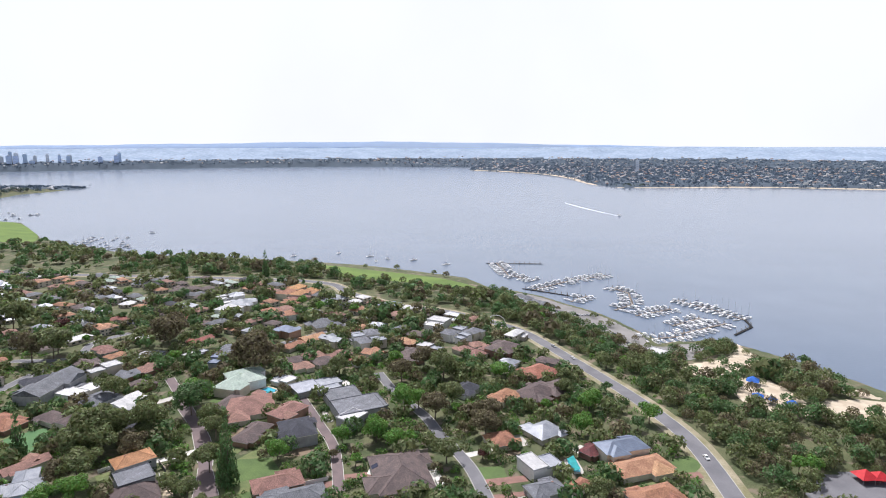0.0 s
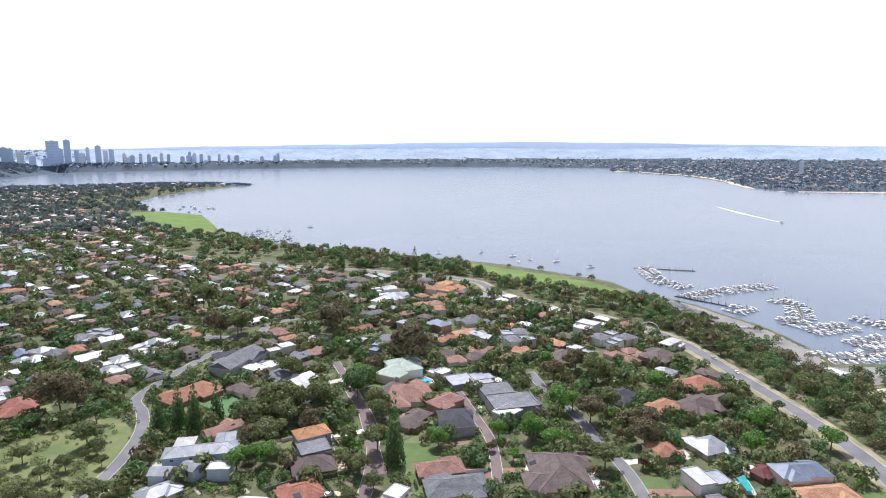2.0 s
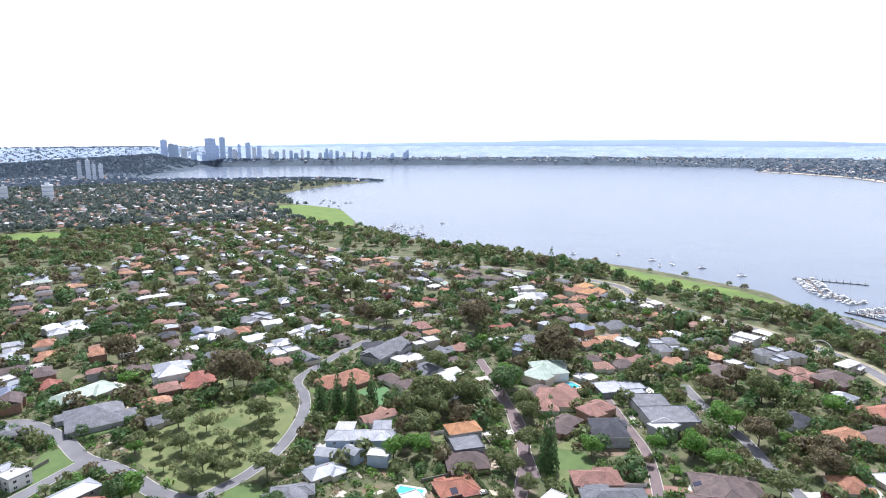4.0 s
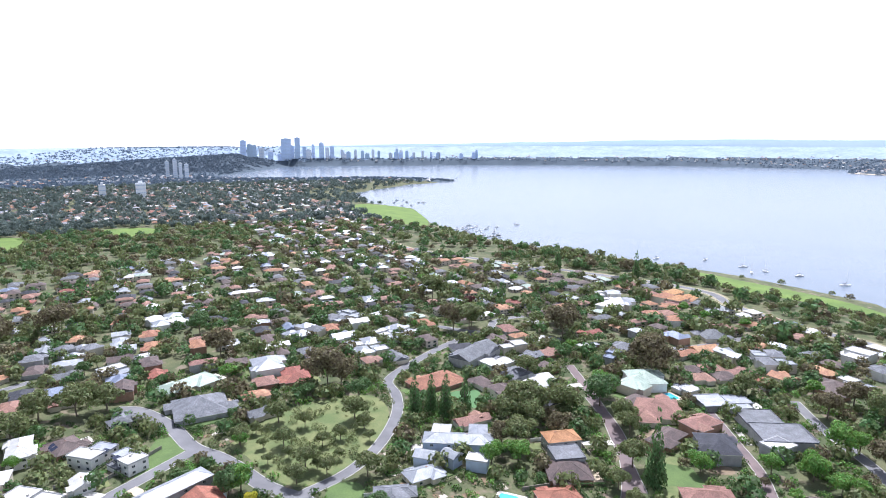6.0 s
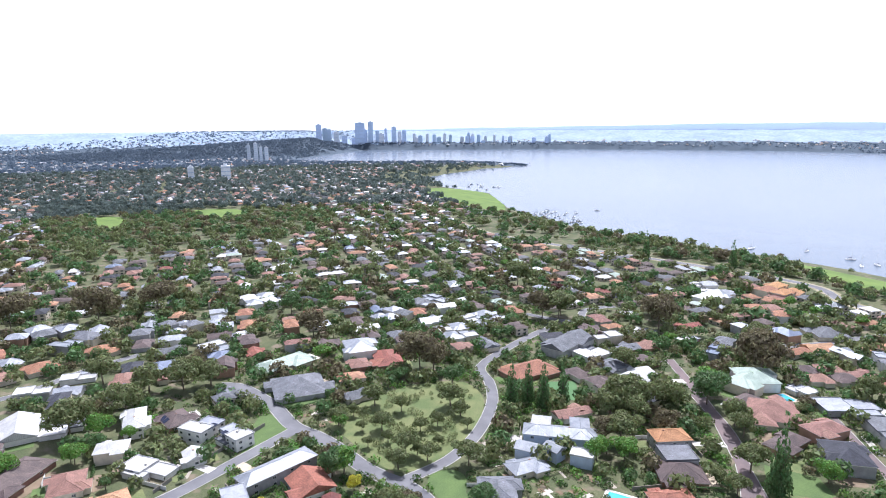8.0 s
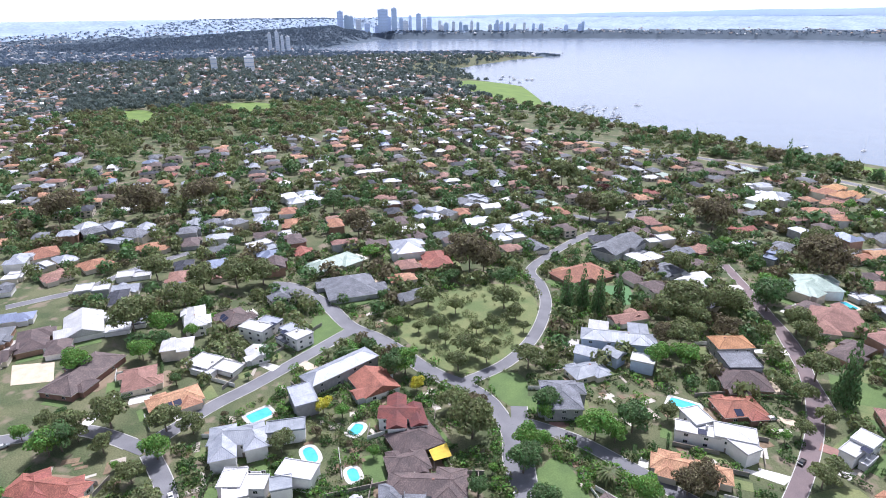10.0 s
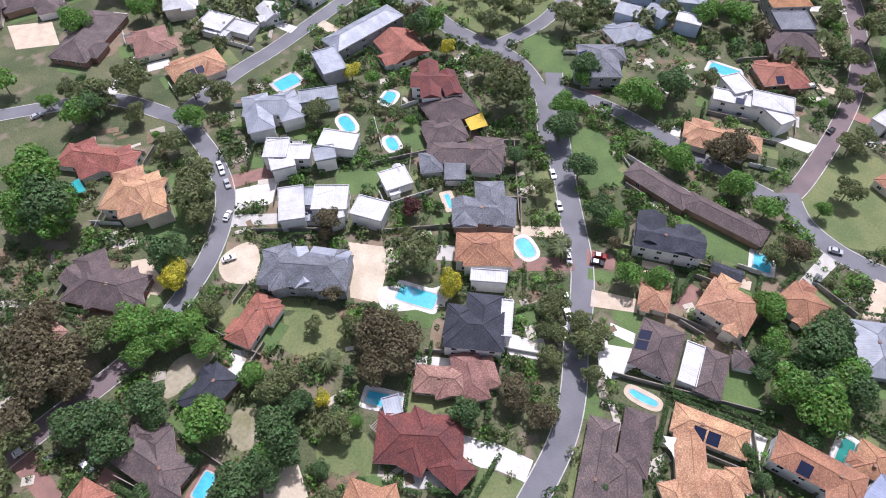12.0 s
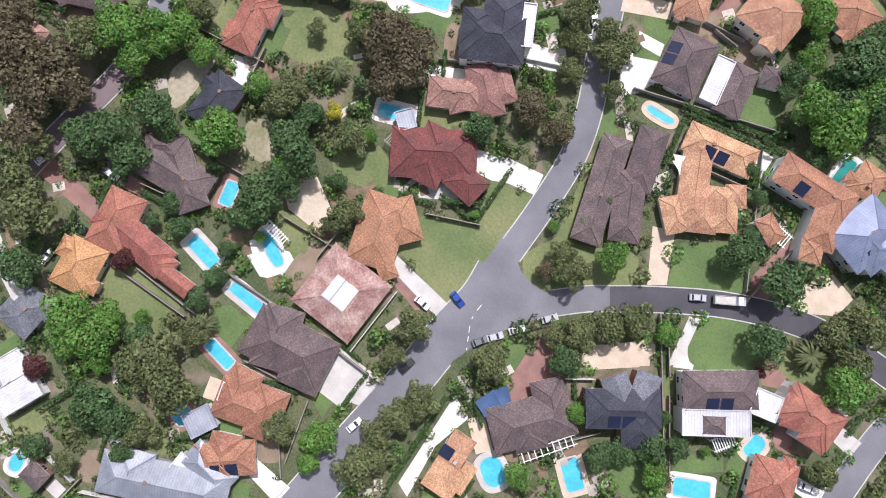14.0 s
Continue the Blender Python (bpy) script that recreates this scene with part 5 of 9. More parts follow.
patch('lawn', [(-145.9, -22.1), (-137.5, -30.7), (-129.8, -26.0), (-129.0, -15.5), (-130.4, -6.8), (-135.0, -10.7), (-142.1, -13.9)], DRYLAWN, 'dry patchy garden lawn', True)
patch('lawn', [(-200.1, -81.6), (-195.2, -90.0), (-188.4, -90.9), (-181.2, -85.7), (-179.4, -77.4), (-186.0, -76.3), (-196.2, -77.2)], DRYLAWN, 'dry patchy garden lawn', True)
patch('soil_patch', [(-199.1, -28.8), (-195.6, -34.9), (-190.2, -35.3), (-186.8, -33.4), (-189.8, -27.9), (-194.5, -24.9)], SANDVERGE, 'dry sandy garden ground', True)
patch('soil_patch', [(-223.5, -33.5), (-223.2, -27.0), (-217.4, -22.1), (-216.1, -28.1), (-215.2, -34.6), (-217.1, -39.3)], SANDVERGE, 'dry sandy garden ground', True)
patch('lawn', [(-209.3, -1.5), (-205.2, -8.4), (-199.0, -6.1), (-193.8, -0.6), (-197.9, 6.3), (-205.7, 5.9)], DRYLAWN, 'dry patchy garden lawn', True)
patch('lawn', [(-177.2, -16.0), (-173.3, -23.8), (-164.6, -22.3), (-158.3, -15.8), (-163.4, -12.2), (-172.5, -11.0)], DRYLAWN, 'dry patchy garden lawn', True)
patch('lawn', [(-57.3, -23.2), (-54.6, -26.5), (-45.1, -17.4), (-48.2, -13.5)], LAWN, 'watered green garden lawn', False)
patch('lawn', [(-70.4, -32.5), (-64.4, -38.6), (-57.7, -36.5), (-60.8, -28.1)], LAWN, 'watered green garden lawn', True)
patch('lawn', [(-74.0, 9.3), (-69.4, -1.2), (-60.1, 3.8), (-56.5, 13.6), (-60.8, 17.7)], LAWN, 'watered green garden lawn', True)
patch('paving', [(-76.7, 7.9), (-74.0, 9.3), (-71.0, -2.7), (-72.9, -6.2)], CONCRETE, 'grey concrete drive', False)
patch('paving', [(-103.2, -20.6), (-99.8, -29.3), (-92.0, -28.3), (-93.1, -23.5), (-99.4, -19.3)], REDPAVE, 'red brick paved drive', True)
patch('paving', [(-92.9, -15.7), (-90.2, -20.1), (-76.5, -8.9), (-80.0, -4.6)], SANDPAVE, 'sandy paved drive', False)
patch('lawn', [(-122.0, 33.7), (-126.6, 35.8), (-133.2, 35.3), (-128.3, 28.3), (-123.9, 30.1)], LAWN, 'watered green garden lawn', False)
patch('lawn', [(-52.6, 17.0), (-51.0, 12.6), (-42.4, 12.4), (-33.0, 14.7), (-37.8, 25.8)], DRYLAWN, 'dry patchy garden lawn', True)
patch('lawn', [(-171.9, -70.9), (-169.1, -77.3), (-162.2, -76.1), (-163.3, -68.4), (-169.6, -68.0)], LAWN, 'watered green garden lawn', False)
patch('lawn', [(-138.7, -72.1), (-138.0, -65.9), (-133.3, -65.6), (-132.4, -74.4)], LAWN, 'watered green garden lawn', False)
patch('paving', [(-142.2, -58.9), (-138.3, -69.9), (-131.0, -69.4), (-128.5, -63.4), (-136.4, -58.8)], CONCRETE, 'grey concrete drive', False)
patch('lawn', [(-102.3, 64.1), (-99.1, 57.6), (-90.2, 61.1), (-93.2, 69.9), (-100.8, 69.5)], LAWN, 'watered green garden lawn', False)
patch('lawn', [(-177.6, -41.5), (-171.7, -50.3), (-163.9, -45.6), (-165.7, -39.1), (-173.2, -39.7)], DRYLAWN, 'dry patchy garden lawn', False)
patch('lawn', [(-242.8, 48.8), (-232.5, 43.3), (-223.5, 50.8), (-232.1, 59.5)], LAWN, 'watered green garden lawn', False)
patch('lawn', [(-185.1, 117.4), (-177.3, 108.5), (-163.9, 105.3), (-160.6, 111.5), (-173.8, 122.8), (-184.6, 126.8)], LAWN, 'watered green garden lawn', True)
patch('lawn', [(-208.8, -5.1), (-202.1, -8.5), (-189.9, -2.7), (-190.1, 5.9), (-201.8, 10.1), (-209.4, 3.8)], DRYLAWN, 'dry patchy garden lawn', True)
patch('sand_bank', [(-216.0, 30.4), (-200.7, 16.0), (-192.9, 20.0), (-203.2, 38.0)], SAND, 'bare pale sand of a building site', False)
patch('sand_bank', [(-242.7, -0.3), (-234.9, -4.7), (-227.6, 1.3), (-234.8, 9.0), (-241.2, 9.4)], SAND, 'bare pale sand of a building site', True)
patch('paving', [(-135.5, 59.2), (-133.7, 56.0), (-126.8, 57.3), (-128.0, 60.7)], WHITEPAVE, 'white paved drive and terrace', False)
patch('lawn', [(-137.8, 64.4), (-135.7, 60.6), (-128.2, 61.7), (-130.9, 67.7)], LAWN, 'watered green garden lawn', False)
patch('paving', [(-131.8, 52.0), (-129.4, 47.6), (-122.9, 49.9), (-124.4, 53.8)], WHITEPAVE, 'white paved drive and terrace', False)
patch('lawn', [(-126.9, 105.6), (-123.5, 99.8), (-114.5, 104.5), (-117.2, 109.3)], LAWN, 'watered green garden lawn', False)
patch('paving', [(-155.3, 77.7), (-152.0, 72.1), (-144.2, 75.8), (-146.4, 80.9)], REDPAVE, 'red brick paved drive', False)
patch('lawn', [(-151.0, 71.5), (-148.9, 67.9), (-141.6, 71.3), (-143.7, 74.9)], LAWN, 'watered green garden lawn', False)
patch('paving', [(-156.8, 36.9), (-152.8, 31.4), (-144.6, 36.0), (-148.5, 40.4)], WHITEPAVE, 'white paved drive and terrace', False)
patch('lawn', [(-160.7, 46.6), (-157.6, 40.8), (-151.0, 44.0), (-154.6, 49.3)], LAWN, 'watered green garden lawn', False)
patch('lawn', [(-185.2, 25.1), (-182.0, 20.6), (-174.0, 24.9), (-176.9, 29.6)], LAWN, 'watered green garden lawn', False)
patch('paving', [(-195.7, 25.2), (-191.6, 19.8), (-185.8, 22.2), (-177.5, 32.8), (-181.2, 35.9)], WHITEPAVE, 'white paved drive and terrace', True)
patch('lawn', [(-187.5, 94.6), (-176.4, 80.0), (-169.8, 83.8), (-182.0, 100.9)], DRYLAWN, 'dry patchy garden lawn', False)
patch('lawn', [(-284.5, 9.0), (-266.5, -5.5), (-253.9, -1.0), (-266.9, 13.2), (-282.3, 17.9)], LAWN, 'watered green garden lawn', True)
patch('paving', [(-263.6, -19.1), (-257.6, -23.5), (-245.7, -23.9), (-247.1, -17.4), (-260.5, -15.1)], SANDPAVE, 'sandy paved drive', False)
patch('lawn', [(-262.1, 57.8), (-267.5, 55.4), (-267.2, 49.6), (-256.3, 52.6)], LAWN, 'watered green garden lawn', False)
patch('lawn', [(-240.3, 80.0), (-232.2, 74.5), (-227.5, 80.3), (-235.7, 87.9)], LAWN, 'watered green garden lawn', False)

# ---- houses of the near suburb ----
house(-259.2, -48.7, 12.2, 6.0, 6, 'rose', 1, 'cream', 'hip')
house(-207.7, -30.3, 14.5, 9.8, 95, 'charcoal', 1, 'brick', 'hip')
house(-203.6, -51.6, 21.6, 10.4, 10, 'brown', 1, 'brick', 'hip', wings=[(-200.9, -50.8, 18.9, 8.6, -30, 'hip', 'brown'), (-210.0, -48.3, 10.2, 7.3, 37, 'hip', 'brown')])
house(-206.0, -70.6, 15.9, 10.6, -74, 'red', 1, 'cream', 'hip', wings=[(-199.8, -71.1, 23.0, 8.5, 1, 'hip', 'red'), (-189.2, -71.0, 5.7, 5.8, 1, 'hip', 'red')])
house(-183.9, -72.1, 9.4, 4.6, 3, 'red', 1, 'cream', 'gable')
house(-205.1, -85.4, 13.3, 10.8, -76, 'orange', 1, 'cream', 'hip')
house(-152.8, -28.2, 19.2, 12.3, -67, 'terracotta', 1, 'cream', 'hip', wings=[(-150.1, -22.5, 12.1, 8.8, -35, 'hip', 'terracotta'), (-145.0, -34.4, 6.1, 4.9, -28, 'hip', 'terracotta')])
courtyard_house(-149.5, -46.7, 18.6, 18.6, 3)
house(-150.3, -65.8, 22.8, 13.8, 13, 'brown', 1, 'cream', 'hip', wings=[(-154.4, -66.0, 16.3, 10.2, -66, 'hip', 'brown'), (-144.4, -65.9, 13.8, 11.2, -73, 'hip', 'brown')])
house(-148.8, -83.5, 16.6, 10.5, 21, 'terracotta', 1, 'white', 'hip', wings=[(-153.0, -82.0, 11.7, 8.3, -77, 'hip', 'terracotta'), (-143.8, -82.0, 13.4, 8.4, -70, 'hip', 'terracotta'), (-152.8, -83.7, 8.4, 5.4, 21, 'flat', 'white')])
house(-144.1, -97.0, 15.5, 8.7, 45, 'terracotta', 1, 'white', 'hip', wings=[(-145.2, -96.8, 11.3, 8.2, -62, 'hip', 'terracotta'), (-155.3, -94.1, 7.8, 7.0, 67, 'flat', 'metal'), (-150.6, -105.0, 6.5, 5.6, 2, 'flat', 'white')])
house(-151.8, -111.3, 33.0, 10.7, 29, 'metal', 1, 'grey', 'hip', wings=[(-159.7, -114.6, 11.4, 9.5, -65, 'hip', 'metal'), (-145.6, -101.6, 13.9, 7.9, -3, 'hip', 'metal')])
house(-207.1, -102.6, 11.4, 8.8, 90, 'slate', 1, 'grey', 'hip')
house(-197.8, -117.9, 14.9, 12.8, -18, 'white', 1, 'white', 'flat')
house(-177.6, -130.9, 6.1, 5.3, -2, 'brown', 1, 'brick', 'hip')
house(-161.2, 12.4, 15.3, 8.3, 34, 'rose', 1, 'cream', 'hip', wings=[(-156.2, 18.2, 14.9, 8.5, -38, 'hip', 'rose'), (-160.4, 12.4, 8.6, 7.0, -35, 'hip', 'rose'), (-153.1, 22.2, 9.4, 5.5, -36, 'hip', 'rose')])
house(-155.3, -3.6, 22.8, 13.5, 37, 'maroon', 1, 'brick', 'hip', wings=[(-155.4, -4.2, 15.9, 10.4, -77, 'hip', 'maroon'), (-143.9, -4.0, 9.8, 8.2, -2, 'hip', 'maroon'), (-166.8, -1.6, 5.4, 5.9, 57, 'flat', 'metal')])
house(-120.8, 58.7, 16.5, 12.5, -77, 'brown', 1, 'white', 'hip', wings=[(-105.8, 61.7, 14.6, 7.7, -76, 'hip', 'brown'), (-100.3, 71.0, 6.2, 5.7, 26, 'hip', 'brown'), (-111.3, 60.5, 13.7, 5.7, -75, 'flat', 'white')])
house(-116.0, 17.9, 29.5, 8.0, -68, 'brown', 1, 'brick', 'hip', wings=[(-112.2, 31.6, 17.3, 8.1, -69, 'hip', 'brown'), (-107.9, 18.9, 19.1, 8.3, -58, 'hip', 'brown'), (-110.4, 21.9, 7.9, 6.7, 24, 'hip', 'brown')])
house(-98.9, 46.4, 19.5, 8.5, 16, 'tan', 1, 'cream', 'hip', wings=[(-99.0, 35.8, 23.4, 8.0, -59, 'hip', 'tan'), (-92.8, 31.0, 12.9, 8.3, -56, 'hip', 'tan'), (-88.2, 34.6, 12.2, 7.4, -54, 'hip', 'tan'), (-88.0, 39.5, 6.3, 5.6, -52, 'hip', 'tan'), (-97.3, 25.2, 10.0, 6.4, -38, 'hip', 'tan')], solar=2)
house(-74.6, 53.2, 21.5, 9.0, 7, 'terracotta', 2, 'white', 'hip', wings=[(-67.1, 49.0, 16.2, 8.4, -73, 'hip', 'terracotta'), (-65.4, 39.8, 5.9, 6.3, 26, 'hip', 'terracotta'), (-76.8, 37.2, 7.4, 5.2, -22, 'hip', 'terracotta')])
house(-64.0, 65.2, 9.4, 8.1, -86, 'terracotta', 1, 'white', 'hip')
house(-57.6, 52.3, 17.0, 13.6, 78, 'blue', 2, 'grey', 'hip', wings=[(-55.2, 50.5, 13.1, 10.0, -11, 'hip', 'blue'), (-50.4, 52.6, 12.3, 10.0, 4, 'hip', 'blue')])
house(-91.6, -39.6, 21.8, 11.9, 55, 'brown', 1, 'brick', 'hip', wings=[(-90.0, -33.4, 14.0, 8.6, -37, 'hip', 'brown'), (-90.4, -42.2, 9.3, 8.4, -36, 'hip', 'brown')])
# the two slate gables paint sunlit slopes onto the charcoal roof
house(-76.8, -22.2, 18.8, 10.0, 40, 'charcoal', 2, 'brick', 'hip', wings=[(-71.0, -23.0, 10.7, 9.2, -51, 'hip', 'charcoal'), (-79.4, -20.2, 10.6, 7.0, -31, 'gable', 'slate'), (-75.2, -16.3, 11.3, 6.5, -70, 'gable', 'slate')])
house(-61.0, -2.8, 19.1, 10.1, 41, 'brown', 2, 'white', 'hip', wings=[(-65.2, -5.9, 7.7, 7.0, -51, 'hip', 'brown'), (-56.8, 0.8, 7.0, 6.7, -52, 'hip', 'brown'), (-57.1, -9.8, 17.8, 7.1, 39, 'flat', 'white'), (-57.1, -10.6, 7.6, 6.3, 38, 'hip', 'brown')])
house(-39.9, 7.0, 15.8, 10.3, 3, 'red', 2, 'white', 'hip', wings=[(-43.0, 6.3, 10.4, 8.0, -68, 'hip', 'red'), (-36.2, 4.8, 8.4, 7.5, -83, 'hip', 'red'), (-50.3, 1.8, 7.6, 7.3, 18, 'flat', 'white')])
house(-35.8, -11.4, 11.9, 10.9, 23, 'red', 1, 'white', 'hip')
house(-99.8, -61.1, 16.7, 10.0, -83, 'tan', 1, 'cream', 'flat')
house(-258.0, -29.9, 23.3, 14, 28, 'brown', 1, 'brick', 'hip', wings=[(-264.1, -30.2, 20.5, 10, -21, 'hip', 'brown'), (-253.2, -26.4, 14.8, 9, -26, 'hip', 'brown'), (-267.7, -33.5, 10.4, 8, 4, 'gable', 'brown')])
house(-308.4, -1.8, 28.2, 11, 31, 'red', 1, 'white', 'hip', wings=[(-311.6, -4.2, 18.9, 10, -16, 'hip', 'red'), (-300.9, 2.7, 14.4, 9, -22, 'hip', 'red')])
house(-281.4, -3.7, 18.4, 15, 36, 'tan', 2, 'cream', 'hip', wings=[(-283.0, -3.8, 21.8, 10, -28, 'hip', 'tan'), (-276.6, -0.2, 19.8, 9, -23, 'hip', 'tan')])
house(-215.6, -8.4, 17.5, 8.7, -73, 'red', 1, 'white', 'hip')
house(-233.6, 33.4, 23.4, 12, 40, 'white', 2, 'white', 'flat', wings=[(-237.9, 27.0, 14.8, 9, -40, 'flat', 'white'), (-227.4, 34.0, 12.8, 8, -30, 'flat', 'white'), (-216.7, 42.0, 11.6, 9, 22, 'flat', 'white')])
house(-215.0, 12.2, 27.4, 13, 35, 'slate', 2, 'grey', 'hip', wings=[(-221.8, 8.1, 15.8, 9, -33, 'hip', 'slate'), (-216.8, 12.1, 14.0, 7, -30, 'gable', 'metal'), (-209.2, 17.1, 14.9, 9, -49, 'hip', 'slate'), (-212.6, 20.0, 12.4, 7, 30, 'gable', 'metal')])
house(-209.8, 83.4, 28.2, 11, 37, 'brown', 1, 'white', 'hip', wings=[(-203.6, 87.9, 17.4, 11, -56, 'hip', 'brown'), (-209.8, 77.2, 16.8, 8, -50, 'flat', 'slate'), (-216.7, 72.2, 9.8, 8, -43, 'hip', 'slate')])
house(-187.8, 64.2, 19.2, 10, 36, 'slate', 2, 'brick', 'hip', wings=[(-189.2, 70.5, 14.8, 10, -49, 'hip', 'slate'), (-192.0, 60.2, 11.9, 8, -48, 'gable', 'slate'), (-181.8, 68.7, 11.9, 7, -56, 'gable', 'slate')])
house(-179.0, 52.7, 16.4, 11, 36, 'terracotta', 2, 'white', 'hip', wings=[(-180.0, 51.3, 12.7, 9, -48, 'hip', 'terracotta'), (-174.6, 55.8, 12.8, 9, -54, 'hip', 'terracotta'), (-171.0, 45.9, 11.6, 5, 35, 'flat', 'white')])
house(-163.2, 29.2, 17.1, 13, 34, 'charcoal', 2, 'white', 'hip', wings=[(-163.6, 33.6, 16.0, 11, -58, 'hip', 'charcoal'), (-168.4, 28.4, 10.6, 8, -59, 'hip', 'charcoal'), (-158.4, 37.8, 12.5, 4, -57, 'flat', 'white')])
house(-135.8, 92.6, 21.3, 10, 25, 'charcoal', 2, 'white', 'gable', wings=[(-142.6, 93.0, 12.9, 9, -67, 'gable', 'charcoal'), (-131.5, 95.6, 11.5, 8, -70, 'gable', 'charcoal')])
house(-150.0, 113.9, 23.8, 8.4, -5, 'brown', 1, 'brick', 'hip', wings=[(-126.5, 114.9, 27.5, 8.2, 2, 'hip', 'brown')])
house(-143.4, 148.9, 27.6, 9, 20, 'tan', 1, 'cream', 'hip', wings=[(-150.6, 146.0, 15.1, 8, -73, 'hip', 'tan'), (-138.2, 149.4, 13.2, 9, -77, 'hip', 'tan')])
house(-129.6, 73.2, 9.3, 9.2, 22, 'tan', 1, 'cream', 'hip')
house(-111.4, 82.4, 15.3, 13.5, 1, 'tan', 2, 'cream', 'hip')
house(-94.9, 99.0, 12.2, 11.6, -13, 'terracotta', 1, 'white', 'hip')
house(-73.6, 97.8, 18.0, 11.1, -59, 'metal', 1, 'grey', 'hip')
house(-117.0, 95.5, 9.5, 4.5, 15, 'charcoal', 1, 'brick', 'gable')
house(-142.6, 172.4, 29.9, 11, 20, 'white', 2, 'white', 'flat', wings=[(-151.3, 176.4, 11.2, 9, -33, 'flat', 'white'), (-133.9, 171.1, 14.3, 8, -26, 'flat', 'white')])
house(-257.8, 42.8, 17.2, 11, 40, 'white', 2, 'white', 'flat', wings=[(-257.6, 39.4, 15.0, 9, -32, 'flat', 'white'), (-247.1, 57.4, 14.0, 9, 28, 'flat', 'white'), (-246.2, 49.7, 7.4, 8, -35, 'flat', 'metal')])
house(-279.1, 54.2, 21.4, 11, 44, 'metal', 2, 'white', 'hip', wings=[(-280.2, 48.3, 20.4, 10, -32, 'hip', 'metal'), (-274.6, 58.1, 16.0, 9, -28, 'hip', 'metal'), (-270.2, 69.2, 15.3, 8, 52, 'flat', 'metal')])
house(-229.6, 98.1, 19.1, 15.4, 68, 'brown', 1, 'brick', 'hip')
house(-222.6, 86.9, 15.7, 11.2, 58, 'brown', 1, 'brick', 'hip')
house(-242.5, 103.4, 16.8, 9, 39, 'maroon', 2, 'white', 'gable', wings=[(-243.6, 103.0, 21.7, 8, -46, 'gable', 'maroon'), (-236.2, 106.5, 14.6, 7, -37, 'gable', 'maroon')])
house(-268.7, 114.2, 18.6, 17.0, -18, 'red', 1, 'white', 'gable')
house(-286.8, 110.6, 35.9, 11.3, 84, 'metal', 2, 'grey', 'hip', wings=[(-281.7, 86.0, 15.9, 10.5, -24, 'flat', 'metal')])
house(-220.9, 58.5, 10.3, 9.6, 63, 'white', 1, 'white', 'flat')
house(-375.5, 35.3, 34.2, 17.6, -62, 'brown', 1, 'brick', 'hip')
house(-351.7, 49.6, 19.3, 14.3, -27, 'rose', 1, 'cream', 'hip')
house(-324.0, 51.8, 21.7, 13.2, 75, 'tan', 1, 'cream', 'hip')
house(-336.6, 77.4, 26.0, 12.9, 18, 'white', 1, 'white', 'flat')
house(-382.4, 93.3, 25.0, 11.2, -27, 'white', 2, 'white', 'hip')
house(-349.1, 111.1, 18.2, 17.2, 106, 'white', 2, 'white', 'flat')
house(-329.0, 116.9, 19.7, 12.0, -1, 'white', 2, 'white', 'flat')
house(-329.5, 95.5, 11.9, 9.8, -18, 'white', 1, 'white', 'gable')
house(-371.3, 109.1, 18.9, 14.6, -8, 'brown', 1, 'brick', 'hip')
house(-424.3, 53.6, 27.5, 19.0, -21, 'white', 1, 'white', 'gable')
house(-412.7, 69.1, 22.3, 18.3, -31, 'white', 1, 'white', 'flat')
house(-427.4, 31.0, 25.3, 14.6, -20, 'brown', 1, 'brick', 'hip')
house(-352.7, 174.9, 31.7, 30.2, -31, 'slate', 1, 'grey', 'hip')
house(-389.1, 192.5, 36.3, 17.2, 87, 'green', 1, 'cream', 'hip')
house(-341.1, 239.1, 28.3, 17.7, -35, 'red', 1, 'brick', 'hip')
house(-349.3, 220.9, 15.5, 12.9, -33, 'rose', 1, 'brick', 'hip')
house(-202.1, 214.7, 36.0, 12, 27, 'metal', 2, 'paleblue', 'hip', wings=[(-212.8, 214.4, 21.2, 10, -66, 'hip', 'white'), (-195.6, 223.7, 23.0, 10, -62, 'hip', 'metal'), (-207.8, 193.0, 10.5, 9, 13, 'gable', 'metal'), (-197.4, 200.0, 9.2, 8, -9, 'gable', 'metal'), (-184.6, 203.2, 11.1, 8, 16, 'flat', 'white')])
house(-158.5, 244.0, 18.1, 12.7, 43, 'orange', 2, 'grey', 'hip', wings=[(-150.3, 229.5, 15.6, 14.0, 40, 'flat', 'slate')])
house(-145.9, 219.8, 20.9, 18.1, 33, 'brown', 1, 'brick', 'hip')
house(-141.5, 197.3, 18.9, 13.8, 46, 'red', 1, 'brick', 'hip')
house(-202.0, 182.9, 18.4, 11.3, 63, 'metal', 1, 'cream', 'hip')
house(-199.4, 154.7, 20.6, 15.9, -51, 'slate', 2, 'grey', 'hip')
house(-257.1, 278.7, 33.7, 20.4, 70, 'terracotta', 1, 'brick', 'hip')
house(-238.1, 330.0, 23.0, 18.1, 71, 'white', 1, 'white', 'flat')
house(-217.9, 316.4, 19.9, 14.8, 65, 'slate', 1, 'white', 'hip')
house(-199.0, 311.7, 19.4, 15.7, 77, 'white', 1, 'white', 'gable')
house(-257.6, 331.8, 40.7, 18.1, 87, 'slate', 2, 'grey', 'gable')
house(-337.4, 308.9, 35.4, 25.7, -30, 'white', 1, 'white', 'flat')
house(-337.5, 347.9, 33.2, 31.8, -10, 'white', 1, 'white', 'flat')
house(-366.8, 238.3, 26.1, 19.5, -32, 'metal', 2, 'white', 'hip')
house(-451.5, 180.9, 21.3, 18.7, -6, 'white', 1, 'white', 'flat')
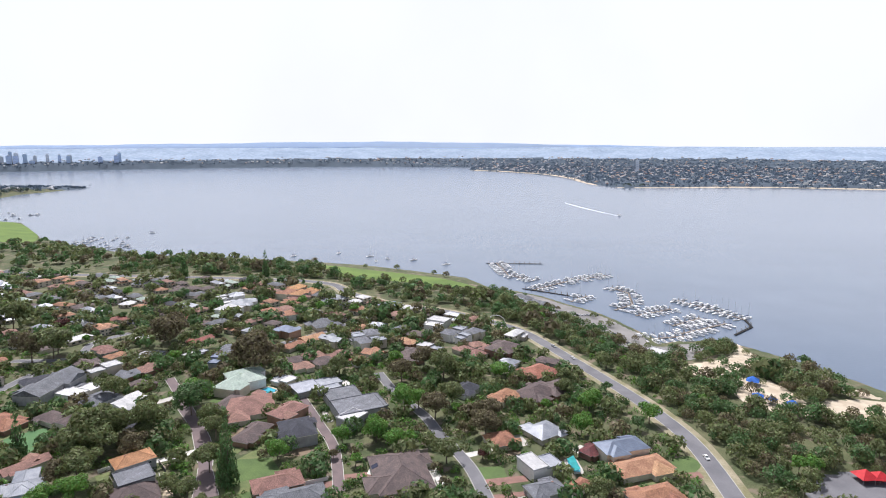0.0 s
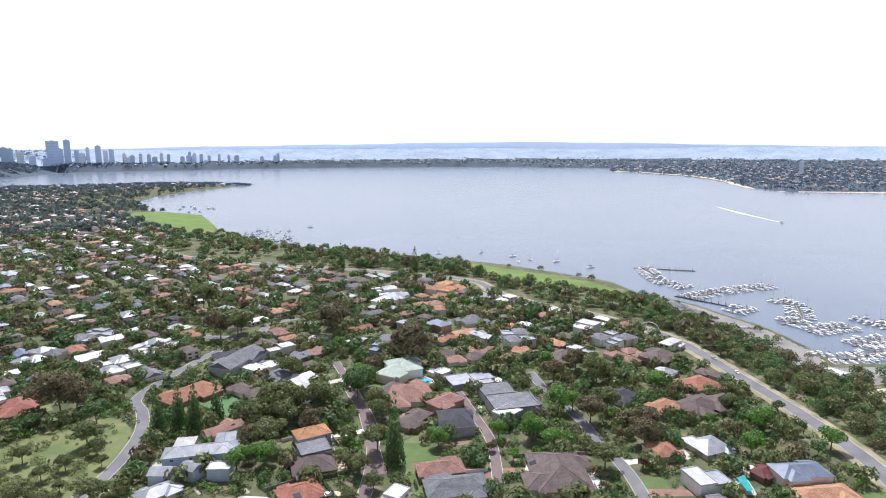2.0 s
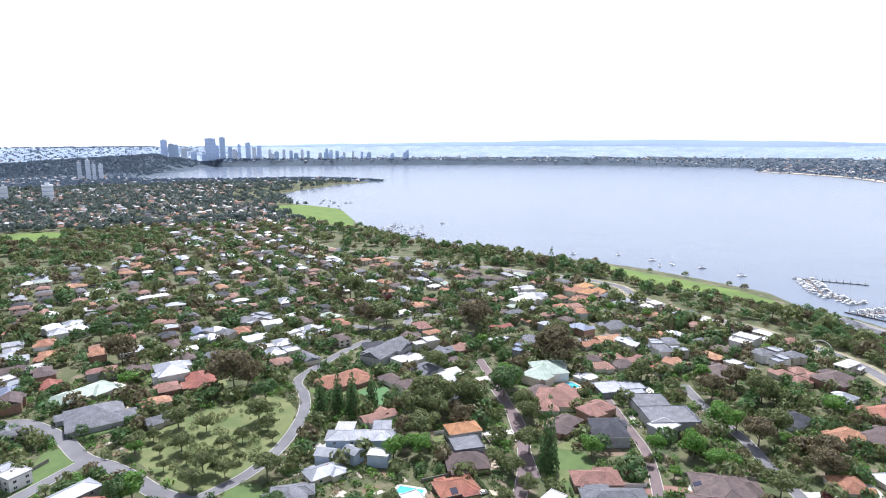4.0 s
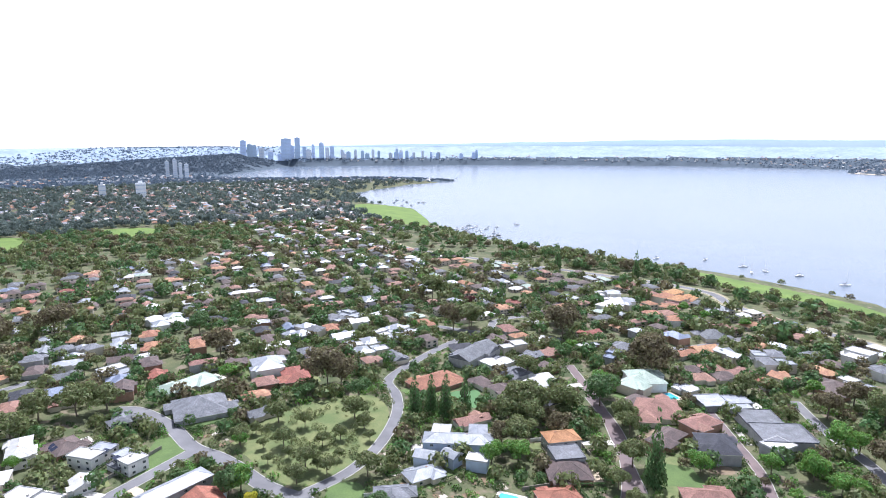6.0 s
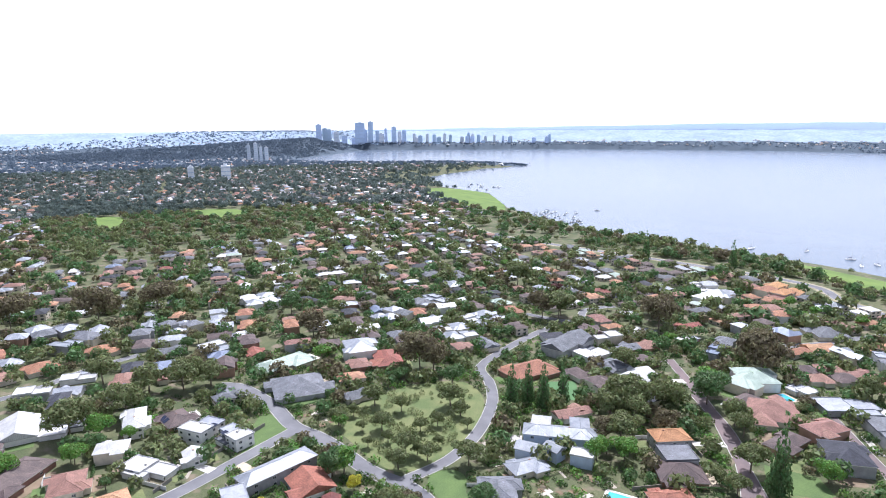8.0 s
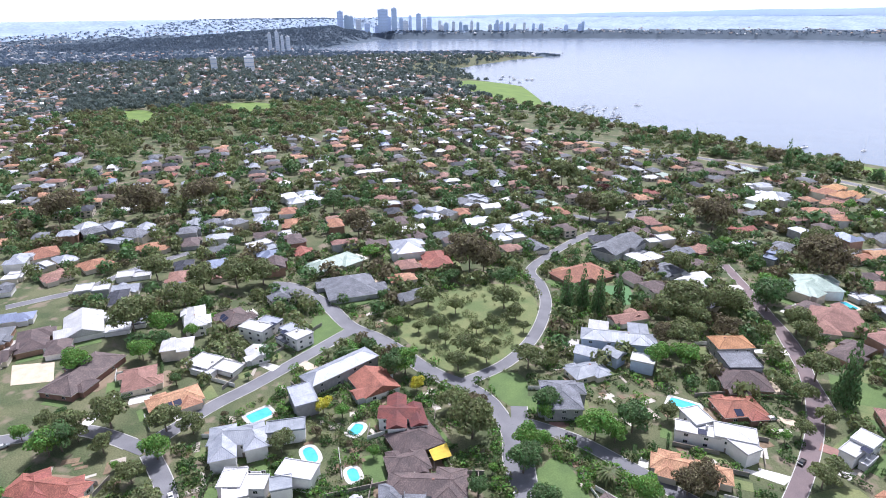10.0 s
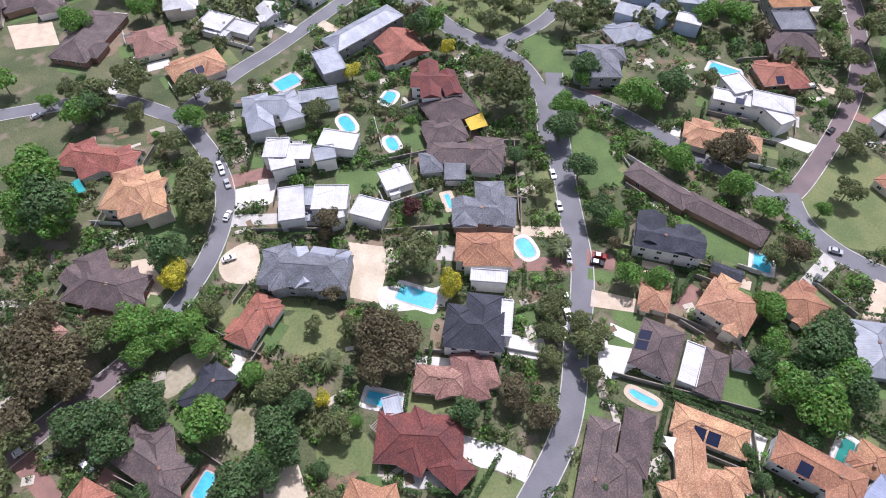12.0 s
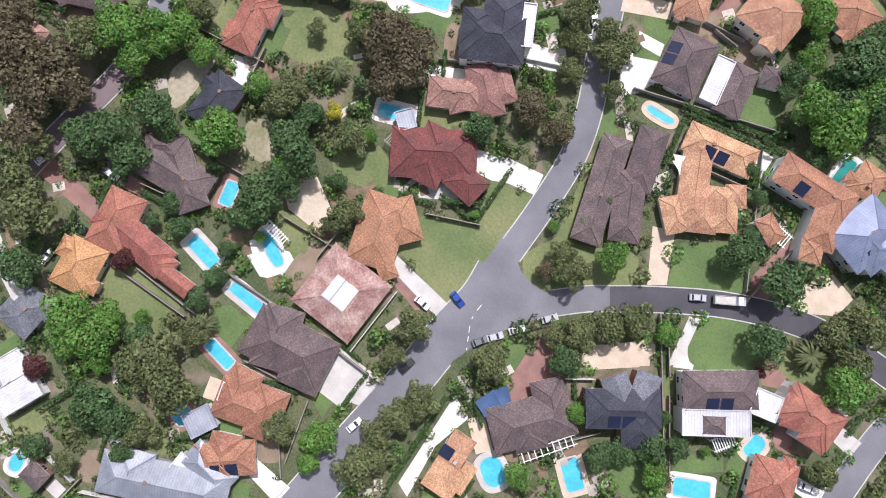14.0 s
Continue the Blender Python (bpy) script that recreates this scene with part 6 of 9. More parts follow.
house(-458.0, 207.6, 18.4, 13.2, -18, 'white', 1, 'white', 'flat')
house(-519.4, 266.0, 35.1, 27.5, -21, 'white', 2, 'white', 'hip')
house(-575.0, 123.7, 33.4, 30.1, 85, 'slate', 2, 'grey', 'hip')
house(-536.2, 124.2, 33.9, 21.2, 111, 'metal', 2, 'grey', 'flat')
house(-507.1, 128.5, 20.1, 15.3, -8, 'terracotta', 1, 'cream', 'hip')
house(-554.8, 76.8, 22.8, 21.0, -10, 'terracotta', 1, 'cream', 'hip')
house(-506.9, 90.9, 17.3, 15.8, -6, 'terracotta', 1, 'cream', 'hip')
house(-506.4, 68.3, 17.3, 14.1, 84, 'rose', 1, 'cream', 'hip')
house(-531.7, 75.6, 27.7, 15.0, 93, 'white', 1, 'white', 'flat')
house(-510.4, 188.3, 27.1, 25.2, -3, 'slate', 2, 'grey', 'hip')
house(-400.3, 306.6, 28.7, 25.9, 83, 'metal', 2, 'grey', 'hip')
house(-402.5, 360.2, 34.9, 31.5, 86, 'metal', 1, 'white', 'flat')
house(-143.8, 337.7, 26.2, 15.5, 74, 'green', 2, 'cream', 'hip')
house(-139.2, 312.1, 22.6, 12.0, 75, 'brown', 1, 'brick', 'hip')
house(-171.3, 388.0, 38.7, 11.5, 86, 'blue', 2, 'grey', 'flat')
house(-226.2, 391.5, 20.8, 14.5, 78, 'white', 1, 'white', 'flat')
house(-209.0, 514.6, 37.7, 21.3, 76, 'white', 2, 'white', 'hip')
house(-161.3, 556.8, 51.8, 17.4, 78, 'terracotta', 1, 'cream', 'hip')
house(-113.3, 277.0, 23.4, 11.6, 71, 'brown', 1, 'brick', 'hip')
house(-86.3, 170.2, 19.8, 11.1, 69, 'terracotta', 1, 'cream', 'hip')
house(-99.4, 198.0, 19.0, 9.1, 75, 'white', 2, 'white', 'flat')
house(-94.3, 340.7, 32.4, 19.0, 36, 'metal', 1, 'grey', 'flat')
house(-66.8, 313.6, 41.2, 29.1, -63, 'slate', 2, 'grey', 'flat', wings=[(-63.5, 291.5, 14.6, 11.5, 58, 'flat', 'white')])
house(-126.2, 308.9, 28.9, 28.0, 23, 'rose', 1, 'cream', 'hip')
house(-89.5, 276.5, 22.4, 17.4, -64, 'charcoal', 2, 'grey', 'hip')
house(-110.1, 382.9, 32.6, 26.8, 39, 'rose', 1, 'cream', 'hip')
house(-141.5, 346.5, 24.7, 20.3, -53, 'green', 2, 'white', 'hip')
house(32.1, 246.6, 17.6, 16.3, 28, 'white', 2, 'white', 'flat')
house(74.1, 261.4, 24.2, 13.2, 18, 'blue', 2, 'cream', 'hip')
house(60.3, 262.6, 13.5, 8.3, 41, 'maroon', 1, 'brick', 'hip')
house(79.6, 247.7, 29.0, 14.6, 20, 'tan', 1, 'cream', 'hip')
house(77.0, 218.9, 23.5, 13.9, 21, 'terracotta', 2, 'white', 'hip')
house(16.9, 272.7, 15.5, 12.8, -72, 'terracotta', 1, 'cream', 'hip')
house(-86.4, 230.5, 22.6, 13.1, 26, 'rose', 1, 'brick', 'hip')
house(-75.5, 217.3, 28.8, 16.8, 25, 'slate', 1, 'grey', 'hip')
house(-32.4, 240.4, 34.7, 25.6, -73, 'brown', 1, 'cream', 'hip')
house(41.4, 331.7, 25.0, 19.3, 47, 'brown', 1, 'brick', 'hip')
house(55.8, 339.4, 23.3, 19.6, 38, 'brown', 1, 'brick', 'hip')
house(47.1, 365.9, 24.1, 18.6, 42, 'red', 1, 'cream', 'hip')
house(27.4, 405.6, 24.4, 18.4, 49, 'brown', 2, 'brick', 'hip')
house(-24.0, 468.9, 25.2, 19.2, 62, 'white', 2, 'white', 'flat')
house(-2.7, 441.0, 29.5, 25.0, 52, 'metal', 2, 'white', 'flat')
house(7.5, 409.8, 27.9, 24.4, 46, 'rose', 1, 'cream', 'hip')
house(39.5, 282.4, 18.1, 16.3, 35, 'metal', 1, 'cream', 'hip')
house(32.4, 227.9, 17.2, 11.4, 23, 'slate', 1, 'grey', 'hip')
house(48.3, 231.6, 10.7, 6.1, 52, 'terracotta', 1, 'cream', 'hip')
house(-160.6, 494.6, 33.6, 26.3, -56, 'terracotta', 2, 'white', 'hip')
house(-166.6, 574.3, 41.6, 28.6, 77, 'orange', 2, 'cream', 'hip')
house(-217.6, 537.5, 46.2, 28.4, -49, 'white', 2, 'white', 'flat')
house(-75.2, 427.7, 32.6, 23.3, -63, 'metal', 2, 'white', 'flat')
house(-118.4, 470.2, 24.1, 21.7, -55, 'slate', 1, 'grey', 'hip')
house(-38.3, 396.8, 24.1, 21.0, 51, 'brown', 1, 'brick', 'hip')
house(54.5, 574.2, 29.3, 20.9, 53, 'metal', 1, 'white', 'flat')
house(69.3, 553.0, 27.3, 17.3, 46, 'slate', 1, 'grey', 'gable')
house(137.9, 415.1, 25.0, 14.2, 42, 'white', 1, 'white', 'flat')

# ---- swimming pools ----
pool(-170.6, -1.3, 9.4, 3.7, 27, 'white', 'rect')
pool(-189.8, -46.6, 6.5, 3.4, 109, 'red', 'rect')
pool(-184.6, -62.5, 9.3, 3.6, -6, 'grey', 'rect')
pool(-171.4, -50.0, 10.2, 3.8, -26, 'white', 'kidney')
pool(-167.0, -64.0, 11.9, 2.8, 2, 'grey', 'rect')
pool(-163.4, -79.4, 8.6, 3.1, -5, 'red', 'rect')
pool(-160.2, -97.2, 4.8, 4.5, 84, 'red', 'round')
pool(-116.6, 44.8, 7.9, 2.3, 9, 'sand', 'kidney')
pool(-69.3, 64.4, 9.2, 3.2, 92, 'white', 'rect', 'dark')
pool(-74.3, -43.3, 8.3, 4.5, -35, 'sand', 'rect')
pool(-90.2, -56.0, 7.6, 5.8, -27, 'grey', 'round')
pool(-43.1, -7.2, 6.0, 4.6, 87, 'sand', 'kidney')
pool(-48.7, -26.0, 9.5, 4.4, 32, 'white', 'rect')
pool(-184.2, -133.3, 4.5, 3.3, 110, 'white', 'round')
pool(-185.3, 29.1, 12.0, 5.5, 21, 'white', 'rect')
pool(-170.5, 65.3, 7.8, 4.6, -26, 'white', 'round')
pool(-255.6, 69.0, 9.1, 4.5, -19, 'white', 'round')
pool(-235.4, 72.2, 6.8, 3.8, -25, 'white', 'round')
pool(-109.9, 108.2, 6.7, 5.2, 110, 'white', 'rect')
pool(-202.0, 64.5, 6.2, 1.6, -33, 'sand', 'rect')
pool(-291.1, 70.7, 9.5, 6.4, 81, 'grey', 'rect')
pool(-160.0, 189.0, 11.7, 5.4, 9, 'white', 'rect')
pool(-253.7, 89.8, 7.1, 5.0, 107, 'white', 'kidney')
pool(-43.7, 246.9, 6.6, 5.3, 84, 'white', 'rect')
pool(49.2, 251.6, 10.3, 3.9, -85, 'grey', 'rect')
pool(-123.8, 337.2, 9.4, 7.4, -34, 'sand', 'rect')

# ---- trees ----
tree(-242.3, -57.2, 8.5, 'brown')
tree(-251.8, -53.7, 8.2, 'brown')
tree(-242.8, -49.4, 7.4, 'brown')
tree(-235.3, -52.8, 5.6, 'brown')
tree(-237.9, -67.3, 7.1, 'brown')
tree(-261.6, -47.3, 6.6, 'brown')
tree(-183.7, 12.0, 7.0, 'brown')
tree(-175.5, 9.2, 6.9, 'brown')
tree(-177.3, 2.3, 5.8, 'brown')
tree(-176.7, 16.1, 5.0, 'brown')
tree(-144.3, 22.3, 5.0, 'brown')
tree(-134.5, 21.0, 4.6, 'brown')
tree(-113.5, -8.2, 3.0, 'brown')
tree(-233.6, -69.0, 5.8, 'gum')
tree(-243.1, -39.3, 6.7, 'gum')
tree(-222.5, -81.9, 8.6, 'gum')
tree(-230.6, -79.2, 7.0, 'gum')
tree(-162.3, -30.4, 5.0, 'gum')
tree(-173.8, -15.1, 4.9, 'gum')
tree(-194.5, -20.2, 5.1, 'gum')
tree(-173.9, -87.9, 7.5, 'gum')
tree(-165.2, -91.3, 7.5, 'gum')
tree(-175.5, -93.1, 6.4, 'gum')
tree(-108.8, -4.3, 5.0, 'gum')
tree(-139.0, -82.1, 5.0, 'gum')
tree(-141.8, 50.5, 4.9, 'gum')
tree(-136.8, 45.4, 5.4, 'gum')
tree(-200.7, 1.5, 3.2, 'gum')
tree(-224.8, -58.7, 6.8, 'dark')
tree(-219.9, -52.9, 7.4, 'dark')
tree(-213.8, -55.0, 6.5, 'dark')
tree(-217.6, -42.7, 6.2, 'dark')
tree(-212.6, -43.7, 4.9, 'dark')
tree(-184.1, -25.7, 7.2, 'dark')
tree(-179.1, -28.6, 5.7, 'dark')
tree(-181.7, -34.6, 5.1, 'dark')
tree(-180.4, -41.6, 7.2, 'dark')
tree(-181.4, -47.8, 5.2, 'dark')
tree(-185.4, -15.6, 3.4, 'dark')
tree(-150.4, 9.1, 4.9, 'dark')
tree(-215.0, -93.9, 6.6, 'dark')
tree(-217.7, -88.3, 3.2, 'dark')
tree(-171.3, -105.9, 6.2, 'dark')
tree(-177.2, -107.1, 6.9, 'dark')
tree(-176.0, -71.5, 3.7, 'dark')
tree(-176.6, -64.5, 3.7, 'dark')
tree(-179.6, -57.4, 2.8, 'dark')
tree(-179.5, -87.6, 5.3, 'dark')
tree(-79.0, 26.9, 6.1, 'dark')
tree(-78.7, 33.2, 3.6, 'dark')
tree(-66.4, 28.3, 7.2, 'dark')
tree(-59.9, 14.3, 6.0, 'dark')
tree(-95.3, -22.7, 4.9, 'dark')
tree(-66.0, -25.0, 5.1, 'dark')
tree(-70.2, -30.6, 4.3, 'dark')
tree(-73.6, -35.4, 4.3, 'dark')
tree(-86.5, 85.2, 8.7, 'dark')
tree(-74.4, 78.9, 6.9, 'dark')
tree(-236.4, -32.1, 7.6, 'green')
tree(-230.3, -35.7, 5.8, 'green')
tree(-232.1, -26.3, 5.8, 'green')
tree(-225.5, -22.1, 6.7, 'green')
tree(-218.1, -22.6, 5.0, 'green')
tree(-199.8, -35.7, 7.8, 'green')
tree(-201.7, -20.2, 4.5, 'green')
tree(-196.4, -94.5, 7.3, 'green')
tree(-188.4, -95.0, 7.2, 'green')
tree(-189.9, -89.1, 4.9, 'green')
tree(-129.7, -76.7, 5.5, 'green')
tree(-127.7, -83.7, 3.7, 'green')
tree(-102.9, 5.5, 5.1, 'green')
tree(-87.7, 69.0, 7.6, 'green')
tree(-79.9, 67.7, 8.4, 'green')
tree(-102.1, 89.1, 6.2, 'green')
tree(-78.2, 81.4, 7.0, 'green')
tree(-79.9, -0.3, 3.7, 'green')
tree(-60.3, -29.4, 4.4, 'green')
tree(-86.4, -51.8, 4.2, 'green')
tree(-136.8, -8.7, 1.5, 'green')
tree(-52.7, -16.6, 1.6, 'green')
tree(-84.7, -30.5, 3.3, 'green')
tree(-38.3, 17.5, 7.2, 'green')
tree(-129.9, -41.3, 5.3, 'gum')
tree(-129.1, -50.0, 3.8, 'gum')
tree(-117.0, -54.0, 5.5, 'gum')
tree(-118.5, -60.8, 5.5, 'gum')
tree(-119.5, -67.2, 5.0, 'gum')
tree(-118.0, -76.1, 6.5, 'gum')
tree(-115.3, -71.1, 4.2, 'gum')
tree(-109.5, -34.7, 5.9, 'gum')
tree(-101.3, -18.6, 4.1, 'gum')
tree(-96.7, -14.5, 5.3, 'gum')
tree(-92.6, -8.3, 5.4, 'gum')
tree(-88.7, -3.0, 5.4, 'gum')
tree(-150.5, 48.4, 4.4, 'gum')
tree(-145.5, 43.6, 4.3, 'gum')
tree(-141.3, 36.4, 3.8, 'gum')
tree(-47.9, 27.3, 5.5, 'gum')
tree(-44.0, 32.6, 6.6, 'gum')
tree(-40.4, 24.5, 5.6, 'gum')
tree(-28.1, -1.8, 4.5, 'gum')
tree(-182.3, -12.2, 2.8, 'yellow')
tree(-195.6, -110.8, 3.8, 'purple')
tree(-197.5, -76.8, 3.6, 'purple')
tree(-54.8, 7.9, 2.0, 'purple')
tree(-189.2, -3.5, 4.4, 'palm')
tree(-170.6, -76.3, 4.3, 'palm')
tree(-48.1, 19.5, 5.1, 'palm')
tree(-82.4, -52.1, 3.1, 'palm')
tree(-308.6, -21.6, 10.1, 'green')
tree(-299.6, -31.5, 9.8, 'green')
tree(-290.8, -24.1, 8.5, 'green')
tree(-174.0, 101.0, 6.5, 'dark')
tree(-159.1, 88.8, 5.7, 'dark')
tree(-329.4, 9.8, 7.4, 'dark')
tree(-288.9, -28.8, 6.4, 'green')
tree(-240.0, -31.9, 6.5, 'green')
tree(-82.6, 74.0, 7.2, 'dark')
tree(-85.7, 93.8, 6.8, 'dark')
tree(-195.0, 92.5, 4.4, 'dark')
tree(-272.9, 15.5, 7.0, 'gum')
tree(-266.6, 11.1, 6.1, 'gum')
tree(-226.7, -14.6, 4.9, 'gum')
tree(-192.8, 38.1, 6.9, 'gum')
tree(-292.0, 19.3, 5.5, 'gum')
tree(-136.7, 49.1, 5.6, 'gum')
tree(-151.2, 51.9, 4.7, 'gum')
tree(-265.0, 62.9, 5.7, 'gum')
tree(-179.2, 86.8, 4.2, 'gum')
tree(-108.7, 108.5, 4.8, 'gum')
tree(-139.4, 74.1, 5.3, 'green')
tree(-149.8, 124.9, 6.3, 'green')
tree(-130.5, 127.6, 5.9, 'green')
tree(-117.5, 125.2, 5.8, 'green')
tree(-330.1, 5.6, 7.4, 'green')
tree(-297.2, 31.1, 6.4, 'green')
tree(-102.4, 92.1, 4.5, 'green')
tree(-196.3, 123.6, 6.1, 'green')
tree(-179.7, 38.4, 4.1, 'yellow')
tree(-245.8, -12.9, 4.9, 'yellow')
tree(-242.4, -15.3, 3.3, 'yellow')
tree(-223.9, 30.2, 5.2, 'brown')
tree(-140.8, 138.7, 6.5, 'brown')
tree(-181.6, 13.1, 6.1, 'brown')
tree(-181.8, 6.2, 5.7, 'brown')
tree(-256.7, -54.2, 8.0, 'brown')
tree(-204.1, 12.6, 4.1, 'brown')
tree(-103.8, 114.9, 5.3, 'brown')
tree(-207.8, 52.3, 4.1, 'purple')
tree(-162.3, 72.3, 4.0, 'palm')
tree(-164.4, 127.4, 5.2, 'palm')
tree(-201.1, 147.3, 7.1, 'dark')
tree(-189.4, 111.9, 7.1, 'dark')
tree(-251.9, -10.8, 7.7, 'dark')
tree(-310.7, -20.2, 10.4, 'green')
tree(-292.9, -25.1, 10.9, 'dark')
tree(-475.9, 266.2, 12.1, 'dark')
tree(-282.9, 234.2, 8.6, 'dark')
tree(-156.5, 301.9, 11.8, 'dark')
tree(-268.4, 126.2, 7.6, 'dark')
tree(-169.1, 157.8, 8.0, 'dark')
tree(-240.5, 231.8, 4.7, 'pine')
tree(-235.9, 241.8, 4.4, 'pine')
tree(-226.7, 242.8, 4.7, 'pine')
tree(-220.9, 254.5, 4.2, 'pine', False)
tree(-178.2, 144.4, 8.6, 'green')
tree(-150.4, 127.6, 5.5, 'green')
tree(-128.2, 128.4, 5.9, 'green')
tree(-266.1, 131.1, 7.7, 'green')
tree(-153.9, 89.5, 4.9, 'green')
tree(-191.8, 126.0, 4.9, 'green')
tree(-370.4, 59.4, 6.5, 'green')
tree(-381.7, 34.7, 7.7, 'green')
tree(-387.2, 78.0, 7.5, 'green')
tree(-180.8, 210.4, 6.7, 'green')
tree(-131.9, 78.8, 4.7, 'green')
tree(-214.9, 115.0, 10.5, 'gum')
tree(-232.5, 123.4, 5.9, 'gum')
tree(-254.6, 160.1, 7.5, 'gum')
tree(-268.8, 213.5, 8.7, 'gum')
tree(-225.5, 170.6, 7.8, 'gum')
tree(-279.3, 169.3, 6.9, 'gum')
tree(-248.9, 148.5, 6.2, 'gum')
tree(-242.7, 161.8, 5.3, 'gum')
tree(-302.2, 187.6, 8.0, 'gum')
tree(-301.3, 159.7, 6.4, 'gum')
tree(-265.1, 7.8, 8.2, 'gum')
tree(-257.8, 4.7, 5.6, 'gum')
tree(-399.9, 68.8, 12.7, 'gum')
tree(-400.8, 96.8, 11.2, 'gum')
tree(-407.6, 133.3, 12.5, 'gum')
tree(-420.4, 119.1, 10.6, 'gum')
tree(-399.8, 146.5, 10.4, 'gum')
tree(-335.6, 14.7, 7.7, 'gum')
tree(-329.2, 27.8, 8.6, 'gum')
tree(-310.5, 41.0, 7.3, 'gum')
tree(-300.8, 47.1, 5.8, 'gum')
tree(-99.7, 149.7, 5.4, 'gum')
tree(-106.5, 171.4, 5.8, 'gum')
tree(-118.0, 195.9, 5.2, 'gum')
tree(-121.9, 242.6, 8.9, 'gum')
tree(-193.0, 254.2, 10.7, 'gum')
tree(-182.0, 255.6, 10.6, 'gum')
tree(-170.6, 279.4, 11.2, 'gum')
tree(-455.6, 108.0, 11.3, 'gum')
tree(-315.3, 242.0, 16.7, 'brown')
tree(-306.9, 245.1, 11.9, 'brown')
tree(-304.9, 382.3, 13.6, 'brown')
tree(-141.4, 364.6, 17.9, 'brown')
tree(-137.2, 144.5, 6.6, 'brown')
tree(-185.2, 229.7, 8.2, 'brown')
tree(-615.6, 108.0, 17.3, 'brown')
tree(-580.2, 157.9, 19.7, 'brown')
tree(-569.2, 200.6, 17.0, 'brown')
tree(-417.9, 240.5, 13.9, 'brown')
tree(-164.2, 254.6, 8.1, 'brown')
tree(-253.0, 124.9, 3.9, 'yellow')
tree(-271.9, 88.3, 4.3, 'yellow')
tree(-244.7, -15.7, 4.6, 'yellow')
tree(-178.4, 36.5, 4.4, 'yellow')
tree(-329.8, 452.3, 6.3, 'purple')
tree(-303.9, 117.3, 3.3, 'palm')
tree(-160.8, 69.4, 4.0, 'palm')
tree(-158.9, 317.6, 9.5, 'green')
tree(-93.4, 254.4, 6.5, 'green')
tree(-64.9, 270.4, 6.1, 'green')
tree(-48.0, 273.2, 7.9, 'green')
tree(-37.1, 265.9, 7.1, 'green')
tree(69.3, 309.7, 8.1, 'green')
tree(98.9, 297.3, 7.4, 'green')
tree(21.7, 360.6, 6.8, 'green')
tree(59.3, 283.8, 7.0, 'green')
tree(-28.8, 313.4, 7.4, 'green')
tree(-151.7, 531.8, 6.6, 'green')
tree(-141.8, 344.5, 6.1, 'green')
tree(-15.2, 359.6, 10.5, 'gum')
tree(-9.3, 318.3, 8.8, 'gum')
tree(-155.9, 415.4, 10.7, 'gum')
tree(-131.9, 274.8, 7.8, 'gum')
tree(-122.4, 220.3, 6.2, 'gum')
tree(-185.9, 266.9, 13.5, 'gum')
tree(-11.4, 253.3, 8.0, 'gum')
tree(53.9, 221.8, 7.4, 'gum')
tree(-229.8, 431.9, 11.6, 'gum')
tree(-211.5, 321.1, 9.4, 'gum')
tree(-297.3, 399.0, 10.8, 'gum')
tree(58.9, 332.4, 7.1, 'gum')
tree(-84.5, 364.0, 8.5, 'gum')
tree(-0.4, 553.2, 9.9, 'gum')
tree(8.7, 281.0, 9.2, 'brown')
tree(-29.0, 376.5, 10.1, 'brown')
tree(-42.1, 351.5, 9.6, 'brown')
tree(-66.5, 256.3, 2.9, 'brown')
tree(-240.9, 445.2, 10.0, 'brown')
tree(-35.2, 489.0, 2.9, 'pine', False)
tree(-225.2, 655.9, 5.4, 'pine', False)
tree(-317.4, 650.8, 5.6, 'pine', False)
tree(-109.2, 232.1, 5.6, 'pine')
tree(47.1, 289.4, 2.6, 'cypress', False)
tree(48.5, 280.0, 2.5, 'cypress', False)
tree(91.1, 312.5, 2.1, 'cypress', False)
tree(-82.3, 302.4, 1.7, 'cypress', False)
tree(-79.1, 302.5, 1.7, 'cypress', False)
tree(3.3, 362.0, 2.3, 'cypress', False)
tree(52.1, 260.9, 1.8, 'cypress')
tree(6.3, 256.9, 3.5, 'purple')
tree(-293.9, 389.3, 15.4, 'gum')
tree(-189.5, 261.2, 14.7, 'gum')
tree(-138.0, 284.4, 9.3, 'gum')
tree(-177.9, 232.9, 10.0, 'gum')
tree(-374.4, 458.9, 15.0, 'gum')
tree(62.3, 351.8, 6.7, 'gum')
tree(-221.3, 412.3, 16.7, 'brown')
tree(-150.3, 396.3, 12.8, 'brown')
tree(-18.5, 300.3, 9.7, 'brown')
tree(11.6, 295.4, 9.0, 'brown')
tree(-36.4, 310.8, 9.3, 'green')
tree(-170.1, 217.4, 7.7, 'green')
tree(20.7, 357.7, 6.7, 'green')
tree(87.4, 311.0, 3.1, 'palm', False)
tree(85.1, 294.5, 3.0, 'palm', False)
tree(90.8, 273.5, 2.8, 'palm', False)
tree(-302.7, 172.0, 4.2, 'gum')
tree(-287.3, 163.2, 3.5, 'gum')
tree(-268.9, 163.1, 3.9, 'gum')
tree(-263.1, 180.7, 4.6, 'gum')
tree(-259.8, 190.8, 4.7, 'gum')
tree(-257.0, 207.0, 5.4, 'gum')
tree(-247.3, 175.4, 3.3, 'gum')
tree(-285.7, 191.2, 5.5, 'gum')
tree(-245.6, 197.8, 3.5, 'gum')
tree(-249.6, 162.5, 3.8, 'gum')
tree(-273.5, 153.6, 3.3, 'gum')
tree(-297.8, 157.9, 5.2, 'green')
tree(-138.0, 173.1, 3.4, 'green')
tree(-263.4, 91.3, 3.8, 'green')
tree(-236.2, 83.0, 3.0, 'green')
tree(-173.7, 151.8, 3.7, 'green')
tree(-164.0, 38.2, 2.0, 'green')
